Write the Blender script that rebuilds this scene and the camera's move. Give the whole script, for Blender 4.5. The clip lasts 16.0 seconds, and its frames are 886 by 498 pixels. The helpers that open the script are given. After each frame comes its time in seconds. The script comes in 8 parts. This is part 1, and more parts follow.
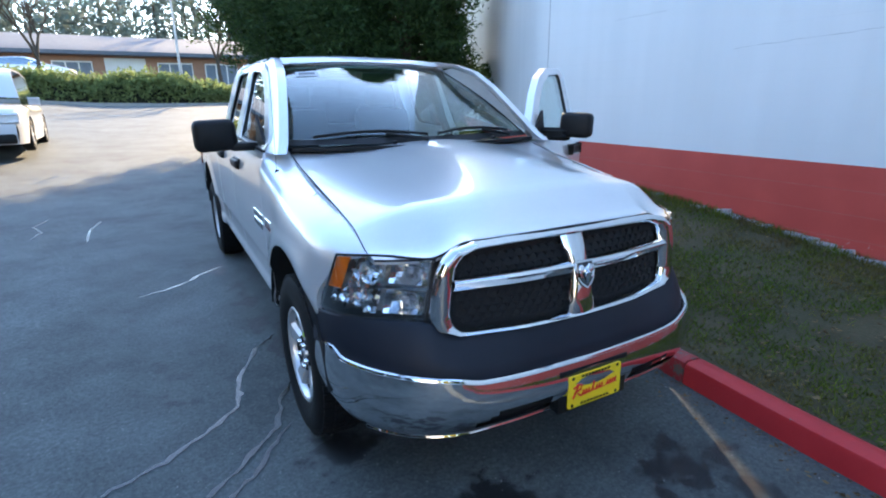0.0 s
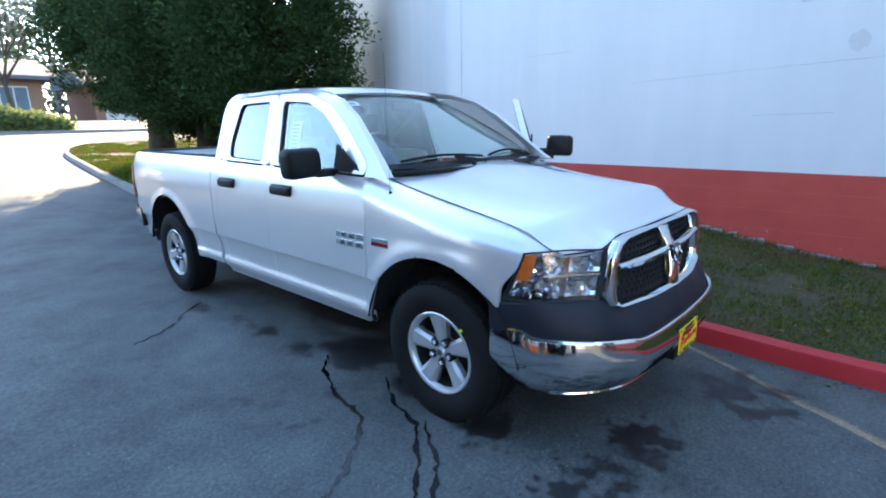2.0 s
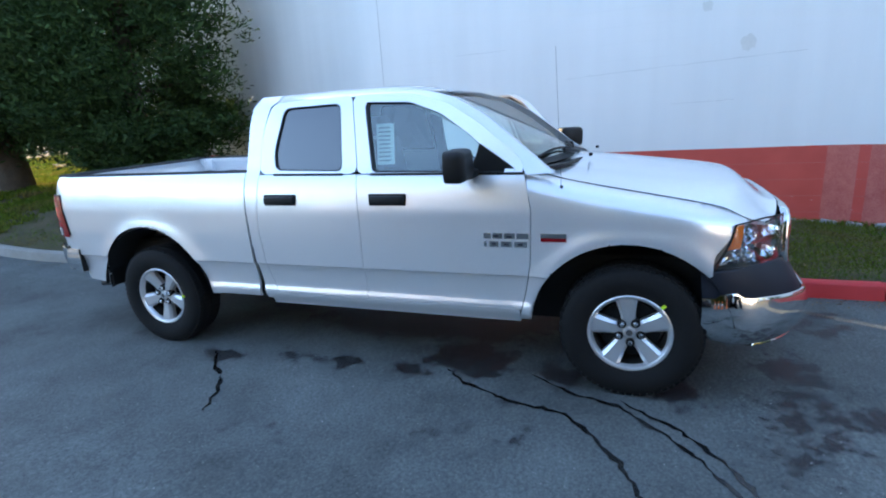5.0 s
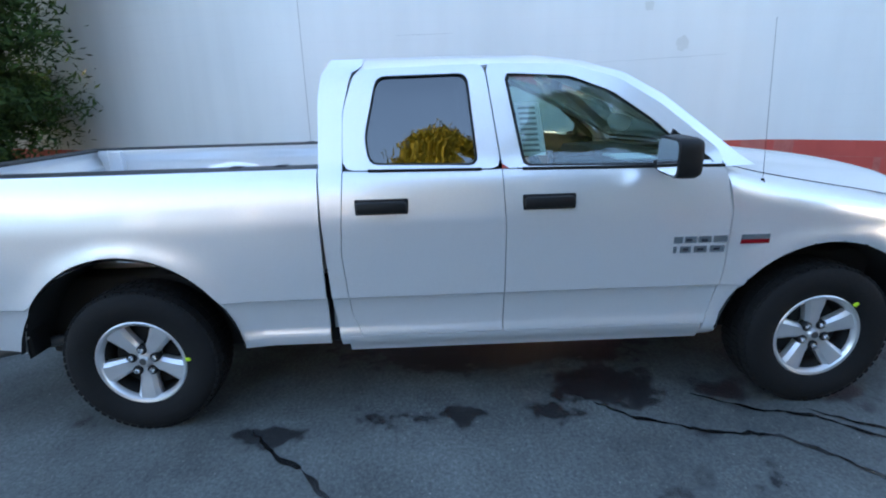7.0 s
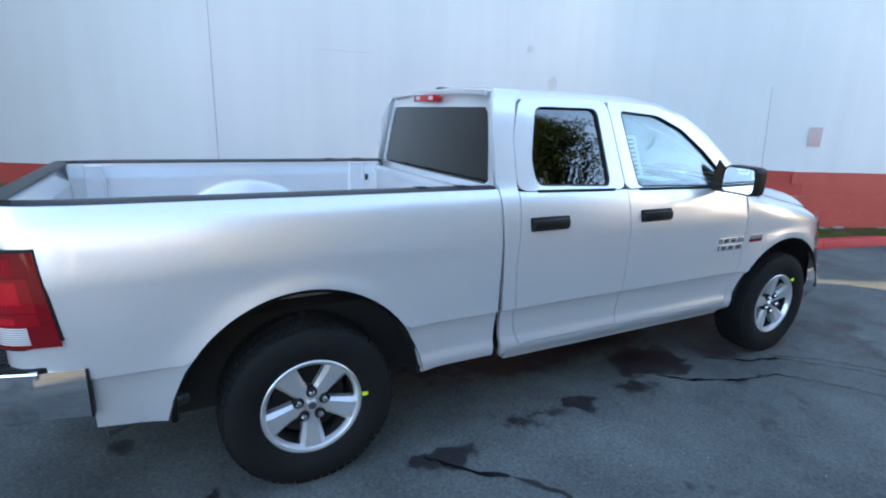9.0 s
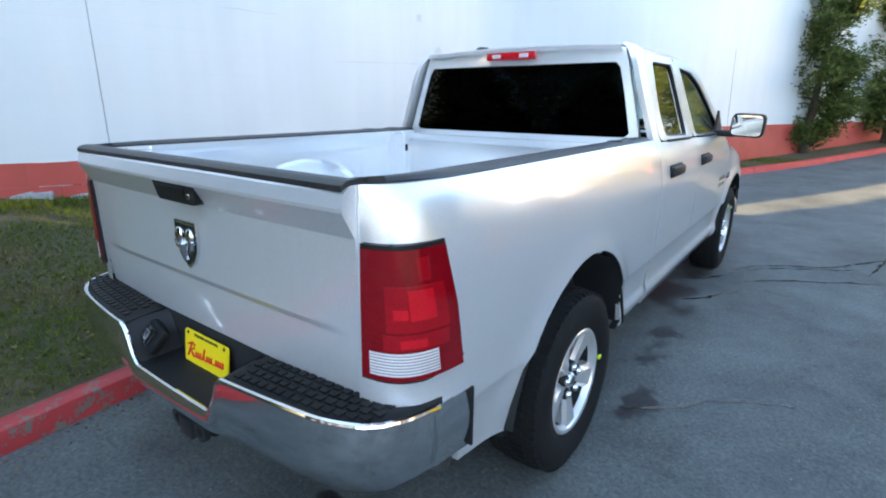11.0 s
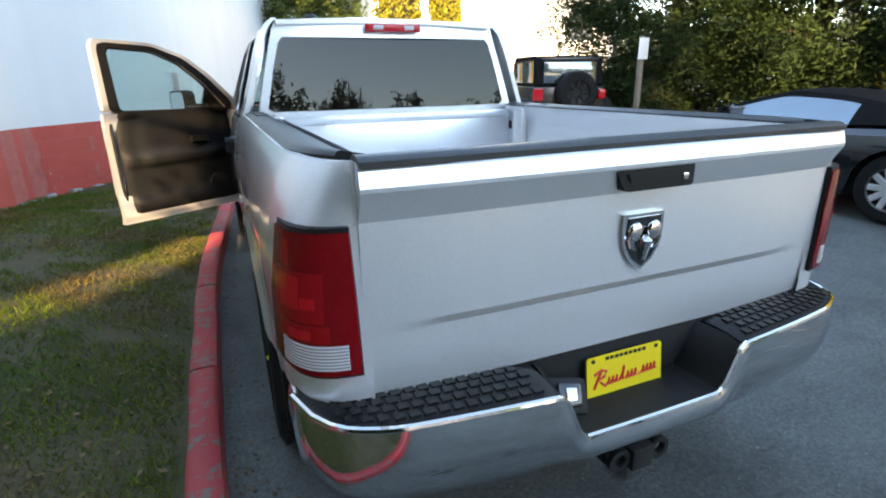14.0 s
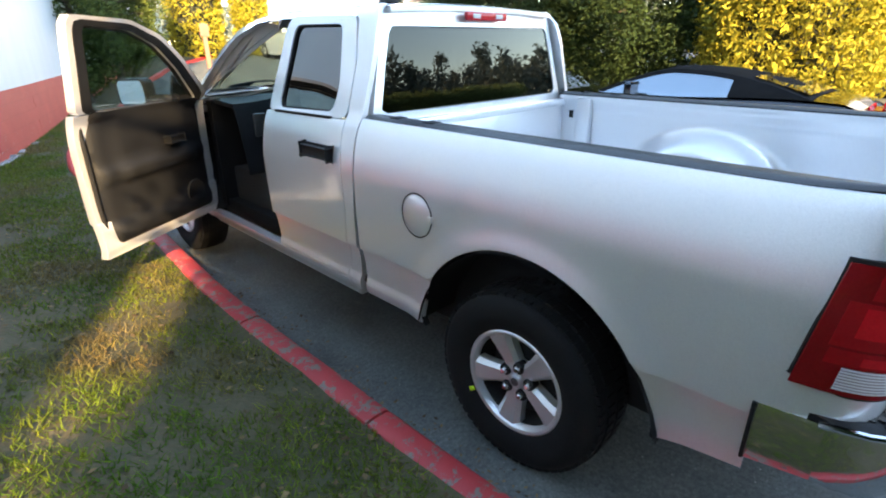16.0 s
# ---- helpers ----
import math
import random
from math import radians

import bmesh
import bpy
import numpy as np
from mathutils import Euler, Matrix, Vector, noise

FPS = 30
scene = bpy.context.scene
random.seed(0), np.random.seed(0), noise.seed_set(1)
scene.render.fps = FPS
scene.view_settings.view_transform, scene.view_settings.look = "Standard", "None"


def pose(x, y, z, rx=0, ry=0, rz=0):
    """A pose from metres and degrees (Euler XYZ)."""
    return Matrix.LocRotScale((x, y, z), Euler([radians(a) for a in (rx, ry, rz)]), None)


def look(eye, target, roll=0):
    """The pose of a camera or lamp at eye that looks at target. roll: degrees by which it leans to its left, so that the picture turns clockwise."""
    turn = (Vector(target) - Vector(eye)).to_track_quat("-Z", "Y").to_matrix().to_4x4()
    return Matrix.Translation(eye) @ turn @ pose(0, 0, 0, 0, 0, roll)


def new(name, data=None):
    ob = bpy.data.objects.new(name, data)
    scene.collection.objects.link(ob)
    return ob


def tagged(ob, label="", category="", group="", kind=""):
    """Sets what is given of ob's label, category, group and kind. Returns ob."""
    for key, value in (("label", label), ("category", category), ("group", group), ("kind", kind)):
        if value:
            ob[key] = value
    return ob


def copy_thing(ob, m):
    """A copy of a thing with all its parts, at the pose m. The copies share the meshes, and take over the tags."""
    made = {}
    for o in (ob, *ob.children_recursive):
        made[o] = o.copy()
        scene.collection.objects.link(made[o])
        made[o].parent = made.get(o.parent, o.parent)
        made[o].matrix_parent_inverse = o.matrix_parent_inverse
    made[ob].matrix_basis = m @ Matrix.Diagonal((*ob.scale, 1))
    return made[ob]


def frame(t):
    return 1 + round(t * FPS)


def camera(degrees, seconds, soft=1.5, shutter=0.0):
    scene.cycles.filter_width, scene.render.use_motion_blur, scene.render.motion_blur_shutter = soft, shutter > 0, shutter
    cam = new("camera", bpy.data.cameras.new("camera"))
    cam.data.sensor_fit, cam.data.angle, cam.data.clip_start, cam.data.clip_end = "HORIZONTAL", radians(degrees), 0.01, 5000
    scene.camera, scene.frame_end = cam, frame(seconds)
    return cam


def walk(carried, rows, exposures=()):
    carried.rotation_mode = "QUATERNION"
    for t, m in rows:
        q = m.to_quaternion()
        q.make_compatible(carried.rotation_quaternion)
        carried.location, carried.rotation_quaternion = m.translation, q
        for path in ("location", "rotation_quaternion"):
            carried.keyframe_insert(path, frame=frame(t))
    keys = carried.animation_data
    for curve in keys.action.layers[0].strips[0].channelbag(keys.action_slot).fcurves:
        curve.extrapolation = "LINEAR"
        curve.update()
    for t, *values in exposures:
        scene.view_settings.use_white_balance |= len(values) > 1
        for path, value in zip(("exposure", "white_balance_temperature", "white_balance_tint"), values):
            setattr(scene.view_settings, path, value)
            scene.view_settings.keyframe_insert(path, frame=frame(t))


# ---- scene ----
cam = camera(81.5, 16.0, soft=2.0)
PATH = [
    (0, (1.432, 4.11, 1.579), (0.509, 2.425, 1.022), -0.5),
    (0.5, (1.757, 3.976, 1.622), (0.671, 2.375, 1.114), -2.1),
    (1, (2.131, 3.893, 1.621), (0.881, 2.412, 1.127), -1.4),
    (1.5, (2.49, 3.749, 1.61), (1.143, 2.355, 1.117), -1.8),
    (2, (2.834, 3.565, 1.624), (1.406, 2.251, 1.141), -1.1),
    (2.5, (3.215, 3.364, 1.645), (1.711, 2.155, 1.119), -2.3),
    (3, (3.519, 3.096, 1.669), (1.92, 2.033, 1.108), -2.5),
    (3.5, (3.811, 2.82, 1.673), (2.203, 1.776, 1.101), -3.1),
    (4, (3.994, 2.558, 1.704), (2.342, 1.591, 1.126), -3.0),
    (4.2, (4.007, 2.426, 1.697), (2.339, 1.474, 1.139), -3.5),
    (6.3, (3.48, 0.499, 1.671), (1.552, 0.407, 1.145), -2.4),
    (6.5, (3.462, 0.29, 1.677), (1.54, 0.235, 1.127), -2.3),
    (7, (3.409, -0.254, 1.663), (1.488, -0.211, 1.108), -1.7),
    (7.5, (3.399, -0.78, 1.677), (1.498, -0.442, 1.156), -1.5),
    (8, (3.362, -1.257, 1.671), (1.517, -0.646, 1.197), -0.7),
    (8.5, (3.262, -1.762, 1.699), (1.483, -0.988, 1.213), 0.5),
    (9, (3.093, -2.267, 1.713), (1.381, -1.36, 1.215), 2.0),
    (9.5, (2.794, -2.726, 1.694), (1.167, -1.691, 1.159), 3.7),
    (9.7, (2.699, -2.935, 1.664), (1.107, -1.849, 1.129), 2.6),
    (11.8, (0.931, -3.934, 1.481), (0.243, -2.147, 0.906), 0.7),
    (12, (0.758, -3.991, 1.461), (0.204, -2.16, 0.875), 0.4),
    (12.5, (0.298, -4.106, 1.467), (0.091, -2.21, 0.865), -1.0),
    (13, (-0.191, -4.114, 1.48), (-0.103, -2.201, 0.901), 0.0),
    (13.5, (-0.651, -4.08, 1.477), (-0.196, -2.24, 0.841), -1.0),
    (14, (-1.035, -3.938, 1.518), (-0.296, -2.186, 0.898), -1.1),
    (14.5, (-1.412, -3.767, 1.538), (-0.431, -2.14, 0.911), -0.7),
    (15, (-1.78, -3.515, 1.568), (-0.642, -1.997, 0.935), -0.9),
    (15.5, (-2.096, -3.187, 1.623), (-0.825, -1.784, 0.979), -0.4),
    (15.8, (-2.288, -2.973, 1.671), (-0.945, -1.656, 0.992), -1.0),
    (16, (-2.397, -2.821, 1.699), (-1.083, -1.513, 0.95), -0.4),
]
EXPOSURES = [(0, 2.47, 5950, 10), (0.5, 2.52, 5950, 10), (3.0, 2.63, 6050, 10), (7.0, 2.6, 6500, 10), (9.5, 2.72, 6800, 10), (11.8, 3.03, 7350, 10), (14.0, 2.86, 7600, 10), (15.0, 2.92, 7400, 10), (16, 3.2, 7200, 10)]
walk(cam, [(t, look(e, g, r)) for t, e, g, r in PATH], EXPOSURES)


# ---- world and sun ----
SUN_AZ = math.atan2(-0.455, -0.891)
SUN_EL = radians(24)
world = bpy.data.worlds.new("world")
scene.world = world
world.use_nodes = True
wn = world.node_tree
sky = wn.nodes.new("ShaderNodeTexSky")
sky.sky_type = "NISHITA"
sky.sun_disc = False
sky.sun_elevation = SUN_EL
sky.sun_rotation = SUN_AZ
sky.air_density = 1.0
sky.dust_density = 0.3
bg = wn.nodes["Background"]
wn.links.new(sky.outputs[0], bg.inputs["Color"])
bg.inputs["Strength"].default_value = 0.15
sun = new("sun", bpy.data.lights.new("sun", "SUN"))
sun.data.energy = 3.3
sun.data.angle = radians(0.5)
sun.data.color = (1.0, 0.73, 0.43)
sun.matrix_world = look((math.sin(SUN_AZ) * 60, math.cos(SUN_AZ) * 60, math.tan(SUN_EL) * 60), (0, 0, 0))


# ---- materials ----
def shader(name):
    m = bpy.data.materials.new(name)
    m.use_nodes = True
    n = m.node_tree
    return m, n, n.nodes["Principled BSDF"]


def node(n, kind, **values):
    nd = n.nodes.new(kind)
    for k, v in values.items():
        nd.inputs[k].default_value = v
    return nd


def ramp(n, src, stops):
    r = n.nodes.new("ShaderNodeValToRGB")
    el = r.color_ramp.elements
    while len(el) < len(stops):
        el.new(0.5)
    for e, (p, c) in zip(el, stops):
        e.position = p
        e.color = (*c, 1) if len(c) == 3 else c
    n.links.new(src, r.inputs["Fac"])
    return r


def surface(name, dark, light, scale=6.0, rough=0.6, metal=0.0, bump=0.0, fine=60.0, spread=(0.3, 0.7), **extra):
    """A surface with broad and fine variation in object space."""
    m, n, b = shader(name)
    tc = n.nodes.new("ShaderNodeTexCoord")
    n1 = node(n, "ShaderNodeTexNoise", Scale=scale, Detail=6.0, Roughness=0.6)
    n2 = node(n, "ShaderNodeTexNoise", Scale=fine, Detail=4.0)
    n.links.new(tc.outputs["Object"], n1.inputs["Vector"])
    n.links.new(tc.outputs["Object"], n2.inputs["Vector"])
    mx = node(n, "ShaderNodeMath")
    mx.operation = "MULTIPLY_ADD"
    mx.inputs[1].default_value = 0.45
    n.links.new(n2.outputs["Fac"], mx.inputs[0])
    ml = node(n, "ShaderNodeMath")
    ml.operation = "MULTIPLY"
    ml.inputs[1].default_value = 0.55
    n.links.new(n1.outputs["Fac"], ml.inputs[0])
    n.links.new(ml.outputs[0], mx.inputs[2])
    r = ramp(n, mx.outputs[0], [(spread[0], dark), (spread[1], light)])
    n.links.new(r.outputs[0], b.inputs["Base Color"])
    b.inputs["Roughness"].default_value = rough
    b.inputs["Metallic"].default_value = metal
    if bump:
        bp = node(n, "ShaderNodeBump", Strength=bump, Distance=0.01)
        n.links.new(n2.outputs["Fac"], bp.inputs["Height"])
        n.links.new(bp.outputs[0], b.inputs["Normal"])
    for k, v in extra.items():
        b.inputs[k].default_value = v
    return m


def grey(v, tint=(1, 1, 1)):
    return (v * tint[0], v * tint[1], v * tint[2])


def paint(name, color, metal=0.0, rough=0.35, coat=1.0, flake=0.0, ior=1.45):
    m, n, b = shader(name)
    tc = n.nodes.new("ShaderNodeTexCoord")
    vo = node(n, "ShaderNodeTexVoronoi", Scale=900.0)
    n.links.new(tc.outputs["Object"], vo.inputs["Vector"])
    big = node(n, "ShaderNodeTexNoise", Scale=3.0, Detail=4.0)
    n.links.new(tc.outputs["Object"], big.inputs["Vector"])
    lo = tuple(c * (1 - flake) for c in color)
    hi = tuple(min(1, c * (1 + flake)) for c in color)
    r = ramp(n, vo.outputs["Color"], [(0.2, lo), (0.8, hi)])
    n.links.new(r.outputs[0], b.inputs["Base Color"])
    b.inputs["Roughness"].default_value = rough
    b.inputs["Metallic"].default_value = metal
    b.inputs["Coat Weight"].default_value = coat
    b.inputs["Coat Roughness"].default_value = 0.02
    b.inputs["Coat IOR"].default_value = ior
    return m


def glass(name, tint, base=0.07):
    """Thin pane: clear, tinted, with a mirror gloss by angle."""
    m = bpy.data.materials.new(name)
    m.use_nodes = True
    n = m.node_tree
    n.nodes.remove(n.nodes["Principled BSDF"])
    tr = n.nodes.new("ShaderNodeBsdfTransparent")
    tr.inputs["Color"].default_value = (*tint, 1)
    gl = n.nodes.new("ShaderNodeBsdfGlossy")
    gl.inputs["Roughness"].default_value = 0.01
    gl.inputs["Color"].default_value = (1, 1, 1, 1)
    lw = node(n, "ShaderNodeLayerWeight", Blend=0.5)
    pw = node(n, "ShaderNodeMath")
    pw.operation = "POWER"
    pw.inputs[1].default_value = 3.2
    n.links.new(lw.outputs["Facing"], pw.inputs[0])
    fr = node(n, "ShaderNodeMath")
    fr.operation = "MULTIPLY_ADD"
    fr.inputs[1].default_value = 0.88
    fr.inputs[2].default_value = base
    n.links.new(pw.outputs[0], fr.inputs[0])
    mix = n.nodes.new("ShaderNodeMixShader")
    n.links.new(fr.outputs[0], mix.inputs["Fac"])
    n.links.new(tr.outputs[0], mix.inputs[1])
    n.links.new(gl.outputs[0], mix.inputs[2])
    n.links.new(mix.outputs[0], n.nodes["Material Output"].inputs["Surface"])
    return m


SILVER = paint("silver_metallic_paint", (0.82, 0.825, 0.83), metal=0.56, rough=0.31, coat=1.0, flake=0.10, ior=1.7)
BLACK_TRIM = surface("black_plastic", grey(0.007), grey(0.014), 8, 0.5, bump=0.15, fine=300, **{"Specular IOR Level": 0.25})
CAP_PLASTIC = surface("rail_cap_plastic", grey(0.016), grey(0.030), 10, 0.42, bump=0.15, fine=260)
DARK_FASCIA = surface("charcoal_fascia", (0.009, 0.012, 0.019), (0.013, 0.016, 0.025), 4, 0.5, fine=200, **{"Specular IOR Level": 0.3})
CHROME = surface("chrome", grey(0.72), grey(0.78), 3, 0.07, metal=1.0)
RUBBER = surface("tyre_rubber", grey(0.007), grey(0.014), 5, 0.8, bump=0.2, fine=120, **{"Specular IOR Level": 0.2})
ALLOY = surface("machined_alloy", grey(0.62), grey(0.72), 10, 0.30, metal=0.65, fine=200)
ALLOY_DARK = surface("alloy_pocket", grey(0.10), grey(0.16), 10, 0.4, metal=0.7)
GLASS_CLEAR = glass("window_glass", (0.76, 0.86, 0.84), 0.09)
GLASS_SCREEN = glass("windscreen_glass", (0.70, 0.80, 0.78), 0.005)
GLASS_DARK = glass("privacy_glass", (0.07, 0.08, 0.085), 0.14)
GLASS_REAR = glass("rear_privacy_glass", (0.06, 0.07, 0.08), 0.03)
INTERIOR = surface("dark_interior", (0.006, 0.0065, 0.007), (0.011, 0.0115, 0.013), 6, 0.6, bump=0.15, fine=150, **{"Specular IOR Level": 0.2})
SEAT = surface("seat_cloth", (0.03, 0.032, 0.036), (0.055, 0.057, 0.06), 12, 0.9, bump=0.3, fine=400)
HEADLINER = surface("headliner", (0.42, 0.41, 0.38), (0.48, 0.47, 0.44), 6, 0.95)
# Black parts, and shade put into colour inside the wheels.
BLACK_VOID = surface("underbody_and_shade_black", grey(0.006), grey(0.014), 5, 0.85)
AMBER = surface("amber_lens", (0.75, 0.13, 0.005), (0.95, 0.22, 0.01), 30, 0.3, fine=150)
LENS_CLEAR = glass("lamp_lens", (0.93, 0.95, 0.97))
YELLOW = surface("plate_yellow", (0.86, 0.62, 0.01), (0.90, 0.68, 0.02), 10, 0.45)
RED_INK = surface("plate_red", (0.62, 0.02, 0.01), (0.68, 0.03, 0.015), 10, 0.45)
PAPER = surface("paper_sticker", (0.74, 0.75, 0.74), (0.80, 0.81, 0.80), 12, 0.6)
INK = surface("grey_ink", grey(0.2), grey(0.3), 10, 0.6)
LIME = surface("lime_marker", (0.55, 0.80, 0.02), (0.65, 0.9, 0.04), 20, 0.5)


def red_lens(name, lo, hi):
    return surface(name, lo, hi, 16, 0.05, fine=160, **{"Specular IOR Level": 0.5})


def ribbed_white():
    m, n, b = shader("reverse_lamp_lens")
    tc = n.nodes.new("ShaderNodeTexCoord")
    f = node(n, "ShaderNodeTexWave", Scale=38.0, Distortion=0.4)
    f.bands_direction = "Z"
    n.links.new(tc.outputs["Object"], f.inputs["Vector"])
    r = ramp(n, f.outputs["Fac"], [(0.2, (0.34, 0.30, 0.30)), (0.8, (0.74, 0.70, 0.70))])
    n.links.new(r.outputs[0], b.inputs["Base Color"])
    bp = node(n, "ShaderNodeBump", Strength=0.5, Distance=0.004)
    n.links.new(f.outputs["Fac"], bp.inputs["Height"])
    n.links.new(bp.outputs[0], b.inputs["Normal"])
    b.inputs["Roughness"].default_value = 0.1
    b.inputs["Coat Weight"].default_value = 1.0
    return m


RED_LENS = red_lens("deep_red_lens", (0.16, 0.002, 0.005), (0.24, 0.0035, 0.008))
RED_GLOW = red_lens("bright_red_lens", (0.46, 0.006, 0.012), (0.62, 0.009, 0.018))
RED_MID = red_lens("mid_red_lens", (0.26, 0.003, 0.008), (0.36, 0.005, 0.010))
WHITE_LENS = ribbed_white()
RED_PLASTIC = surface("red_plastic_lens", (0.42, 0.005, 0.012), (0.60, 0.012, 0.02), 30, 0.1, fine=120)


def asphalt_material():
    m, n, b = shader("worn_asphalt")
    tc = n.nodes.new("ShaderNodeTexCoord")
    P = tc.outputs["Object"]
    grain = node(n, "ShaderNodeTexNoise", Scale=48.0, Detail=9.0, Roughness=0.82)
    stones = node(n, "ShaderNodeTexVoronoi", Scale=42.0)
    patch = node(n, "ShaderNodeTexNoise", Scale=1.1, Detail=9.0, Roughness=0.72)
    spots = node(n, "ShaderNodeTexNoise", Scale=6.0, Detail=12.0, Roughness=0.74)
    for q in (grain, stones, patch, spots):
        n.links.new(P, q.inputs["Vector"])
    base = ramp(n, grain.outputs["Fac"], [(0.30, (0.026, 0.030, 0.029)), (0.5, (0.084, 0.094, 0.090)), (0.74, (0.18, 0.192, 0.182))])
    pr = ramp(n, patch.outputs["Fac"], [(0.33, grey(0.58)), (0.48, grey(1.0)), (0.66, grey(1.42))])
    mul = n.nodes.new("ShaderNodeMix")
    mul.data_type, mul.blend_type = "RGBA", "MULTIPLY"
    mul.inputs["Factor"].default_value = 1.0
    n.links.new(base.outputs[0], mul.inputs["A"])
    n.links.new(pr.outputs[0], mul.inputs["B"])
    # pale worn aggregate
    agg = ramp(n, stones.outputs["Distance"], [(0.10, grey(1.0)), (0.22, grey(0.0))])
    am = n.nodes.new("ShaderNodeMix")
    am.data_type, am.blend_type = "RGBA", "MIX"
    am.inputs["B"].default_value = (0.20, 0.20, 0.19, 1)
    ag2 = node(n, "ShaderNodeMath")
    ag2.operation = "MULTIPLY"
    ag2.inputs[1].default_value = 0.45
    n.links.new(agg.outputs[0], ag2.inputs[0])
    n.links.new(ag2.outputs[0], am.inputs["Factor"])
    n.links.new(mul.outputs["Result"], am.inputs["A"])
    # oil and wet stains, and painted under-truck shade: ellipses broken up by noise
    total = None
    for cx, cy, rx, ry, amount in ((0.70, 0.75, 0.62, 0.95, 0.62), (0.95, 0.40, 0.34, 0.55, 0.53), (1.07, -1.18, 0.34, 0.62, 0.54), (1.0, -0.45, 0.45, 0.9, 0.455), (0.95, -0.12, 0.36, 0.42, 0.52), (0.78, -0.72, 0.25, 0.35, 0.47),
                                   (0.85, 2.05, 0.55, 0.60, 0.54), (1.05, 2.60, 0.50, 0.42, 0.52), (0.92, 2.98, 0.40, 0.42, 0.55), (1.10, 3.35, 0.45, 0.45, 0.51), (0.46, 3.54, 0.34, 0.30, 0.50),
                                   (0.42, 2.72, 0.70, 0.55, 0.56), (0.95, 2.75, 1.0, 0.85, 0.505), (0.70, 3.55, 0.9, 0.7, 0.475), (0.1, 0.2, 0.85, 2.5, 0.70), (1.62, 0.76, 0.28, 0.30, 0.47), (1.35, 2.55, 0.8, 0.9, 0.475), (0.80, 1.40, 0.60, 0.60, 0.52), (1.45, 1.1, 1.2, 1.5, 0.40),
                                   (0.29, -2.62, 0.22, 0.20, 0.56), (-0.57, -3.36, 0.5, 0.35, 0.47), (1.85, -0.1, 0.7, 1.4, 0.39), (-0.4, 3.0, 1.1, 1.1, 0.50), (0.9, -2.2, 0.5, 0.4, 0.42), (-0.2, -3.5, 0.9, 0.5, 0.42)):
        mp = n.nodes.new("ShaderNodeMapping")
        mp.vector_type = "TEXTURE"
        mp.inputs["Location"].default_value = (cx, cy, 0)
        mp.inputs["Scale"].default_value = (rx, ry, 9)
        n.links.new(P, mp.inputs["Vector"])
        ln = n.nodes.new("ShaderNodeVectorMath")
        ln.operation = "LENGTH"
        n.links.new(mp.outputs[0], ln.inputs[0])
        fall = ramp(n, ln.outputs["Value"], [(0.15, grey(amount)), (1.0, grey(0.0))])
        if total is None:
            total = fall.outputs[0]
        else:
            mxm = node(n, "ShaderNodeMath")
            mxm.operation = "MAXIMUM"
            n.links.new(total, mxm.inputs[0])
            n.links.new(fall.outputs[0], mxm.inputs[1])
            total = mxm.outputs[0]
    sm = node(n, "ShaderNodeMath")
    sm.operation = "ADD"
    n.links.new(total, sm.inputs[0])
    n.links.new(spots.outputs["Fac"], sm.inputs[1])
    stain_shade = ramp(n, sm.outputs[0], [(0.945, grey(0.0)), (0.995, grey(0.62)), (1.08, grey(0.93))])
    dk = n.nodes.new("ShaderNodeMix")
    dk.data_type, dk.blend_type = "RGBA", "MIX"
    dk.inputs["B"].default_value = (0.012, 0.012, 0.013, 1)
    n.links.new(stain_shade.outputs[0], dk.inputs["Factor"])
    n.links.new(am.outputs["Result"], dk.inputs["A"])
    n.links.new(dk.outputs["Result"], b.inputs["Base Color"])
    rg = ramp(n, stain_shade.outputs[0], [(0.0, grey(0.72)), (1.0, grey(0.42))])
    n.links.new(rg.outputs[0], b.inputs["Roughness"])
    bp = node(n, "ShaderNodeBump", Strength=0.8, Distance=0.008)
    n.links.new(grain.outputs["Fac"], bp.inputs["Height"])
    n.links.new(bp.outputs[0], b.inputs["Normal"])
    b.inputs["Specular IOR Level"].default_value = 0.4
    return m


ASPHALT = asphalt_material()
CRACK_SEAL = surface("crack_sealant", grey(0.008), grey(0.016), 20, 0.25, fine=80)
SOIL = surface("lawn_soil", (0.040, 0.042, 0.015), (0.098, 0.074, 0.038), 2.2, 0.95, bump=0.6, fine=45, spread=(0.35, 0.66))


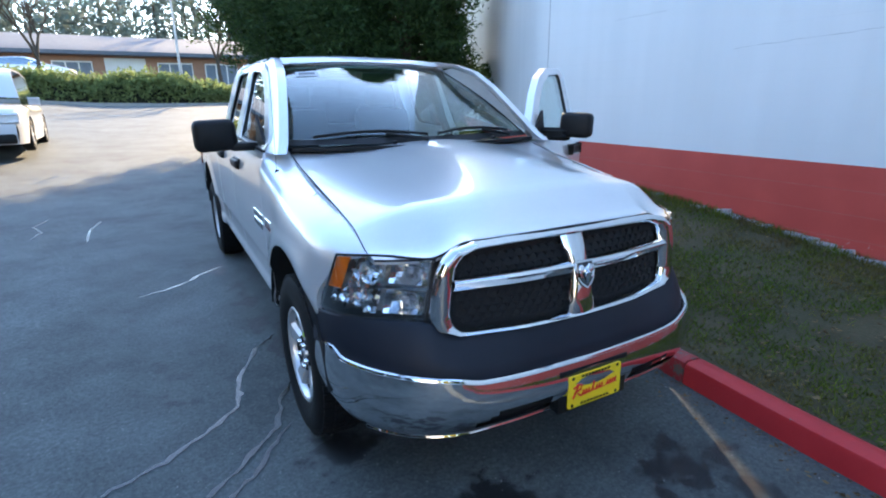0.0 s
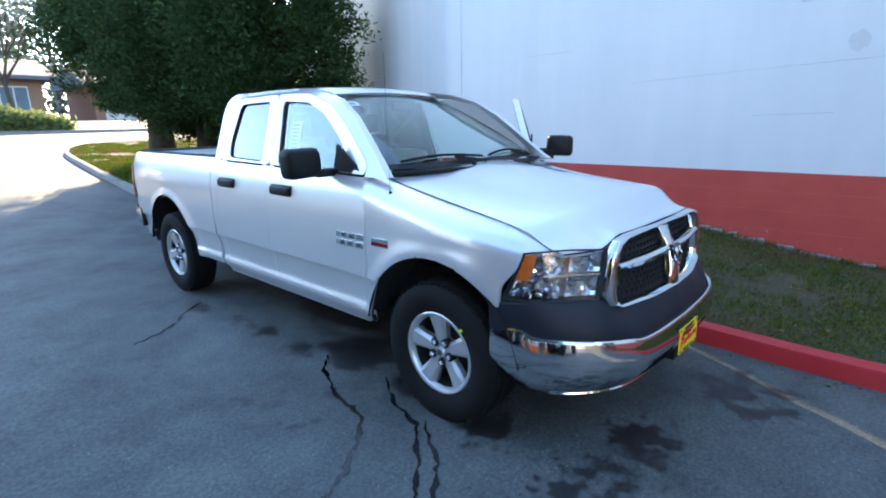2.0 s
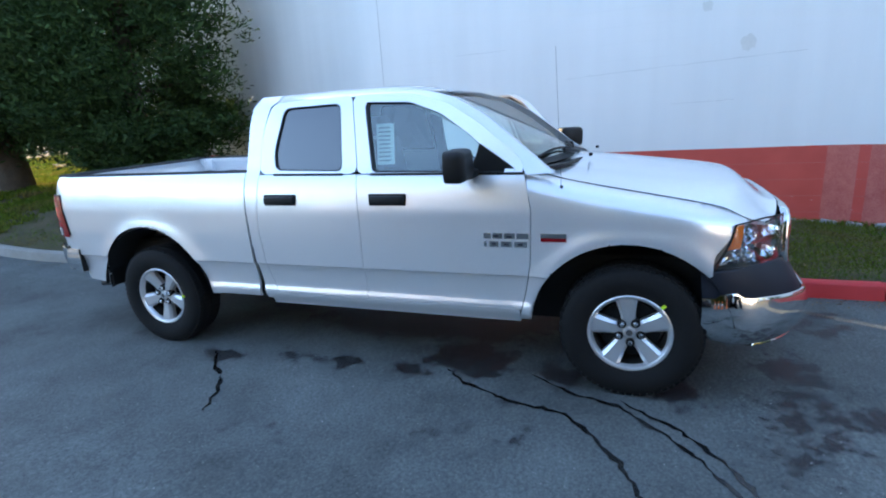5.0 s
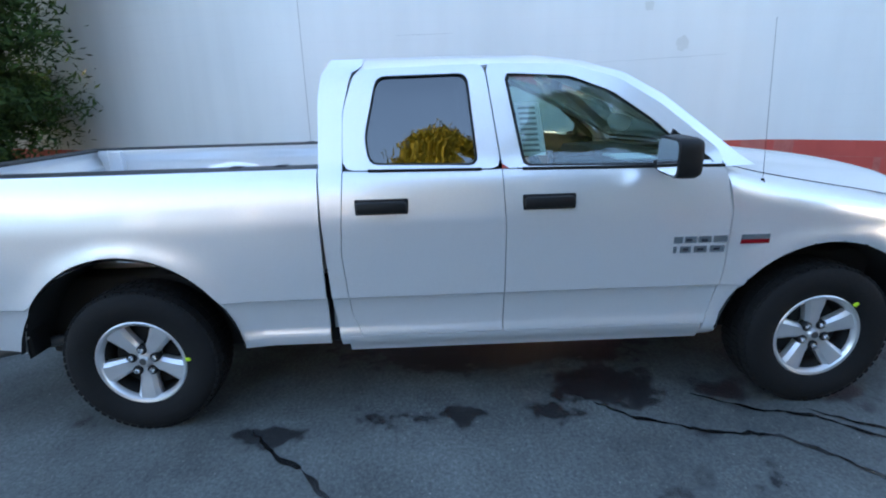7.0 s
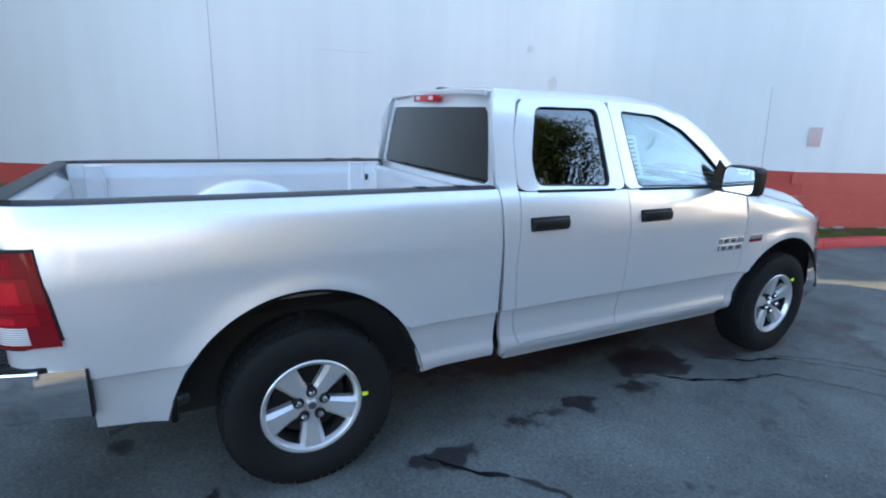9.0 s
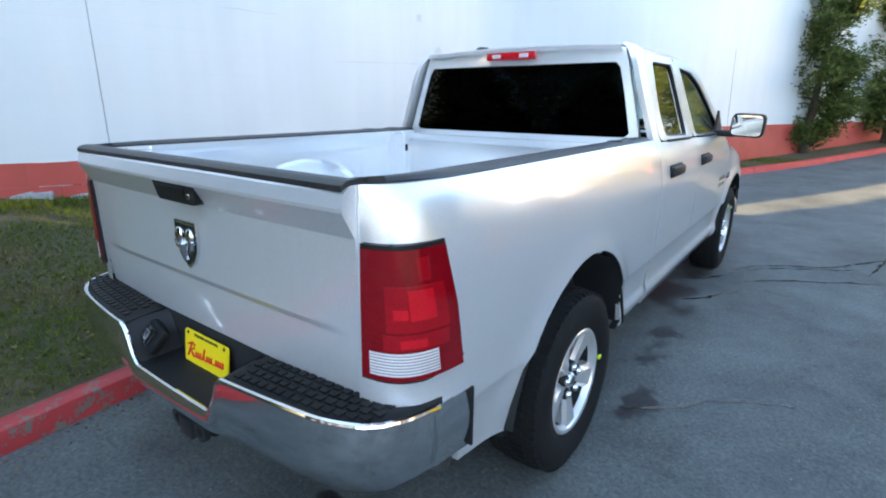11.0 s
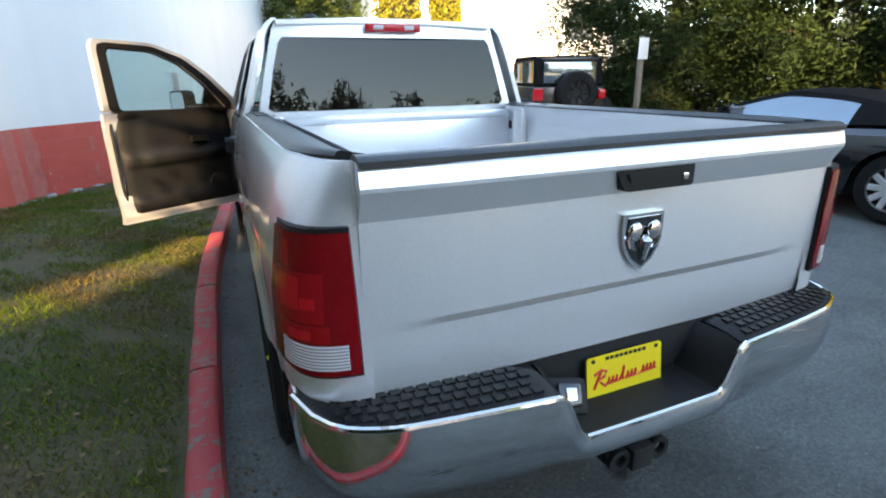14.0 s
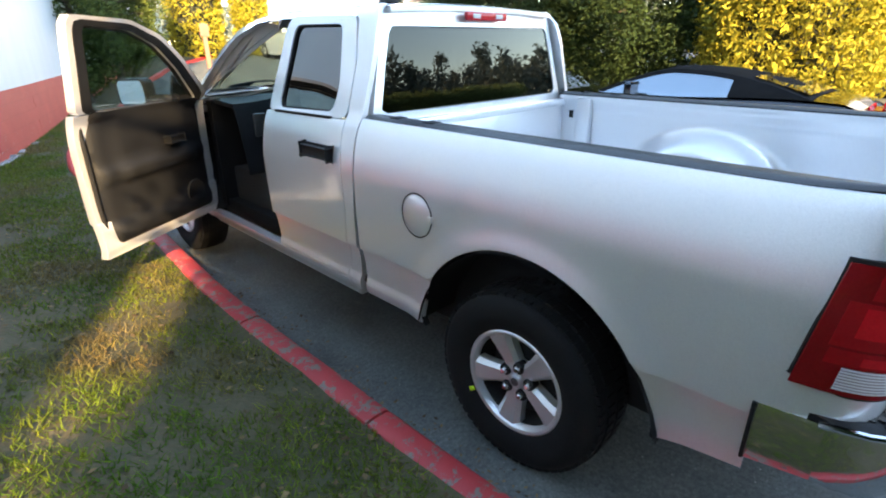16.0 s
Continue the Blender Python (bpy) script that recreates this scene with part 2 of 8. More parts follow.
def grass_material():
    m, n, b = shader("grass_blades")
    tc = n.nodes.new("ShaderNodeTexCoord")
    big = node(n, "ShaderNodeTexNoise", Scale=1.3, Detail=5.0)
    n.links.new(tc.outputs["Object"], big.inputs["Vector"])
    r1 = ramp(n, big.outputs["Fac"], [(0.32, (0.066, 0.125, 0.014)), (0.52, (0.112, 0.145, 0.020)), (0.66, (0.16, 0.125, 0.05))])
    geo = n.nodes.new("ShaderNodeNewGeometry")
    r2 = ramp(n, geo.outputs["Random Per Island"], [(0.0, grey(0.6)), (0.85, grey(1.25)), (1.0, (2.0, 1.6, 1.1))])
    mul = n.nodes.new("ShaderNodeMix")
    mul.data_type, mul.blend_type = "RGBA", "MULTIPLY"
    mul.inputs["Factor"].default_value = 1.0
    n.links.new(r1.outputs[0], mul.inputs["A"])
    n.links.new(r2.outputs[0], mul.inputs["B"])
    n.links.new(mul.outputs["Result"], b.inputs["Base Color"])
    b.inputs["Roughness"].default_value = 0.8
    b.inputs["Specular IOR Level"].default_value = 0.1
    tl = n.nodes.new("ShaderNodeBsdfTranslucent")
    n.links.new(mul.outputs["Result"], tl.inputs["Color"])
    mix = n.nodes.new("ShaderNodeMixShader")
    mix.inputs["Fac"].default_value = 0.35
    n.links.new(b.outputs[0], mix.inputs[1])
    n.links.new(tl.outputs[0], mix.inputs[2])
    n.links.new(mix.outputs[0], n.nodes["Material Output"].inputs["Surface"])
    return m


GRASS = grass_material()


def leaf_material(name, dark, light, through_light=0.25):
    m, n, b = shader(name)
    geo = n.nodes.new("ShaderNodeNewGeometry")
    r = ramp(n, geo.outputs["Random Per Island"], [(0.0, dark), (1.0, light)])
    n.links.new(r.outputs[0], b.inputs["Base Color"])
    b.inputs["Roughness"].default_value = 0.7
    b.inputs["Specular IOR Level"].default_value = 0.18
    tl = n.nodes.new("ShaderNodeBsdfTranslucent")
    n.links.new(r.outputs[0], tl.inputs["Color"])
    mix = n.nodes.new("ShaderNodeMixShader")
    mix.inputs["Fac"].default_value = through_light
    n.links.new(b.outputs[0], mix.inputs[1])
    n.links.new(tl.outputs[0], mix.inputs[2])
    n.links.new(mix.outputs[0], n.nodes["Material Output"].inputs["Surface"])
    return m


CEDAR = leaf_material("cedar_needles", (0.016, 0.034, 0.012), (0.060, 0.105, 0.028), 0.18)
PINE = leaf_material("pine_needles", (0.030, 0.055, 0.016), (0.13, 0.16, 0.035))
# The yellow of strong sun is put into these leaf colours.
ARBOR = leaf_material("sunlit_arborvitae_leaves", (0.14, 0.14, 0.014), (0.40, 0.34, 0.035))
# Dark evergreen leaves, darkened further in colour to stand in for shade.
DARKLEAF = leaf_material("dark_shaded_evergreen_leaves", (0.010, 0.022, 0.007), (0.036, 0.060, 0.015), 0.10)
# Haze and backlit glow are put into the next two pale leaf colours.
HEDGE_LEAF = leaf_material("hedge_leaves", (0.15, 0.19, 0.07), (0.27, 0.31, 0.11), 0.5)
HAZED_WOOD = leaf_material("hazed_wood_leaves", (0.09, 0.12, 0.10), (0.17, 0.19, 0.15))
LITTER = leaf_material("fallen_leaves", (0.05, 0.032, 0.014), (0.22, 0.15, 0.07), 0.1)
GRIT = leaf_material("pale_grit", (0.16, 0.16, 0.15), (0.42, 0.41, 0.38), 0.0)
BARK = surface("bark", (0.035, 0.026, 0.018), (0.09, 0.065, 0.045), 9, 0.95, bump=0.8, fine=60)


def wall_material():
    m, n, b = shader("white_block_wall")
    tc = n.nodes.new("ShaderNodeTexCoord")
    P = tc.outputs["Object"]
    big = node(n, "ShaderNodeTexNoise", Scale=0.5, Detail=6.0)
    fine = node(n, "ShaderNodeTexNoise", Scale=45.0, Detail=5.0)
    st = n.nodes.new("ShaderNodeMapping")
    st.inputs["Scale"].default_value = (1.6, 1.6, 0.12)
    n.links.new(P, st.inputs["Vector"])
    streak = node(n, "ShaderNodeTexNoise", Scale=2.0, Detail=6.0)
    n.links.new(st.outputs[0], streak.inputs["Vector"])
    for q in (big, fine):
        n.links.new(P, q.inputs["Vector"])
    r = ramp(n, big.outputs["Fac"], [(0.3, (0.68, 0.69, 0.69)), (0.7, (0.75, 0.75, 0.745))])
    r2 = ramp(n, streak.outputs["Fac"], [(0.3, grey(0.95)), (0.62, grey(1.0))])
    mul = n.nodes.new("ShaderNodeMix")
    mul.data_type, mul.blend_type = "RGBA", "MULTIPLY"
    mul.inputs["Factor"].default_value = 1.0
    n.links.new(r.outputs[0], mul.inputs["A"])
    n.links.new(r2.outputs[0], mul.inputs["B"])
    sp = n.nodes.new("ShaderNodeSeparateXYZ")
    n.links.new(P, sp.inputs[0])
    fr = node(n, "ShaderNodeMath")
    fr.operation = "PINGPONG"
    fr.inputs[1].default_value = 0.1
    n.links.new(sp.outputs["Z"], fr.inputs[0])
    course = ramp(n, fr.outputs[0], [(0.0, grey(0.965)), (0.006, grey(1.0))])
    seen = ramp(n, big.outputs["Fac"], [(0.46, grey(0.0)), (0.60, grey(1.0))])
    m2 = n.nodes.new("ShaderNodeMix")
    m2.data_type, m2.blend_type = "RGBA", "MULTIPLY"
    n.links.new(seen.outputs[0], m2.inputs["Factor"])
    n.links.new(mul.outputs["Result"], m2.inputs["A"])
    n.links.new(course.outputs[0], m2.inputs["B"])
    n.links.new(m2.outputs["Result"], b.inputs["Base Color"])
    b.inputs["Roughness"].default_value = 0.42
    bp = node(n, "ShaderNodeBump", Strength=0.12, Distance=0.004)
    n.links.new(fine.outputs["Fac"], bp.inputs["Height"])
    n.links.new(bp.outputs[0], b.inputs["Normal"])
    return m


WALL_WHITE = wall_material()


def worn_red(name, chip, lo, hi, under):
    m, n, b = shader(name)
    tc = n.nodes.new("ShaderNodeTexCoord")
    oi = n.nodes.new("ShaderNodeObjectInfo")
    ad = n.nodes.new("ShaderNodeVectorMath")
    n.links.new(tc.outputs["Object"], ad.inputs[0])
    n.links.new(oi.outputs["Location"], ad.inputs[1])
    P = ad.outputs[0]
    big = node(n, "ShaderNodeTexNoise", Scale=2.5, Detail=6.0)
    chips = node(n, "ShaderNodeTexNoise", Scale=13.0, Detail=10.0, Roughness=0.78)
    fine = node(n, "ShaderNodeTexNoise", Scale=70.0, Detail=4.0)
    for q in (big, chips, fine):
        n.links.new(P, q.inputs["Vector"])
    r = ramp(n, big.outputs["Fac"], [(0.3, lo), (0.7, hi)])
    c = ramp(n, chips.outputs["Fac"], [(chip, grey(0.0)), (chip + 0.025, grey(1.0))])
    mx = n.nodes.new("ShaderNodeMix")
    mx.data_type = "RGBA"
    mx.inputs["B"].default_value = (*under, 1)
    n.links.new(c.outputs[0], mx.inputs["Factor"])
    n.links.new(r.outputs[0], mx.inputs["A"])
    n.links.new(mx.outputs["Result"], b.inputs["Base Color"])
    b.inputs["Roughness"].default_value = 0.55
    bp = node(n, "ShaderNodeBump", Strength=0.3, Distance=0.005)
    n.links.new(fine.outputs["Fac"], bp.inputs["Height"])
    n.links.new(bp.outputs[0], b.inputs["Normal"])
    return m


WALL_RED = worn_red("red_block_paint", 0.80, (0.45, 0.058, 0.043), (0.53, 0.075, 0.055), (0.35, 0.3, 0.28))
WALL_RED_WORN = worn_red("peeling_red_block_paint", 0.62, (0.45, 0.058, 0.043), (0.53, 0.075, 0.055), (0.45, 0.38, 0.36))
KERB_RED = worn_red("red_kerb_paint", 0.66, (0.44, 0.018, 0.022), (0.53, 0.030, 0.034), (0.14, 0.12, 0.10))
KERB_WORN = worn_red("worn_red_kerb_paint", 0.535, (0.32, 0.022, 0.026), (0.40, 0.036, 0.038), (0.15, 0.13, 0.105))
CONCRETE = surface("kerb_concrete", (0.20, 0.19, 0.17), (0.33, 0.32, 0.29), 3, 0.9, bump=0.5, fine=60)
RUBBLE = surface("footing_concrete", (0.22, 0.22, 0.22), (0.42, 0.41, 0.40), 9, 0.9, bump=0.6, fine=50)


# ---- building blocks ----
def finish(bm, angle=38):
    bmesh.ops.remove_doubles(bm, verts=bm.verts, dist=0.0004)
    bmesh.ops.recalc_face_normals(bm, faces=bm.faces)
    lim = radians(angle)
    for f in bm.faces:
        f.smooth = True
    for e in bm.edges:
        if len(e.link_faces) == 2 and e.calc_face_angle(0.0) > lim:
            e.smooth = False
    return bm


def mesh_of(name, bm, material, angle=38, tidy=True):
    if tidy:
        finish(bm, angle)
    me = bpy.data.meshes.new(name)
    bm.to_mesh(me)
    bm.free()
    me.materials.append(material)
    return me


def part(name, bm, material, parent=None, label="", angle=38, tidy=True):
    ob = new(name, mesh_of(name, bm, material, angle, tidy))
    if parent is not None:
        ob.parent = parent
    if label:
        tagged(ob, label=label)
    return ob


def thing(name, label, category, group="", at=(0, 0, 0), turn=0.0):
    ob = new(name)
    ob.empty_display_size = 0.1
    ob.matrix_world = pose(*at, 0, 0, turn)
    return tagged(ob, label, category, group)


def lerp(a, b, t):
    return a + (b - a) * t


def curve(points):
    """Piecewise linear function through (in, out) pairs, softened by cosine easing off."""
    xs = [p[0] for p in points]
    ys = [p[1] for p in points]

    def f(v):
        return float(np.interp(v, xs, ys))
    return f


def smooth_curve(points):
    """Monotone cubic through (in, out) pairs."""
    xs = np.array([p[0] for p in points], float)
    ys = np.array([p[1] for p in points], float)
    d = np.diff(ys) / np.diff(xs)
    s = np.concatenate([[d[0]], [0 if d[i] * d[i + 1] <= 0 else 2 * d[i] * d[i + 1] / (d[i] + d[i + 1]) for i in range(len(d) - 1)], [d[-1]]])

    def f(v):
        v = min(max(v, xs[0]), xs[-1])
        i = min(int(np.searchsorted(xs, v, side="right")) - 1, len(xs) - 2)
        h = xs[i + 1] - xs[i]
        t = (v - xs[i]) / h
        return float((2 * t ** 3 - 3 * t ** 2 + 1) * ys[i] + (t ** 3 - 2 * t ** 2 + t) * h * s[i] + (-2 * t ** 3 + 3 * t ** 2) * ys[i + 1] + (t ** 3 - t ** 2) * h * s[i + 1])
    return f


def sheet(us, vs, pos, thick=0.0, inward=None):
    """A grid of faces over us x vs by pos(u, v); with thickness towards inward(u, v)."""
    bm = bmesh.new()
    rows = [[bm.verts.new(pos(u, v)) for v in vs] for u in us]
    for i in range(len(us) - 1):
        for j in range(len(vs) - 1):
            q = [rows[i][j], rows[i + 1][j], rows[i + 1][j + 1], rows[i][j + 1]]
            bm.faces.new(q)
    bmesh.ops.remove_doubles(bm, verts=bm.verts, dist=0.0004)
    bmesh.ops.dissolve_degenerate(bm, edges=bm.edges, dist=0.0003)
    if thick:
        thicken(bm, thick, inward)
    return bm


def thicken(bm, thick, inward):
    """Close a sheet with a back shifted by thick along inward (a vector or a function of a place) and rims."""
    faces = list(bm.faces)
    rim = [e for e in bm.edges if len(e.link_faces) == 1]
    back = {}
    for v in list(bm.verts):
        d = inward(v.co) if callable(inward) else Vector(inward)
        back[v] = bm.verts.new(v.co + d * thick)
    for f in faces:
        try:
            bm.faces.new([back[v] for v in reversed(f.verts)])
        except ValueError:
            pass
    for e in rim:
        a, b = e.verts
        try:
            bm.faces.new([a, b, back[b], back[a]])
        except ValueError:
            pass


def span(a, b, n):
    return [a + (b - a) * i / (n - 1) for i in range(n)]


def box(bm, x0, x1, y0, y1, z0, z1, bevel=0.0, m=None):
    r = bmesh.ops.create_cube(bm, size=1.0)
    vs = r["verts"]
    for v in vs:
        v.co = Vector((lerp(x0, x1, v.co.x + 0.5), lerp(y0, y1, v.co.y + 0.5), lerp(z0, z1, v.co.z + 0.5)))
    if bevel:
        es = {e for v in vs for e in v.link_edges}
        out = bmesh.ops.bevel(bm, geom=list(es), offset=bevel, segments=2, affect="EDGES", profile=0.5)
        vs = list({v for f in out["faces"] for v in f.verts} | {v for v in vs if v.is_valid})
    if m is not None:
        for v in vs:
            v.co = m @ v.co
    return vs


def boxed(*a, **k):
    bm = bmesh.new()
    box(bm, *a, **k)
    return bm


def tube(bm, pts, radii, sides=10, cap=True):
    """A round bar along pts."""
    pts = [Vector(p) for p in pts]
    if not hasattr(radii, "__len__"):
        radii = [radii] * len(pts)
    rings = []
    for i, p in enumerate(pts):
        d = (pts[min(i + 1, len(pts) - 1)] - pts[max(i - 1, 0)]).normalized()
        side = d.cross(Vector((0, 0, 1)))
        if side.length < 0.05:
            side = d.cross(Vector((0, 1, 0)))
        side.normalize()
        up = side.cross(d).normalized()
        rings.append([bm.verts.new(p + radii[i] * (math.cos(a) * side + math.sin(a) * up)) for a in [2 * math.pi * k / sides for k in range(sides)]])
    for r, s in zip(rings, rings[1:]):
        for k in range(sides):
            bm.faces.new([r[k], r[(k + 1) % sides], s[(k + 1) % sides], s[k]])
    if cap:
        bm.faces.new(list(reversed(rings[0])))
        bm.faces.new(rings[-1])


def lathe(bm, profile, steps=48, axis="x", closed=False):
    """Turn (radius, along) pairs round an axis."""
    rings = []
    for k in range(steps):
        a = 2 * math.pi * k / steps
        c, s = math.cos(a), math.sin(a)
        rings.append([bm.verts.new((h, r * c, r * s) if axis == "x" else (r * c, r * s, h)) for r, h in profile])
    n = len(profile)
    for k in range(steps):
        p, q = rings[k], rings[(k + 1) % steps]
        for i in range(n if closed else n - 1):
            j = (i + 1) % n
            bm.faces.new([p[i], q[i], q[j], p[j]])


def prism(bm, outline, depth, frame_m):
    """Extrude a 2D outline (u, v) by depth along w, placed by the matrix frame_m (u, v, w axes)."""
    a = [bm.verts.new(frame_m @ Vector((u, v, 0))) for u, v in outline]
    b = [bm.verts.new(frame_m @ Vector((u, v, depth))) for u, v in outline]
    bm.faces.new(a)
    bm.faces.new(list(reversed(b)))
    n = len(outline)
    for i in range(n):
        bm.faces.new([a[i], b[i], b[(i + 1) % n], a[(i + 1) % n]])


def strip(bm, outer, inner):
    """Faces between two polylines of equal length."""
    a = [bm.verts.new(p) for p in outer]
    b = [bm.verts.new(p) for p in inner]
    for i in range(len(a) - 1):
        bm.faces.new([a[i], a[i + 1], b[i + 1], b[i]])


def axes(origin, u, v):
    u, v = Vector(u).normalized(), Vector(v).normalized()
    w = u.cross(v)
    return Matrix.Translation(origin) @ Matrix((u, v, w)).transposed().to_4x4()


# ---- ground ----
def ease(v, soft=2.0):
    """Zero below 0, then rising with slope one, rounded."""
    return 0.0 if v <= 0 else (v * v / (2 * soft) if v < soft else v - soft / 2)


def ground_z(x, y):
    z = 0.060 * ease(x - 1.6, 2.5) if x < 14 else 0.060 * ease(12.4, 2.5)
    z += 0.062 * ease(-y - 4.0, 3.0) if y > -40 else 0.062 * ease(36.0, 3.0)
    z += 0.022 * ease(y - 6.0, 3.0) if y < 40 else 0.022 * ease(34.0, 3.0)
    return z


KERB = [(-12.0, -22.5), (-4.5, -21.0), (-2.2, -19.4), (-1.45, -17.2), (-1.1, -13.4), (-0.83, -8.9), (-0.70, -6.2), (-0.90, -4.4), (-1.13, -3.0), (-1.2, -1.8), (-1.2, 0.0), (-1.13, 1.3), (-1.04, 2.4),
        (-0.98, 3.4), (-0.98, 5.0), (-0.75, 6.8), (0.0, 9.0), (1.1, 11.5), (2.6, 15.5), (4.7, 20.0), (7.5, 25.0), (13.0, 31.0)]
KLEN = [0.0]
for (ax, ay), (bx, by) in zip(KERB, KERB[1:]):
    KLEN.append(KLEN[-1] + math.hypot(bx - ax, by - ay))
KX = smooth_curve([(s, p[0]) for s, p in zip(KLEN, KERB)])
KY = smooth_curve([(s, p[1]) for s, p in zip(KLEN, KERB)])
KERB_AT_Y = smooth_curve([(p[1], p[0]) for p in KERB])
WALL_X, WALL_Y0, WALL_R = -3.47, -1.75, 1.2
BASE = smooth_curve([(-8.0, 0.75), (-3.0, 0.80), (0.0, 0.60), (1.5, 0.44), (3.0, 0.23), (4.5, 0.10), (7.0, 0.10), (12.0, 0.25), (30.0, 0.9)])


def lawn_z(x, y):
    k = KERB_AT_Y(y)
    g = ground_z(k, y)
    edge = g + 0.125
    t = min(max((k - 0.12 - x) / 2.2, 0.0), 1.4)
    wall = max(BASE(y), edge)
    return lerp(edge, wall, t) if t <= 1 else wall


def asphalt():
    xs = [-220, -150, -90, -60, -40, -25, -16, -10, -6, -4] + span(-3, 9, 49) + [10, 11, 12, 14, 17, 21, 28, 40, 60, 90, 150, 220]
    ys = [-220, -150, -100, -70, -50, -40, -34, -29, -25, -21, -18, -15, -13, -11] + span(-10, 10, 61) + [11, 12, 14, 16, 19, 23, 28, 34, 42, 55, 80, 120, 220]
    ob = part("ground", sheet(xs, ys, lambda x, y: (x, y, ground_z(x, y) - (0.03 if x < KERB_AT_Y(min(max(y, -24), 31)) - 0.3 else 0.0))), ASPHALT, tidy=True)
    return tagged(ob, "worn grey asphalt lot with cracks, oil stains and painted under-truck shade", "asphalt", kind="structure")


asphalt()

CRACKS = [
    [(0.88, 0.62), (1.05, 0.80), (1.19, 1.14), (1.24, 1.46), (1.42, 1.62), (1.60, 1.76), (1.80, 1.84), (1.98, 1.98), (2.25, 2.08)],
    [(0.84, 1.20), (1.02, 1.47), (1.08, 1.72), (1.30, 1.96), (1.52, 2.15), (1.80, 2.30), (2.10, 2.52)],
    [(1.04, 1.74), (1.24, 2.03), (1.46, 2.22), (1.78, 2.38), (2.05, 2.62)],
    [(1.02, -1.24), (1.22, -1.07), (1.34, -0.90), (1.54, -0.76), (1.79, -0.65)],
    [(2.96, 5.75), (2.55, 4.1), (2.31, 3.09), (2.14, 2.3)],
    [(2.3, 3.05), (2.05, 2.72), (1.87, 2.47)],
    [(2.9, -3.4), (2.84, -3.8), (2.98, -4.2), (2.85, -4.7)],
    [(2.3, -3.0), (2.32, -3.7), (2.22, -4.3)],
]
for path in CRACKS:
    bm = bmesh.new()
    rng = random.Random(len(path) * 7 + int(path[0][0] * 100))
    fine_pts = []
    for (ax, ay), (bx, by) in zip(path, path[1:]):
        n = max(3, int(math.hypot(bx - ax, by - ay) / 0.035))
        for i in range(n):
            t = i / n
            fine_pts.append((lerp(ax, bx, t) + rng.uniform(-0.011, 0.011), lerp(ay, by, t) + rng.uniform(-0.011, 0.011)))
    left, right = [], []
    for i, (x, y) in enumerate(fine_pts):
        px, py = fine_pts[max(i - 1, 0)]
        qx, qy = fine_pts[min(i + 1, len(fine_pts) - 1)]
        d = Vector((qx - px, qy - py)).normalized()
        fade = min(1.0, i / 6 + 0.15, (len(fine_pts) - 1 - i) / 6 + 0.15)
        w = (0.011 + 0.009 * math.sin(i * 0.9) * rng.random() + rng.uniform(-0.004, 0.006)) * fade
        z = ground_z(x, y) + 0.004
        left.append((x - d.y * w, y + d.x * w, z))
        right.append((x + d.y * w, y - d.x * w, z))
    strip(bm, left, right)
    tagged(part("crack_sealant", bm, CRACK_SEAL, tidy=False), "shiny black tar filling a crack in the asphalt", "crack sealant", "sealed cracks", "structure")


# ---- lawn ----
def lawn():
    ys = span(-24, -6, 28) + span(-5.6, 6, 60) + span(6.5, 31, 30)
    us = span(0.0, 1.0, 16)

    def pos(y, u):
        k = KERB_AT_Y(y) - 0.10
        far = WALL_X - 0.3 if y > -1.9 else (WALL_X - 0.5 - 0.9 * (-1.9 - y))
        far = min(far, k - 2.5) if y > 8 else far
        x = lerp(k, far, u ** 1.2)
        return (x, y, lawn_z(x, y) - 0.015 + 0.02 * noise.noise((x * 1.3, y * 1.3, 0)))
    ob = part("lawn_ground", sheet(ys, us, pos), SOIL)
    tagged(ob, "patchy sloping lawn soil between kerb and wall", "lawn", kind="structure")
    rng = np.random.default_rng(5)
    y = np.concatenate([rng.uniform(-7.5, 12.0, 200000), rng.uniform(-20.0, -7.5, 130000)])
    n = len(y)
    u = rng.random(n)
    verts, faces = [], []
    for i in range(n):
        k = KERB_AT_Y(y[i]) - 0.16
        far = WALL_X + 0.03 if y[i] > -1.7 else WALL_X + 0.05 - 0.62 * max(0.0, -2.6 - y[i])
        x = k + (far - k) * u[i]
        dens = noise.noise((x * 0.9, y[i] * 0.9, 3.0)) + 0.5 * noise.noise((x * 4, y[i] * 4, 1.0))
        if dens < -0.42 + 0.45 * rng.random() and u[i] < 0.9:
            continue
        z = lawn_z(x, y[i]) - 0.012
        h = 0.014 + 0.026 * rng.random() + (0.03 if u[i] > 0.93 else 0)
        a = rng.random() * 6.28
        w = 0.0038 if y[i] > -7.5 else 0.016
        h *= 1.0 if y[i] > -7.5 else 1.9
        lean = rng.normal(0, 0.024, 2)
        b = len(verts)
        verts += [(x - w * math.cos(a), y[i] - w * math.sin(a), z), (x + w * math.cos(a), y[i] + w * math.sin(a), z), (x + lean[0], y[i] + lean[1], z + h)]
        faces.append((b, b + 1, b + 2))
    me = bpy.data.meshes.new("grass")
    me.from_pydata(verts, [], faces)
    me.materials.append(GRASS)
    tagged(new("grass", me), "short patchy green grass with bare soil", "grass", kind="stuff")


lawn()


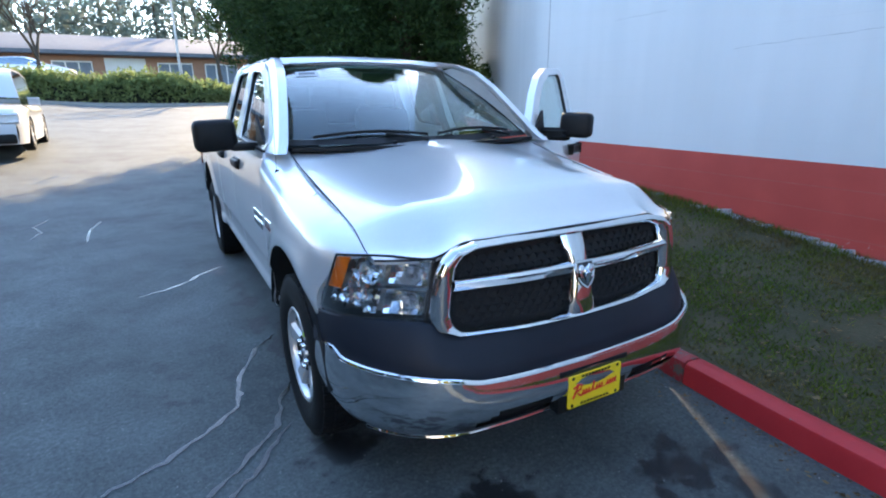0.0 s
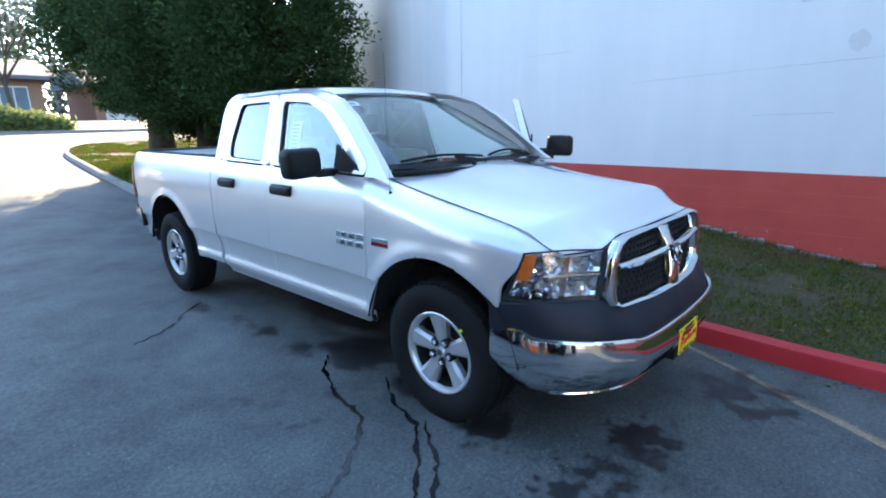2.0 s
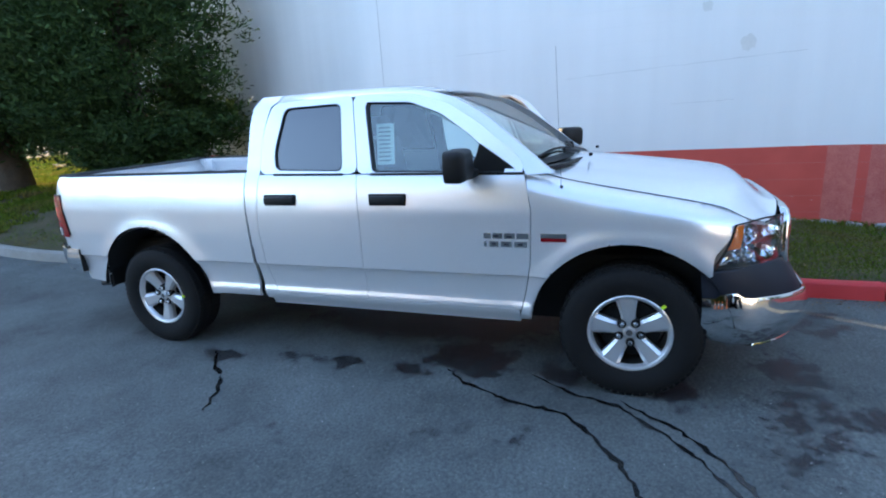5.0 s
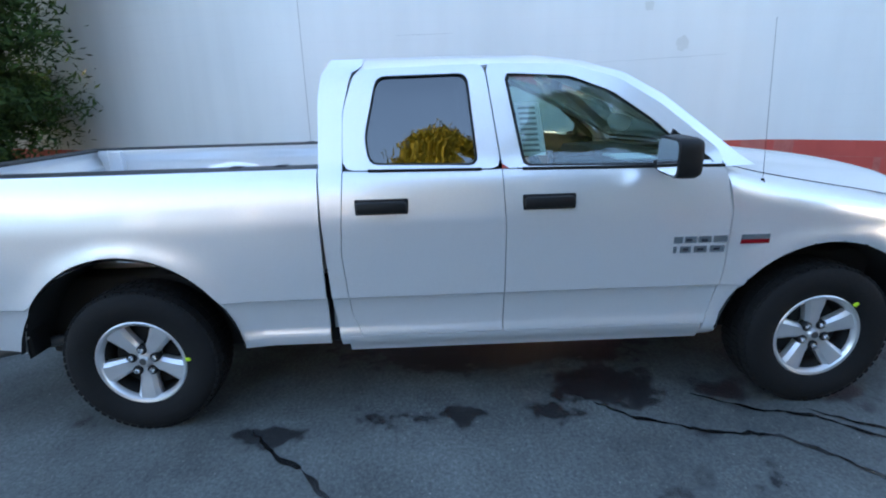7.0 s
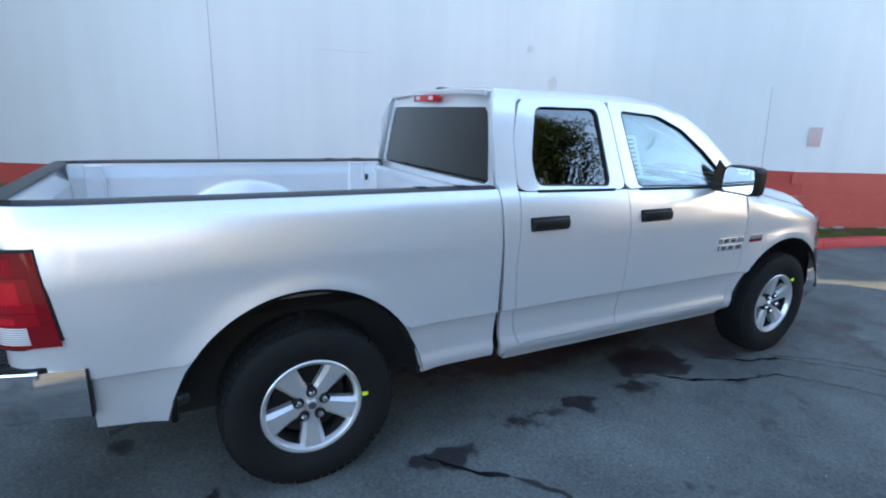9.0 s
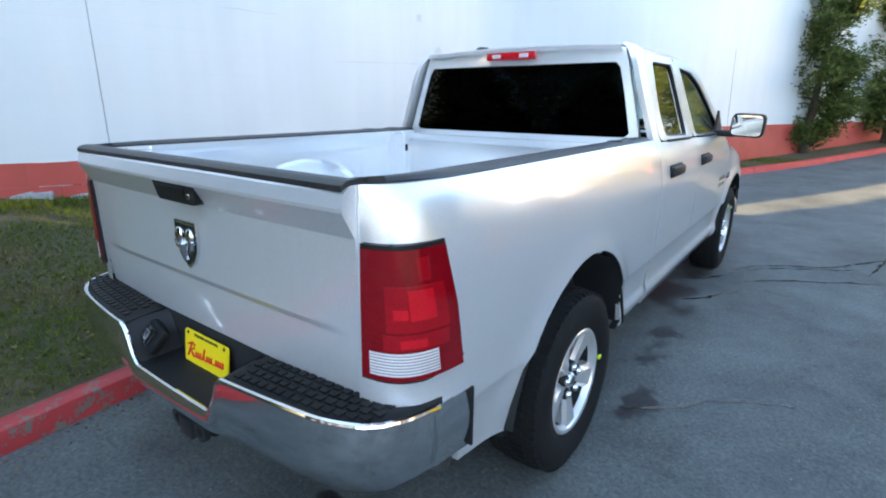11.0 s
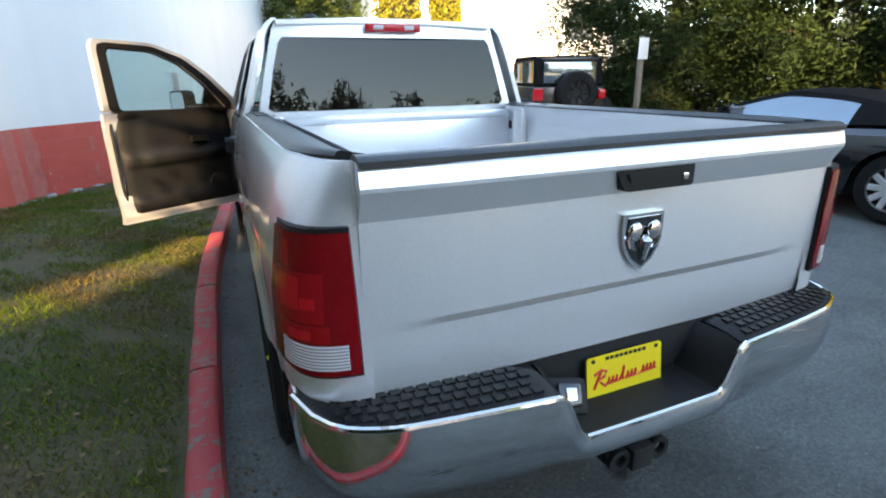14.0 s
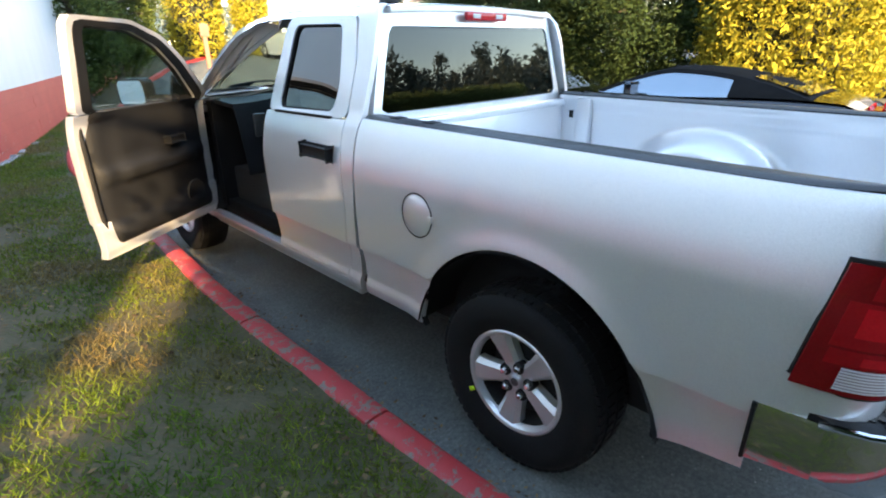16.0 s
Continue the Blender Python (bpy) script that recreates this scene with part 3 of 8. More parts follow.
# ---- wall ----
def wall_line():
    """Plan of the wall's face with a running length; a rounded corner at the back, a bend in front."""
    turn = radians(26.0)
    end = (WALL_X - WALL_R + WALL_R * math.cos(turn), WALL_Y0 - WALL_R * math.sin(turn))
    pts = [(end[0] - 16.0 * math.sin(turn), end[1] - 16.0 * math.cos(turn)), (end[0] - 8.0 * math.sin(turn), end[1] - 8.0 * math.cos(turn))]
    for i in range(0, 10):
        a = -turn * (1 - i / 9)
        pts.append((WALL_X - WALL_R + WALL_R * math.cos(a), WALL_Y0 + WALL_R * math.sin(a)))
    pts += [(WALL_X, y) for y in span(-1.0, 4.1, 11)]
    pts += [(-3.30, 4.5), (-2.75, 5.3), (-1.66, 6.8), (-0.75, 9.2), (0.25, 12.0), (1.4, 15.0), (2.6, 18.2), (4.2, 21.9), (6.2, 26.5), (9.0, 31.0)]
    return pts


WALL_PTS = wall_line()
WLEN = [0.0]
for (ax, ay), (bx, by) in zip(WALL_PTS, WALL_PTS[1:]):
    WLEN.append(WLEN[-1] + math.hypot(bx - ax, by - ay))
WXF = curve([(s, p[0]) for s, p in zip(WLEN, WALL_PTS)])
WYF = curve([(s, p[1]) for s, p in zip(WLEN, WALL_PTS)])
RED_TOP, WALL_TOP = 1.045, 8.5


def wall_frame(s):
    a, b = Vector((WXF(s - 0.05), WYF(s - 0.05), 0)), Vector((WXF(s + 0.05), WYF(s + 0.05), 0))
    d = (b - a).normalized()
    return Vector((WXF(s), WYF(s), 0)), d, Vector((d.y, -d.x, 0))


def big_wall():
    ss = sorted(set(WLEN))
    zs = [-0.6, RED_TOP] + span(RED_TOP, WALL_TOP, 12)[1:]

    def inward(co):
        s = ss[int(np.argmin([math.hypot(WXF(q) - co.x, WYF(q) - co.y) for q in ss]))]
        return -wall_frame(min(max(s, 0.1), ss[-1] - 0.1))[2]
    ob = part("wall_building", sheet(ss, zs, lambda s, z: (WXF(s), WYF(s), z), 0.3, inward), WALL_WHITE)
    tagged(ob, "tall white painted block wall with a red base", "wall", kind="structure")
    roof = boxed(WALL_X - WALL_R - 13, WALL_X - 0.3, WALL_Y0, 30.0, WALL_TOP - 0.4, WALL_TOP - 0.1)
    tagged(part("roof_building", roof, CONCRETE), "flat roof of the white building", "roof", kind="structure")
    return ob


WALL = big_wall()


def red_blocks():
    """The painted base courses: each block a little proud, with recessed joints."""
    me = mesh_of("block", boxed(0, 0.006, -0.2, 0.2, -0.097, 0.097), WALL_RED)
    worn = mesh_of("block", boxed(0, 0.006, -0.2, 0.2, -0.097, 0.097), WALL_RED_WORN)
    s0 = WLEN[12]
    count = 0
    for row in range(6):
        z = RED_TOP - 0.1 - 0.2 * row
        for k in range(-8, 40):
            s = s0 + 0.4 * k + (0.2 if row % 2 else 0.0)
            if not 0.3 < s < WLEN[-1] - 0.3:
                continue
            p, d, nrm = wall_frame(s)
            if z + 0.1 < lawn_z(p.x + 0.1, p.y) - 0.12:
                continue
            ob = new("block", worn if row >= 3 else me)
            ob.parent = WALL
            ob.matrix_local = Matrix.Translation((p.x, p.y, z)) @ Matrix((nrm, d, (0, 0, 1))).transposed().to_4x4()
            count += 1
    # the rest of the red base as one band
    rest = bmesh.new()
    for a, b in ((0.1, s0 - 3.4), (s0 + 16.2, WLEN[-1])):
        n = 14
        strip(rest, [(*(wall_frame(min(max(s, 0.1), WLEN[-1] - 0.1))[0] + 0.008 * wall_frame(min(max(s, 0.1), WLEN[-1] - 0.1))[2]).xy, RED_TOP) for s in span(a, b, n)],
              [(*(wall_frame(min(max(s, 0.1), WLEN[-1] - 0.1))[0] + 0.008 * wall_frame(min(max(s, 0.1), WLEN[-1] - 0.1))[2]).xy, -0.4) for s in span(a, b, n)])
    tagged(part("red_base", rest, WALL_RED, WALL), kind="stuff")
    joint = bmesh.new()
    ss = span(s0 - 3.4, s0 + 16.2, 60)
    strip(joint, [(*(wall_frame(s)[0] + 0.004 * wall_frame(s)[2]).xy, RED_TOP) for s in ss], [(*(wall_frame(s)[0] + 0.004 * wall_frame(s)[2]).xy, -0.4) for s in ss])
    part("mortar", joint, surface("red_mortar", (0.36, 0.07, 0.055), (0.52, 0.16, 0.13), 8, 0.8, bump=0.4), WALL)
    # rough footing along the ground
    foot = bmesh.new()
    rng = random.Random(3)
    for s in span(s0 - 2.0, s0 + 10, 90):
        if rng.random() < 0.45:
            continue
        p, d, nrm = wall_frame(s)
        q = p + nrm * 0.03
        z = lawn_z(q.x + 0.05, q.y)
        box(foot, -0.03, 0.035 + rng.random() * 0.03, -0.08, 0.08, -0.1, 0.0 + rng.random() * 0.035, 0.012,
            Matrix.Translation((q.x, q.y, z)) @ Matrix((nrm, d, (0, 0, 1))).transposed().to_4x4() @ Matrix.Rotation(rng.uniform(-0.2, 0.2), 4, "X"))
    tagged(part("footing", foot, RUBBLE, WALL, tidy=False), kind="stuff")


# marks on the white wall: a long upright seam, hairline cracks and patched holes
def wall_marks():
    grime = surface("wall_crack", grey(0.30), grey(0.42), 12, 0.9)
    patched = surface("wall_patch", grey(0.56, (1, 1, 0.97)), grey(0.64, (1, 1, 0.97)), 14, 0.8, bump=0.5, fine=90)
    part("wall_seam", boxed(WALL_X - 0.01, WALL_X + 0.003, -1.784, -1.778, RED_TOP, WALL_TOP - 0.3), grime, WALL)
    for y0, y1, z0, z1 in ((0.9, 1.75, 2.02, 2.06), (1.75, 3.6, 2.06, 2.13), (-0.6, 0.1, 2.45, 2.46), (2.2, 2.9, 1.62, 1.63)):
        cr = bmesh.new()
        rc = random.Random(int(y0 * 100))
        pts = [(lerp(y0, y1, t), lerp(z0, z1, t) + rc.uniform(-0.006, 0.006)) for t in span(0, 1, 24)]
        strip(cr, [(WALL_X + 0.0025, y, z) for y, z in pts], [(WALL_X + 0.0025, y, z + rc.uniform(0.001, 0.0045)) for y, z in pts])
        part("wall_crack", cr, grime, WALL, tidy=False)
    for y, z, a in ((3.01, 2.27, 0.085), (2.55, 2.72, 0.06)):
        pb = bmesh.new()
        rc = random.Random(int(y * 100))
        ring = [(y + a * (1 + rc.uniform(-0.25, 0.2)) * math.cos(t), z + a * (1 + rc.uniform(-0.25, 0.2)) * math.sin(t)) for t in span(0, 5.9, 16)]
        pb.faces.new([pb.verts.new((WALL_X + 0.004, q, r)) for q, r in ring])
        thicken(pb, 0.004, Vector((-1, 0, 0)))
        part("wall_patch", pb, patched, WALL)
    part("wall_patch", boxed(-0.002, 0.006, -0.11, 0.11, -0.15, 0.15, 0.002, m=Matrix.Translation((-1.62, 6.88, 1.60)) @ Matrix.Rotation(radians(-20), 4, "Z")), surface("pink_patch", (0.55, 0.40, 0.38), (0.62, 0.48, 0.46), 10, 0.8), WALL)


wall_marks()


def scattered(name, label, category, material, n, where, size, lift, seed):
    """Small flat bits lying about, joined."""
    rng = np.random.default_rng(seed)
    verts, faces = [], []
    while len(faces) < n:
        q = where(rng)
        if q is None:
            continue
        x, y, z = q
        r = size * rng.uniform(0.5, 1.5)
        a = rng.random() * 6.28
        tilt = rng.normal(0, lift, 4)
        b = len(verts)
        for k, (f, g) in enumerate(((1.0, 0.0), (0.2, 0.55), (-0.9, 0.1), (-0.1, -0.5))):
            verts.append((x + r * (f * math.cos(a) - g * math.sin(a)), y + r * (f * math.sin(a) + g * math.cos(a)), z + abs(tilt[k])))
        faces.append((b, b + 1, b + 2, b + 3))
    me = bpy.data.meshes.new(name)
    me.from_pydata(verts, [], faces)
    me.materials.append(material)
    tagged(new(name, me), label, category, kind="stuff")


def on_lawn(rng):
    y = rng.uniform(-7.0, 7.0)
    k = KERB_AT_Y(y) - 0.16
    far = WALL_X + 0.03 if y > -1.7 else WALL_X + 0.05 - 0.62 * max(0.0, -2.6 - y)
    x = lerp(k, far, rng.random())
    if noise.noise((x * 0.8, y * 0.8, 9.0)) < rng.uniform(-0.5, 0.3):
        return None
    return x, y, lawn_z(x, y) + 0.004


def on_lot(rng):
    x, y = rng.uniform(-1.0, 4.2), rng.uniform(-6.0, 5.5)
    return x, y, ground_z(x, y) + 0.003


def by_kerb(rng):
    y = rng.uniform(-6.0, 6.0)
    x = KERB_AT_Y(y) + 0.02 + abs(rng.normal(0, 0.10))
    return x, y, ground_z(x, y) + 0.003


scattered("leaf_litter", "brown and yellow fallen leaves on the lawn", "leaf litter", LITTER, 3200, on_lawn, 0.016, 0.006, 31)
scattered("lot_grit", "pale grit and specks on the asphalt", "grit", GRIT, 2600, on_lot, 0.0045, 0.001, 32)
scattered("kerb_litter", "dry leaf crumbs along the kerb", "leaf litter", LITTER, 1200, by_kerb, 0.011, 0.004, 33)


# ---- kerb ----
def kerb():
    base = thing("kerb", "concrete kerb with worn red paint along the lawn", "kerb")
    base["kind"] = "structure"
    s, k = 0.0, 0
    rng = random.Random(11)
    while s < KLEN[-1] - 0.3:
        y_here = KY(s)
        length = 1.25 if -6 < y_here < 9 else 2.5
        e = min(s + length, KLEN[-1])
        cx = rng.uniform(-0.006, 0.006)
        dz = rng.uniform(-0.006, 0.006)
        prof = [(-0.15, -0.12), (-0.15, 0.10), (-0.135, 0.122), (-0.11, 0.13), (-0.03, 0.13), (-0.008, 0.120), (0.0, 0.10), (0.008, -0.12)]
        bm = bmesh.new()
        rings = []
        for q in span(s + 0.006, e - 0.006, 6):
            p = Vector((KX(q), KY(q), 0))
            d = Vector((KX(q + 0.03) - KX(q - 0.03), KY(q + 0.03) - KY(q - 0.03), 0)).normalized()
            out = Vector((d.y, -d.x, 0))
            g = ground_z(p.x, p.y)
            rings.append([bm.verts.new(p + out * (u + cx + 0.004 * noise.noise((q * 6, v * 30, 0))) + Vector((0, 0, g + v + dz + 0.005 * noise.noise((q * 8, u * 20, 5))))) for u, v in prof])
        for a, b in zip(rings, rings[1:]):
            for i in range(len(prof) - 1):
                bm.faces.new([a[i], b[i], b[i + 1], a[i + 1]])
        bm.faces.new(rings[0])
        bm.faces.new(list(reversed(rings[-1])))
        mid = (y_here + KY(e)) / 2
        part("kerb_stone", bm, CONCRETE if mid < -6.2 else (KERB_WORN if -4 < mid < 1.9 else KERB_RED), base)
        s = e


kerb()


# ---- pickup truck ----
HUB_Y, HUB_Z = 1.785, 0.395
SIDE = smooth_curve([(0.30, 0.875), (0.42, 0.912), (0.455, 0.932), (0.49, 0.943), (0.505, 0.943), (0.55, 0.931), (0.60, 0.934), (0.708, 0.951), (0.716, 0.965), (0.725, 0.966), (0.80, 0.968), (0.95, 0.973), (1.08, 0.973),
                     (1.18, 0.962), (1.26, 0.946), (1.33, 0.920), (1.36, 0.898), (1.40, 0.884), (1.60, 0.818), (1.78, 0.757), (1.84, 0.722), (1.875, 0.675), (1.90, 0.60)])


def flare(y, z):
    out = 0.0
    for hy in (HUB_Y, -HUB_Y):
        r = math.hypot(y - hy, z - HUB_Z)
        out += 0.020 * math.exp(-((r - 0.56) / 0.07) ** 2) if r > 0.4 and z > 0.42 else 0.0
    return out


def side_x(y, z):
    x = SIDE(z)
    if y < -1.4 and z < 0.57:
        x = min(x, 0.932 - 0.12 * (0.57 - z))
    return x + flare(y, z)


def arch(hy, r, squash=0.98):
    def f(y):
        d = abs(y - hy)
        return HUB_Z + squash * math.sqrt(max(r * r - d * d, 0.0)) if d < r else 0.0
    return f


ARCH_F, ARCH_R = arch(1.765, 0.545), arch(-1.80, 0.565, 1.03)


def body_panel(name, parent, side, yl, yr, zlo, zhi, xf=side_x, bot=None, top=None, nu=30, nv=26, thick=0.025, material=None, extra=(), label=""):
    """A skin panel on the truck's flank: between the edges yl(z) and yr(z), the heights bot(y) and top(y)."""
    yl = yl if callable(yl) else (lambda z, c=yl: c)
    yr = yr if callable(yr) else (lambda z, c=yr: c)
    zs = sorted({z for z in span(zlo, zhi, nv) if all(abs(z - q) > 0.003 for q in extra)} | set(extra))

    def pos(u, z):
        y = lerp(yl(z), yr(z), u)
        if bot:
            z = max(z, bot(y))
        if top:
            z = min(z, top(y))
        return (side * xf(y, z), y, z)
    bm = sheet(span(0, 1, nu), zs, pos, thick, Vector((-side, 0, 0)))
    return part(name, bm, material or SILVER, parent, label, angle=30)


def rounded(points, r, n=5):
    """Round the corners of a closed 2D outline."""
    out = []
    k = len(points)
    for i in range(k):
        p, a, b = Vector(points[i]), Vector(points[i - 1]), Vector(points[(i + 1) % k])
        da, db = (a - p), (b - p)
        c = min(r, da.length * 0.45, db.length * 0.45)
        s, e = p + da.normalized() * c, p + db.normalized() * c
        for t in span(0, 1, n):
            out.append(tuple((1 - t) ** 2 * s + 2 * t * (1 - t) * p + t * t * e))
    return out


def resample(points, n):
    """n points evenly along a closed outline."""
    pts = [Vector(p) for p in points] + [Vector(points[0])]
    ls = [0.0]
    for a, b in zip(pts, pts[1:]):
        ls.append(ls[-1] + (b - a).length)
    out = []
    for i in range(n):
        s = ls[-1] * i / n
        j = max(k for k in range(len(ls)) if ls[k] <= s + 1e-9)
        j = min(j, len(pts) - 2)
        t = (s - ls[j]) / max(ls[j + 1] - ls[j], 1e-9)
        out.append(tuple(pts[j].lerp(pts[j + 1], t)))
    return out


def flank_ring(outer, inner, side, xf, off=0.0, thick=0.03, n=72):
    """A frame round an opening on the flank, between two closed outlines (y, z)."""
    bm = bmesh.new()
    a, b = resample(outer, n), resample(inner, n)
    # start both at the nearest point
    k = min(range(n), key=lambda i: (b[i][0] - a[0][0]) ** 2 + (b[i][1] - a[0][1]) ** 2)
    b = b[k:] + b[:k]
    va = [bm.verts.new((side * (xf(y, z) + off), y, z)) for y, z in a]
    vb = [bm.verts.new((side * (xf(y, z) + off), y, z)) for y, z in b]
    for i in range(n):
        j = (i + 1) % n
        bm.faces.new([va[i], va[j], vb[j], vb[i]])
    thicken(bm, thick, Vector((-side, 0, 0)))
    return bm


def flank_pane(outline, side, xf, off=-0.012, thick=0.004):
    bm = bmesh.new()
    cy = sum(p[0] for p in outline) / len(outline)
    cz = sum(p[1] for p in outline) / len(outline)
    n = len(outline)
    rings = []
    for t in (1.0, 0.75, 0.5, 0.25):
        ring = []
        for y, z in outline:
            yy, zz = lerp(cy, y, t), lerp(cz, z, t)
            ring.append(bm.verts.new((side * (xf(yy, zz) + off), yy, zz)))
        rings.append(ring)
    c = bm.verts.new((side * (xf(cy, cz) + off), cy, cz))
    for a, b in zip(rings, rings[1:]):
        for i in range(n):
            bm.faces.new([a[i], a[(i + 1) % n], b[(i + 1) % n], b[i]])
    for i in range(n):
        bm.faces.new([rings[-1][i], rings[-1][(i + 1) % n], c])
    thicken(bm, thick, Vector((-side, 0, 0)))
    return bm


FRONT_GAP = curve([(0.30, 1.10), (0.44, 1.15), (0.60, 1.19), (0.79, 1.225), (1.11, 1.235), (1.30, 1.20), (1.37, 1.17)])
MID_GAP = curve([(0.30, 0.10), (0.58, 0.105), (1.06, 0.115), (1.34, 0.10), (1.80, 0.03)])
CAB_SEAM = curve([(0.40, -0.60), (0.50, -0.63), (0.62, -0.675), (0.95, -0.70), (1.31, -0.675), (1.62, -0.665), (1.80, -0.62), (1.84, -0.56)])
CAB_BACK = curve([(0.40, -0.735), (0.68, -0.765), (1.09, -0.785), (1.34, -0.79), (1.68, -0.785), (1.80, -0.765), (1.86, -0.72)])
BELT = lambda y: 1.345 - 0.014 * (y + 0.7)
SEAM = smooth_curve([(1.15, 1.34), (1.42, 1.265), (1.77, 1.195), (2.1, 1.132), (2.33, 1.076), (2.48, 1.032), (2.6, 1.005)])
G = 0.0022

truck = thing("pickup_truck", "silver metallic crew pickup truck, driver door open, parked by the kerb", "pickup truck")


def fender_x(y, z):
    t = SEAM(y) - z
    x = side_x(y, z) if z < 1.0 else side_x(y, 1.0)
    roll = 0.985 - 0.155 * math.exp(-max(t, 0) / 0.035) if t < 0.3 else 0.985
    x = min(x, x * roll / 0.985)
    if y > 2.0:
        x -= 0.075 * ((y - 2.0) / 0.3) ** 2
    return x


REAR_WIN = rounded([(-0.545, 1.372), (-0.565, 1.50), (-0.50, 1.785), (-0.052, 1.79), (-0.012, 1.355)], 0.045)
FRONT_WIN = rounded([(0.205, 1.345), (0.125, 1.785), (0.45, 1.765), (0.66, 1.685), (0.86, 1.545), (1.06, 1.36), (1.10, 1.328)], 0.03)
REAR_FRAME = rounded([(-0.672, 1.35), (-0.666, 1.62), (-0.60, 1.82), (0.03, 1.835), (0.098, 1.34)], 0.05)
FRONT_FRAME = rounded([(0.104, 1.34), (0.036, 1.835), (0.44, 1.822), (0.70, 1.745), (0.90, 1.62), (1.17, 1.40), (1.20, 1.325)], 0.03)


def bars(bm, origin, u, v, rows, height, depth=0.003):
    """Plain raised bars in rows: (start, length, level)."""
    m = axes(origin, u, v)
    for s, l, lv in rows:
        prism(bm, [(s, lv), (s + l, lv), (s + l, lv + height), (s, lv + height)], depth, m)


def door(side, front):
    """A door with skin, window frame, glass and handle, in closed position."""
    name = "front_door" if front else "rear_door"
    d = new(name)
    if front:
        yl, yr = (lambda z: MID_GAP(z) + G), (lambda z: FRONT_GAP(z) - G)
        frame_o, win, mat_g, hy = FRONT_FRAME, FRONT_WIN, GLASS_CLEAR, 0.325
    else:
        yl, yr = (lambda z: CAB_SEAM(z) + G), (lambda z: MID_GAP(z) - G)
        frame_o, win, mat_g, hy = REAR_FRAME, REAR_WIN, GLASS_DARK, -0.49
    body_panel("door_skin", d, side, yl, yr, 0.495, 1.36, top=BELT, nu=24, nv=34, thick=0.05, extra=(0.505, 0.52, 0.535, 0.55, 0.700, 0.708, 0.712, 0.716, 0.725))
    part("window_frame", flank_ring(frame_o, win, side, side_x, 0.002, 0.055), SILVER, d)
    inner = [(lerp(y, sum(p[0] for p in win) / len(win), 0.035), lerp(z, 1.57, 0.035)) for y, z in win]
    part("seal", flank_ring(win, inner, side, side_x, -0.006, 0.03), BLACK_TRIM, d, "black rubber window seal")
    pane = part("window_pane", flank_pane(win, side, side_x, -0.018), mat_g, d, "clear side glass" if front else "dark tinted side glass")
    pane.visible_shadow = False
    w0, w1 = (0.20, 1.19) if front else (-0.55, 0.0)
    part("belt_moulding", sheet(span(w0, w1, 14), span(0, 1, 3), lambda y, v: (side * (side_x(y, BELT(y)) + 0.006), y, BELT(y) - 0.004 + 0.014 * v), 0.012, Vector((-side, 0, 0))), BLACK_TRIM, d)
    h = bmesh.new()
    x0 = side_x(hy, 1.18)
    box(h, side * (x0 - 0.012), side * (x0 + 0.030), hy - 0.122, hy + 0.122, 1.148, 1.205, 0.014)
    part("handle", h, BLACK_TRIM, d, "black plastic pull handle")
    cup = bmesh.new()
    box(cup, side * (x0 - 0.02), side * (x0 + 0.006), hy - 0.13, hy + 0.13, 1.135, 1.215, 0.006)
    part("handle_recess", cup, BLACK_TRIM, d)
    tr = bmesh.new()
    if front:
        # moulded lining: one panel with a deep arm rest shelf and a pocket bulge, framed by the sheet metal
        xi = SIDE(0.9) - 0.052
        inner_y0, inner_y1 = 0.175, 1.135
        swell = smooth_curve([(0.55, 0.012), (0.58, 0.045), (0.64, 0.055), (0.70, 0.030), (0.76, 0.022), (0.90, 0.030), (0.95, 0.072), (1.0, 0.078), (1.03, 0.045), (1.08, 0.035), (1.20, 0.045), (1.30, 0.060), (1.345, 0.075)])

        def lining(y, z):
            e = min(1.0, max(0.0, min(y - inner_y0, inner_y1 - y) / 0.06))
            f = min(1.0, max(0.0, min(y - 0.30, 1.02 - y) / 0.08)) if 0.70 < z < 1.30 else 1.0
            return (side * (xi - 0.010 - (0.012 + (swell(z) - 0.012) * (0.55 + 0.45 * f)) * e ** 0.6), y, z)
        part("door_lining", sheet(span(inner_y0, inner_y1, 34), span(0.56, 1.345, 44), lining, 0.008, Vector((side, 0, 0))), INTERIOR, d, "black moulded door lining", angle=60)
        part("frame_trim", flank_ring([(lerp(p[0], q[0], 0.62), lerp(p[1], q[1], 0.62)) for p, q in zip(resample(win, 72), resample(frame_o, 72))], win, side, side_x, -0.054, 0.006), INTERIOR, d)
        sp = bmesh.new()
        lathe(sp, [(0.0, 0.0), (0.075, 0.004), (0.085, 0.010), (0.09, 0.0)], 28)
        bmesh.ops.transform(sp, matrix=Matrix.Translation((side * (xi - 0.052), 0.93, 0.70)) @ Matrix.Rotation(math.pi if side > 0 else 0, 4, "Z"), verts=sp.verts)
        part("speaker_grille", sp, INTERIOR, d)
        box(tr, side * (xi - 0.10), side * (xi - 0.06), 0.72, 0.86, 1.085, 1.125, 0.010)
        part("inner_handle", tr, BLACK_TRIM, d)
        sl = bmesh.new()
        tube(sl, [(side * (xi - 0.014), y, z) for y, z in ((0.150, 1.33), (0.150, 0.80), (0.165, 0.60), (0.21, 0.535), (0.60, 0.525), (1.08, 0.53))], 0.013, 8)
        part("door_seal", sl, BLACK_TRIM, d, "black rubber door seal")
        # badge as plain chrome bars
        bd = bmesh.new()
        sgn = 1 if side > 0 else -1
        o = (side * (side_x(1.09, 0.93) + 0.0005), 0.95 if side > 0 else 1.225, 0.895)
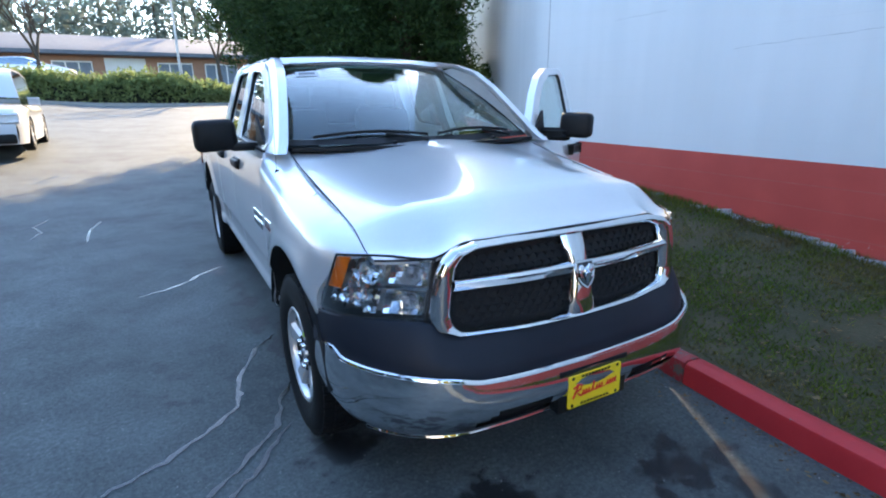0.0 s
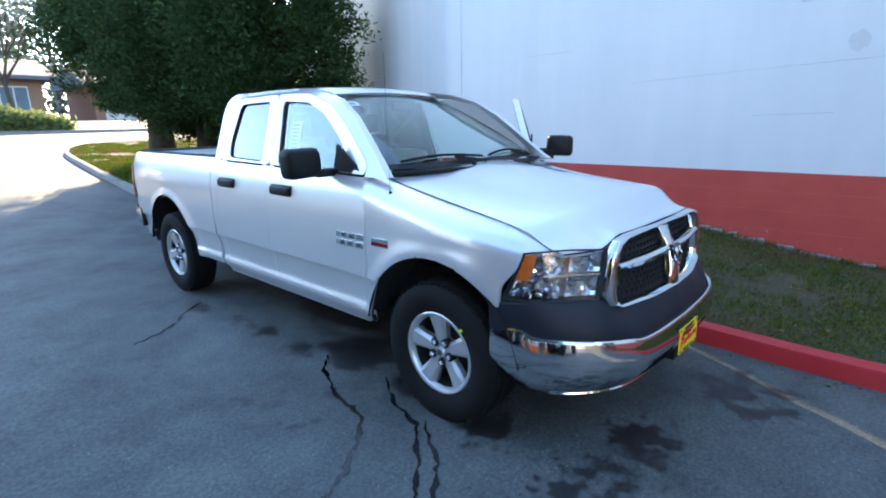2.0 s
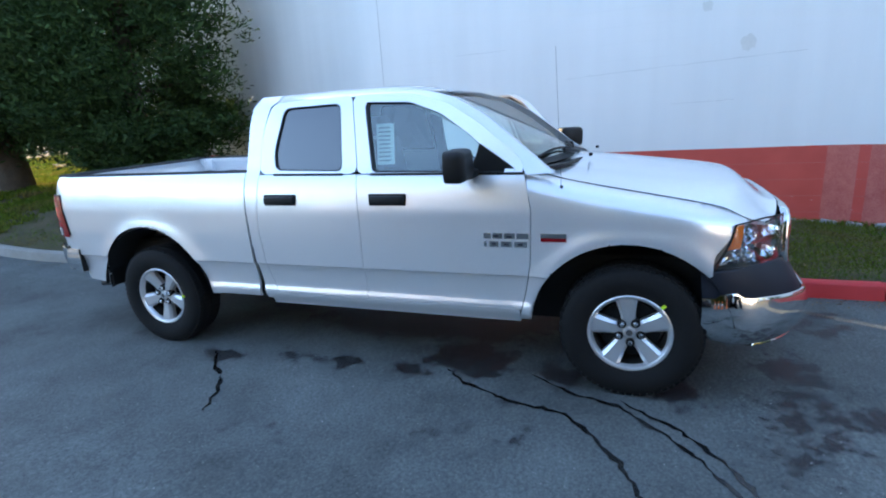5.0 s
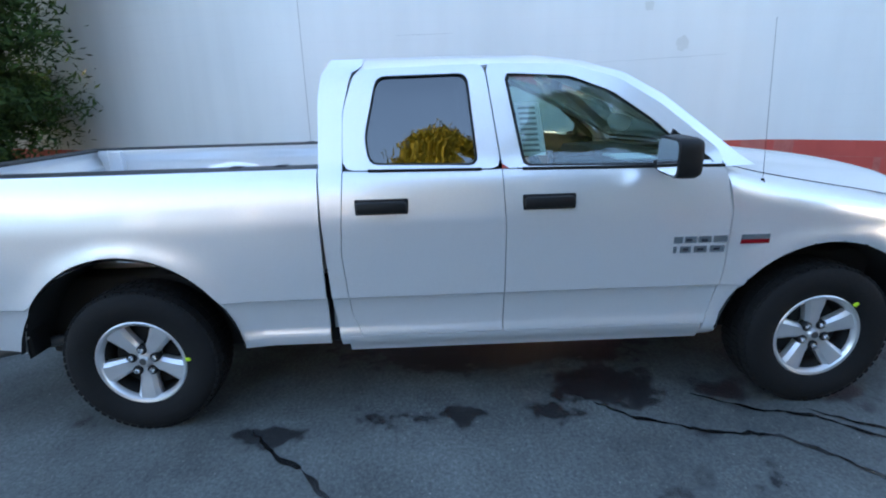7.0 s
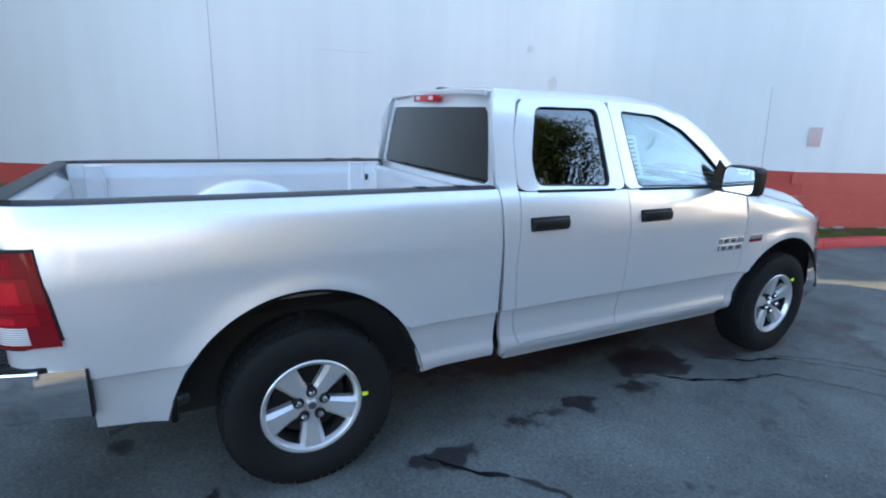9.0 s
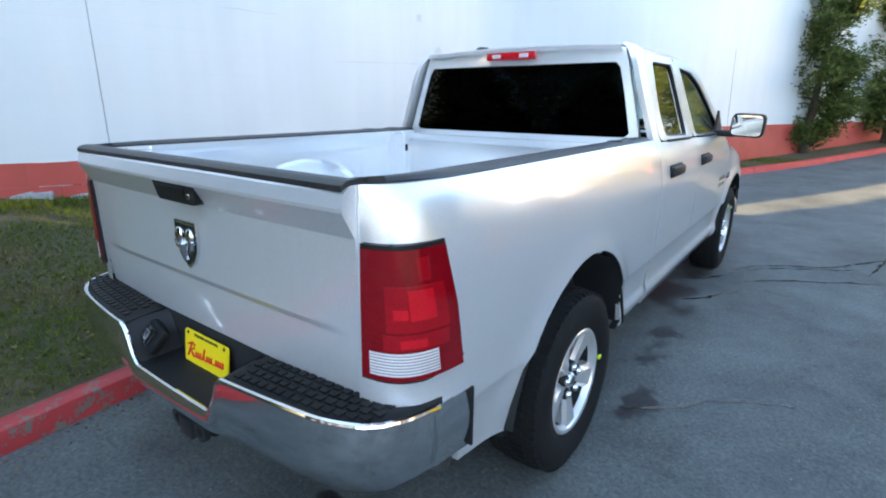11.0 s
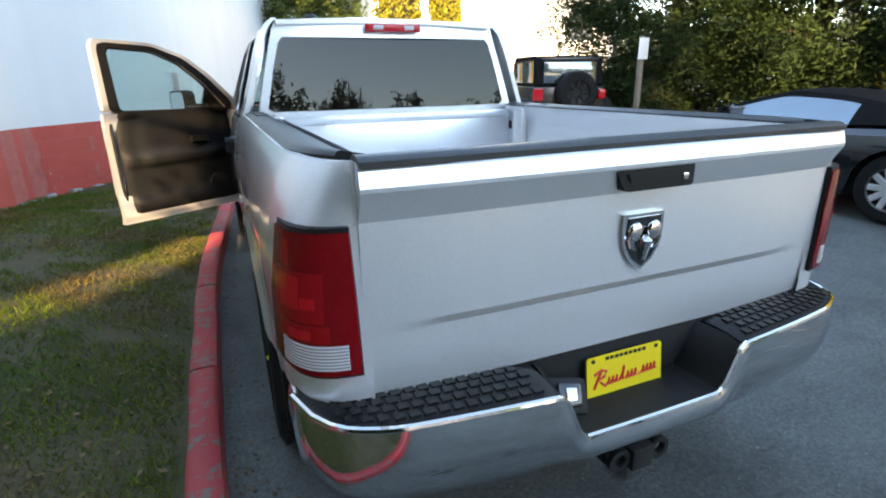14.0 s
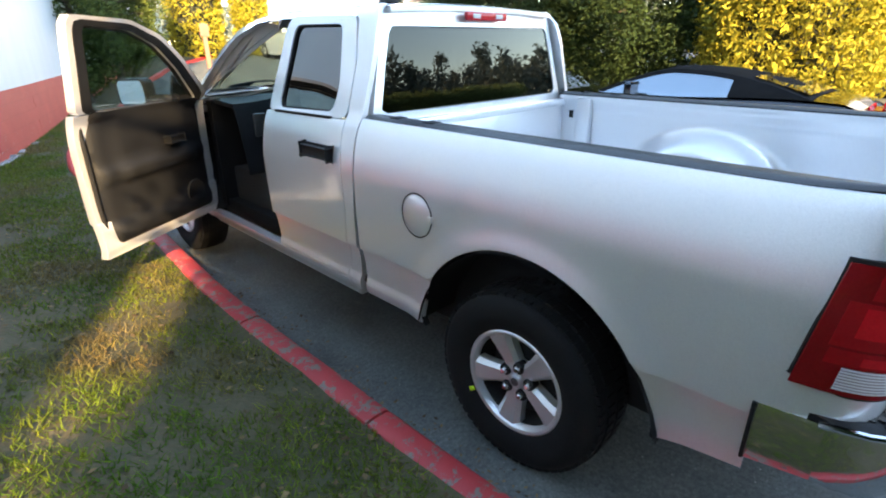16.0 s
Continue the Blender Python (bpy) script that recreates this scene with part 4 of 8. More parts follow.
        rows = [(0.00, 0.045, 0.05), (0.055, 0.06, 0.05), (0.125, 0.065, 0.05), (0.20, 0.07, 0.05)]
        bars(bd, o, (0, sgn, 0), (0, 0, 1), rows, 0.034, 0.004)
        bars(bd, o, (0, sgn, 0), (0, 0, 1), [(0.0, 0.018, 0.0), (0.035, 0.055, 0.0), (0.105, 0.065, 0.0), (0.185, 0.075, 0.0)], 0.034, 0.004)
        part("badge", bd, CHROME, d, "chrome raised badge bars", tidy=False)
        mk = bmesh.new()
        bars(mk, o, (0, sgn, 0), (0, 0, 1), [(0.062, 0.03, 0.06), (0.14, 0.03, 0.056), (0.05, 0.025, 0.012), (0.122, 0.03, 0.01), (0.205, 0.03, 0.01)], 0.012, 0.0048)
        tagged(part("badge_inlay", mk, DARK_FASCIA, d, tidy=False), kind="stuff")
    return d


def mirror(side):
    """Side mirror: black shell on an arm, silvered glass facing back."""
    m = new("mirror")
    sh = bmesh.new()
    rings = []
    for t, sc in ((0.0, 0.72), (0.012, 0.9), (0.035, 1.0), (0.085, 1.0), (0.11, 0.985), (0.118, 0.96)):
        out = rounded([(-0.115, -0.082), (0.115, -0.092), (0.12, 0.085), (-0.105, 0.092)], 0.045, 5)
        rings.append([sh.verts.new((side * (1.125 + u * sc), 0.93 - t, 1.395 + v * sc)) for u, v in out])
    for a, b in zip(rings, rings[1:]):
        for i in range(len(a)):
            sh.faces.new([a[i], a[(i + 1) % len(a)], b[(i + 1) % len(a)], b[i]])
    sh.faces.new(rings[0])
    sh.faces.new(list(reversed(rings[-1])))
    part("mirror_shell", sh, BLACK_TRIM, m, "black plastic mirror shell")
    arm = bmesh.new()
    box(arm, side * 0.875, side * 1.06, 0.845, 0.925, 1.305, 1.355, 0.02)
    part("mirror_arm", arm, BLACK_TRIM, m)
    sail = bmesh.new()
    m4 = axes((side * 0.893, 0.0, 0.0), (0, 1, 0), (0, 0, 1))
    prism(sail, [(0.87, 1.325), (1.17, 1.318), (1.12, 1.36), (0.93, 1.50)], 0.016, m4)
    part("mirror_base", sail, BLACK_TRIM, m)
    gl = bmesh.new()
    out = rounded([(-0.10, -0.07), (0.10, -0.078), (0.103, 0.072), (-0.092, 0.078)], 0.035, 5)
    prism(gl, out, 0.003, axes((side * 1.125, 0.811, 1.395), (side, 0, 0), (0, 0, 1)))
    part("mirror_glass", gl, MIRROR_GLASS, m, "silvered mirror glass")
    return m


MIRROR_GLASS = surface("mirror_silver", grey(0.85), grey(0.88), 2, 0.02, metal=1.0)

# flanks
for side in (1, -1):
    body_panel("fender", truck, side, lambda z: FRONT_GAP(z) + G, curve([(0.42, 2.19), (0.84, 2.19), (0.87, 2.20), (1.0, 2.30), (1.03, 2.40), (1.10, 2.42)]), 0.42, 1.34, xf=fender_x, bot=ARCH_F, top=SEAM, nu=60, nv=44, thick=0.02, extra=(0.700, 0.708, 0.712, 0.716, 0.725))
    rd = door(side, False)
    rd.parent = truck
    fd = door(side, True)
    fd.parent = truck
    mr = mirror(side)
    mr.parent = fd
    if side < 0:
        # swing the driver door open about its front edge
        hinge = Vector((-0.90, 1.17, 0))
        fd.matrix_local = Matrix.Translation(hinge) @ Matrix.Rotation(radians(-58), 4, "Z") @ Matrix.Translation(-hinge)
    body_panel("cab_corner", truck, side, lambda z: CAB_BACK(z), lambda z: CAB_SEAM(z) - G, 0.445, 1.87, nu=8, nv=44, thick=0.03, extra=(0.505, 0.53, 0.55, 0.700, 0.708, 0.712, 0.716, 0.725))
    body_panel("rocker_panel", truck, side, -0.70, lambda z: 1.15, 0.40, 0.492, nu=24, nv=10, thick=0.06)
    # roof rail over the doors and windscreen pillar
    rail_o = [(-0.745, 1.85), (-0.60, 1.868), (-0.1, 1.872), (0.30, 1.862), (0.52, 1.83), (0.74, 1.765), (0.93, 1.655), (1.14, 1.485), (1.30, 1.352), (1.36, 1.31)]
    rail_i = [(-0.60, 1.82), (-0.56, 1.815), (0.03, 1.826), (0.30, 1.820), (0.44, 1.808), (0.69, 1.732), (0.89, 1.607), (1.085, 1.444), (1.18, 1.355), (1.20, 1.315)]
    bm = bmesh.new()
    strip(bm, [(side * (side_x(y, z) - 0.035), y, z + 0.006) for y, z in rail_o], [(side * (side_x(y, z) - 0.004), y, z) for y, z in rail_i])
    thicken(bm, 0.05, Vector((-side, 0, 0)))
    part("roof_rail", bm, SILVER, truck)
    # pillar between the doors, dark behind the glass edges
    part("door_pillar", sheet(span(0.5, 1.80, 14), span(0.01, 0.11, 4), lambda z, y, side=side: (side * (SIDE(z) - 0.07), y, z), 0.03, Vector((-side, 0, 0))), INTERIOR, truck)
    # bed side, wrapping round the rear corner
    path = [(-0.797, 0.0), (-1.2, 0.0), (-1.8, 0.0), (-2.4, 0.002), (-2.62, 0.008), (-2.74, 0.024), (-2.80, 0.045), (-2.845, 0.082), (-2.865, 0.125), (-2.872, 0.183)]
    ln = [0.0]
    for (a, c), (b, d) in zip(path, path[1:]):
        ln.append(ln[-1] + math.hypot(b - a, d - c))
    py, pin = curve([(l, p[0]) for l, p in zip(ln, path)]), smooth_curve([(l, p[1]) for l, p in zip(ln, path)])
    BED_TOP = 1.362

    def bed_pos(s, z, side=side, py=py, pin=pin):
        y = py(s)
        lo = max(ARCH_R(y), 0.455 + 0.10 * max(0.0, -2.25 - y) if y > -2.6135 else 0.765)
        z = max(z, lo)
        x = side_x(y, z) - pin(s)
        x = max(x, 0.792) if s > ln[-2] - 0.02 else max(x, 0.80)
        return (side * min(x, 0.99), y, z)
    edge_s = -2.6135 + 0.797
    us = sorted(set(span(0, ln[-4], 56)) | set(span(ln[-6], ln[-1], 16)) | {-edge_s - 0.0006, -edge_s + 0.0016})
    part("bed_side", sheet(us, sorted(set(span(0.455, BED_TOP, 40)) | {0.505, 0.53, 0.55, 0.700, 0.708, 0.712, 0.716, 0.725}), bed_pos, 0.02, Vector((-side, 0, 0))), SILVER, truck, angle=32)
    # rail cap
    cap = sheet(span(-0.80, -2.865, 26), span(0, 1, 7), lambda y, v, side=side: (side * (lerp(0.775, side_x(y, 1.36) - 0.012 - (0.10 * max(0, (-y - 2.55) / 0.26) ** 2), v)), y, 1.364 + 0.012 * math.sin(math.pi * v) ** 0.5), 0.016, Vector((0, 0, -1)))
    part("rail_cap", cap, CAP_PLASTIC, truck, "black plastic bed rail cap")
    for y in (-0.98, -1.20):
        part("pocket_cover", boxed(min(side * 0.80, side * 0.86), max(side * 0.80, side * 0.86), y - 0.03, y + 0.03, 1.366, 1.3785, 0.003), BLACK_TRIM, truck)
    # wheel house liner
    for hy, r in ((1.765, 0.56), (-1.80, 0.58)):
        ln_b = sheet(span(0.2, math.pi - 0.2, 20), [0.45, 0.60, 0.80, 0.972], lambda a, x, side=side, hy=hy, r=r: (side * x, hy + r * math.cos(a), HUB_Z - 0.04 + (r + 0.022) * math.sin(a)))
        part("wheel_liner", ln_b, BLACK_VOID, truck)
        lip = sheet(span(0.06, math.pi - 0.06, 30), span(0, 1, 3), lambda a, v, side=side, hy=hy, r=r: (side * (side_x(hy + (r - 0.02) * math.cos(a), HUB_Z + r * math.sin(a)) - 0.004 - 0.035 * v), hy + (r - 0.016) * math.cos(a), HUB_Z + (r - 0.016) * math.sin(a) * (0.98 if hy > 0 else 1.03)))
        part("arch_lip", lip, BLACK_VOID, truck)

part("mud_flap", boxed(0.80, 0.925, -2.36, -2.335, 0.44, 0.68, 0.01), BLACK_TRIM, truck)
part("mud_flap", boxed(-0.925, -0.80, -2.36, -2.335, 0.44, 0.68, 0.01), BLACK_TRIM, truck)
# fuel flap on the driver's side
fl = bmesh.new()
lathe(fl, [(0.0, 0.0), (0.082, 0.0), (0.088, -0.004), (0.091, -0.004), (0.091, -0.01)], 40)
for v in fl.verts:
    v.co = Vector((-side_x(-1.245, 1.0) - 0.003 - v.co.x, -1.245 + v.co.y, 1.0 + v.co.z * 1.05))
part("fuel_flap", fl, SILVER, truck)
rg = bmesh.new()
lathe(rg, [(0.091, 0.0), (0.096, 0.0), (0.096, 0.01), (0.091, 0.01)], 40, closed=True)
for v in rg.verts:
    v.co = Vector((-side_x(-1.245, 1.0) - 0.0015 - v.co.x * 0.2, -1.245 + v.co.y, 1.0 + v.co.z * 1.05))
part("flap_gap", rg, BLACK_VOID, truck)
part("flap_catch", boxed(-side_x(-1.245, 1.0) - 0.012, -side_x(-1.245, 1.0), -1.345, -1.32, 0.985, 1.015, 0.004), SILVER, truck)

# hood
HOOD_FRONT = lambda x: 2.572 - 0.02 * x * x - 0.30 * x ** 4


def hood_pos(u, v):
    x = 0.80 * u
    y = lerp(1.20 + 0.19 * (1 - u * u), HOOD_FRONT(x), v)
    e = SEAM(min(max(y, 1.2), 2.6))
    mid = smooth_curve([(1.2, 1.375), (1.5, 1.345), (1.9, 1.298), (2.3, 1.238), (2.45, 1.190), (2.60, 1.105)])(y)
    a = abs(u)
    dome = 0.5 + 0.5 * math.cos(math.pi * min(1.0, a / 0.62)) if a < 0.62 else 0.0
    ridge = 0.030 - 0.024 * v ** 4
    z = lerp(mid - ridge, e + 0.003, a ** (2.4 + 4.0 * v ** 3)) + ridge * (dome ** 0.7 if dome > 0 else 0.0)
    k = min(1.0, max(0.0, (0.8 * a - 0.47) / 0.15))
    brow = 1.086 - 0.006 * a - 0.052 * k * k * (3 - 2 * k)
    w = min(1.0, max(0.0, (v - 0.83) / 0.17))
    return (x, y, lerp(z, brow, w * w * (3 - 2 * w)))


part("hood", sheet(span(-1, 1, 61), span(0, 1, 36), hood_pos, 0.02, Vector((0, 0, -1))), SILVER, truck, angle=50)
for sg in (1, -1):
    hg = bmesh.new()
    tube(hg, [Vector(hood_pos(sg * 1.0, v)) + Vector((sg * 0.002, 0, 0.0005)) for v in span(0.0, 0.985, 40)], 0.0022, 6)
    part("hood_gap", hg, BLACK_VOID, truck)
hg = bmesh.new()
tube(hg, [Vector(hood_pos(u, 1.0)) + Vector((0, 0.004, -0.005)) for u in span(-1, 1, 50)], 0.004, 6)
part("hood_gap", hg, BLACK_VOID, truck)
# cowl and windscreen


def screen_pos(u, v, off=0.0):
    xb, xt = 0.815, 0.635
    x = lerp(xb, xt, v) * u
    y = lerp(1.40 - 0.19 * u * u, 0.43 - 0.10 * u * u, v)
    z = lerp(1.345, 1.825 - 0.022 * u * u, v) + 0.028 * math.sin(math.pi * v)
    return (x, y + off, z + off * 0.6)


ws = part("windscreen", sheet(span(-1, 1, 25), span(0, 1, 17), screen_pos, 0.004, Vector((0, -1, 0))), GLASS_SCREEN, truck, "clear curved windscreen")
ws.visible_shadow = False
for a, b in (((-1.0, -0.972), (0, 1)), ((0.972, 1.0), (0, 1)), ((-1, 1), (0.988, 1.0)), ((-1, 1), (0.0, 0.05))):
    part("screen_seal", sheet(span(a[0], a[1], 3 if a[1] - a[0] < 1 else 21), span(b[0], b[1], 17 if b[1] - b[0] == 1 else 3), lambda u, v: screen_pos(u, v, 0.003)), BLACK_TRIM, truck)
part("cowl", sheet(span(-1, 1, 25), span(0, 1, 4), lambda u, v: (0.80 * u, lerp(1.215 + 0.185 * (1 - u * u), 1.30 + 0.17 * (1 - u * u), v), 1.335 + 0.004 * v), 0.02, Vector((0, 0, -1))), BLACK_TRIM, truck)
for x0, x1 in ((-0.62, -0.05), (0.02, 0.66)):
    wp = bmesh.new()
    pts = [screen_pos(u, 0.06 + 0.04 * math.sin(math.pi * t), 0.016) for t, u in zip(span(0, 1, 10), span(x0 / 0.8, x1 / 0.8, 10))]
    tube(wp, pts, 0.009, 6)
    tube(wp, [screen_pos((x0 + 0.02) / 0.8, 0.01, 0.02), screen_pos(lerp(x0, x1, 0.4) / 0.8, 0.07, 0.024)], 0.011, 6)
    part("wiper", wp, BLACK_TRIM, truck)
for x in (-0.34, 0.3):
    part("washer_nozzle", boxed(x - 0.012, x + 0.012, 1.50, 1.525, 1.352, 1.372, 0.005), BLACK_TRIM, truck)


# roof
def roof_pos(u, v):
    y = lerp(0.43 - 0.10 * u * u, -0.772 + 0.012 * u * u, v)
    edge = 1.868 - 0.03 * max(0, (y - 0.15) / 0.3) ** 1.5 - 0.012 * max(0.0, (-0.55 - y) / 0.22) ** 2
    z = edge + 0.040 * (1 - abs(u) ** 2.4) * math.sin(math.pi * (0.06 + 0.88 * v)) ** 0.5
    if v < 0.08:
        z = min(z, lerp(1.825 - 0.022 * u * u, z, (v / 0.08) ** 0.7))
    x = u * (0.665 - 0.02 * max(0, (y - 0.2) / 0.25))
    return (x, y, z)


part("roof", sheet(span(-1, 1, 33), span(0, 1, 27), roof_pos, 0.025, Vector((0, 0, -1))), SILVER, truck, angle=45)
fin = bmesh.new()
lathe(fin, [(0.0, 0.03), (0.03, 0.026), (0.045, 0.01), (0.05, 0.0)], 20, axis="z")
for v in fin.verts:
    v.co = Vector((v.co.x - 0.42, v.co.y * 1.5 - 0.45, v.co.z + 1.895))
part("roof_antenna", fin, BLACK_TRIM, truck)

# cab back
RW = lambda z: -0.805 + 0.05 * max(0.0, (z - 1.36) / 0.42)


def back_ring(o, i, off, thick, n=80):
    bm = bmesh.new()
    a, b = resample(o, n), resample(i, n)
    va = [bm.verts.new((x, RW(z) - off + 0.03 * (x / 0.75) ** 2, z)) for x, z in a]
    vb = [bm.verts.new((x, RW(z) - off + 0.03 * (x / 0.75) ** 2, z)) for x, z in b]
    for k in range(n):
        bm.faces.new([va[k], va[(k + 1) % n], vb[(k + 1) % n], vb[k]])
    thicken(bm, thick, Vector((0, 1, 0)))
    return bm


BW_O = rounded([(-0.83, 1.30), (0.83, 1.30), (0.745, 1.62), (0.675, 1.86), (-0.675, 1.86), (-0.745, 1.62)], 0.02)
BW_I = rounded([(-0.762, 1.367), (0.762, 1.367), (0.705, 1.60), (0.655, 1.772), (-0.655, 1.772), (-0.705, 1.60)], 0.02)
part("cab_back_frame", back_ring(BW_O, BW_I, 0.0, 0.04), SILVER, truck)
pb = bmesh.new()
prism(pb, [(x, z) for x, z in BW_I], 0.004, Matrix.Identity(4))
for v in pb.verts:
    x, z, d = v.co
    v.co = Vector((x, RW(z) + 0.008 + d + 0.03 * (x / 0.75) ** 2, z))
rw = part("rear_window", pb, GLASS_REAR, truck, "dark tinted rear window")
rw.visible_shadow = False
part("cab_back", boxed(-0.83, 0.83, -0.79, -0.765, 0.5, 1.31), SILVER, truck)
# high brake lamp
bl = part("brake_lamp", boxed(-0.17, 0.17, -0.802, -0.775, 1.802, 1.846, 0.008), RED_PLASTIC, truck, "red high-mounted brake lamp")
for x in (-0.095, 0.095):
    part("cargo_lens", boxed(x - 0.03, x + 0.03, -0.806, -0.80, 1.812, 1.837, 0.003), WHITE_LENS, bl)

# bed inside
part("bed_floor", boxed(-0.575, 0.575, -2.83, -0.82, 0.80, 0.83), SILVER, truck)
for side in (1, -1):
    for y0, y1 in ((-1.22, -0.82), (-2.83, -2.40)):
        part("floor_edge", boxed(side * 0.575, side * 0.80, y0, y1, 0.80, 0.828), SILVER, truck)
part("bed_head", boxed(-0.80, 0.80, -0.835, -0.805, 0.82, 1.335, 0.008), SILVER, truck)
part("bed_head_lip", boxed(-0.78, 0.78, -0.86, -0.835, 1.29, 1.335, 0.008), SILVER, truck)
for side in (1, -1):
    def inner(y, z, side=side):
        hump = 0.0
        r = math.hypot((y + 1.80) / 0.52, (z - 0.72) / 0.50)
        if r < 1.0:
            hump = 0.20 * min(1.0, (1 - r) * 5)
        if abs(y + 1.80) < 0.58:
            z = max(z, HUB_Z - 0.03 + 0.602 * math.sqrt(1 - ((y + 1.80) / 0.58) ** 2))
        top = 0.045 * max(0.0, (z - 1.27) / 0.09)
        return (side * (0.775 - hump + (0.0 if z < 1.27 else -min(top, 0.03))), y, z)
    part("bed_wall", sheet(span(-0.83, -2.84, 60), span(0.82, 1.36, 34), inner), SILVER, truck, angle=60)
    for y in (-1.02, -2.70):
        part("stake_post", boxed(side * 0.725, side * 0.775, y - 0.05, y + 0.05, 0.83, 1.345, 0.012), SILVER, truck)
    part("tie_hole", boxed(side * 0.728, side * 0.722, -0.95, -0.925, 1.22, 1.265, 0.003), BLACK_VOID, truck)
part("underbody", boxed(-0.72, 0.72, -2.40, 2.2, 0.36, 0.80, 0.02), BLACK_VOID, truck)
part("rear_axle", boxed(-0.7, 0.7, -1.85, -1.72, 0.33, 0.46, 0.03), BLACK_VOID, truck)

# tailgate
TG_Y = curve([(0.775, -2.868), (0.90, -2.877), (0.950, -2.877), (0.974, -2.890), (1.228, -2.890), (1.300, -2.930), (1.310, -2.931), (1.345, -2.921), (1.362, -2.900)])
TG_FLAT = curve([(0.775, -2.868), (0.90, -2.880), (1.228, -2.890), (1.300, -2.930), (1.310, -2.931), (1.345, -2.921), (1.362, -2.900)])


def gate_pos(x, z):
    a = min(1.0, max(0.0, (0.74 - abs(x)) / 0.16))
    return (x, lerp(TG_FLAT(z), TG_Y(z), a * a * (3 - 2 * a)) + 0.012 * (x / 0.786) ** 4, z)


tg = part("tailgate", sheet(span(-0.786, 0.786, 41), sorted(set(span(0.775, 0.945, 8)) | {0.950, 0.956, 0.962, 0.968, 0.974} | set(span(0.985, 1.228, 10)) | set(span(1.232, 1.300, 8)) | {1.310, 1.328, 1.345, 1.355, 1.362}), gate_pos, 0.05, Vector((0, 1, 0))), SILVER, truck, angle=18)
part("tailgate_cap", sheet(span(-0.784, 0.784, 21), span(0, 1, 6), lambda x, v: (x, lerp(-2.914, -2.835, v), 1.364 + 0.012 * math.sin(math.pi * v) ** 0.5), 0.014, Vector((0, 0, -1))), CAP_PLASTIC, tg)
hb = bmesh.new()
prism(hb, rounded([(-0.135, 1.30), (0.135, 1.30), (0.135, 1.238), (-0.098, 1.238)], 0.012), 0.03, axes((0, -2.898, 0), (1, 0, 0), (0, 0, 1)))
handle = part("tailgate_handle", hb, BLACK_TRIM, tg, "black tailgate handle with lock")
part("lock", boxed(0.092, 0.112, -2.934, -2.926, 1.255, 1.275, 0.004), CHROME, handle)
hp = bmesh.new()
prism(hp, rounded([(-0.10, 1.288), (0.075, 1.288), (0.075, 1.262), (-0.085, 1.262)], 0.008), 0.008, axes((0, -2.927, 0), (1, 0, 0), (0, 0, 1)))
part("grip", hp, BLACK_TRIM, handle)


def emblem(origin, u, v, size):
    """A chrome shield with a plain raised dark centre."""
    e = new("emblem")
    m = axes(origin, u, v)
    b1 = bmesh.new()
    shield = [(-0.5, 0.55), (0.5, 0.55), (0.52, 0.2), (0.46, -0.2), (0.28, -0.48), (0.0, -0.68), (-0.28, -0.48), (-0.46, -0.2), (-0.52, 0.2)]
    prism(b1, [(a * size, b * size) for a, b in shield], 0.010, m)
    part("shield", b1, CHROME, e)
    b2 = bmesh.new()
    prism(b2, [(a * size * 0.84, b * size * 0.86) for a, b in shield], 0.013, m)
    part("field", b2, GLOSS_BLACK, e)
    b3 = bmesh.new()
    for sx in (-1, 1):
        lobe = m @ Matrix.Translation((sx * size * 0.24, size * 0.17, 0.014)) @ Matrix.Diagonal((1.0, 1.15, 0.45, 1))
        bmesh.ops.create_uvsphere(b3, u_segments=14, v_segments=8, radius=size * 0.19, matrix=lobe)
        tube(b3, [m @ Vector((sx * size * 0.36, size * 0.06, 0.016)), m @ Vector((sx * size * 0.33, -size * 0.12, 0.016)), m @ Vector((sx * size * 0.20, -size * 0.20, 0.015))], [size * 0.08, size * 0.06, size * 0.03], 7)
    tube(b3, [m @ Vector((0, size * 0.26, 0.014)), m @ Vector((0, size * 0.0, 0.022)), m @ Vector((0, -size * 0.42, 0.014))], [size * 0.07, size * 0.13, size * 0.07], 8)
    part("relief", b3, CHROME, e)
    return e


GLOSS_BLACK = paint("gloss_black", (0.008, 0.008, 0.009), rough=0.15)
emblem((0.0, -2.894, 1.095), (1, 0, 0), (0, 0, 1), 0.135).parent = tg

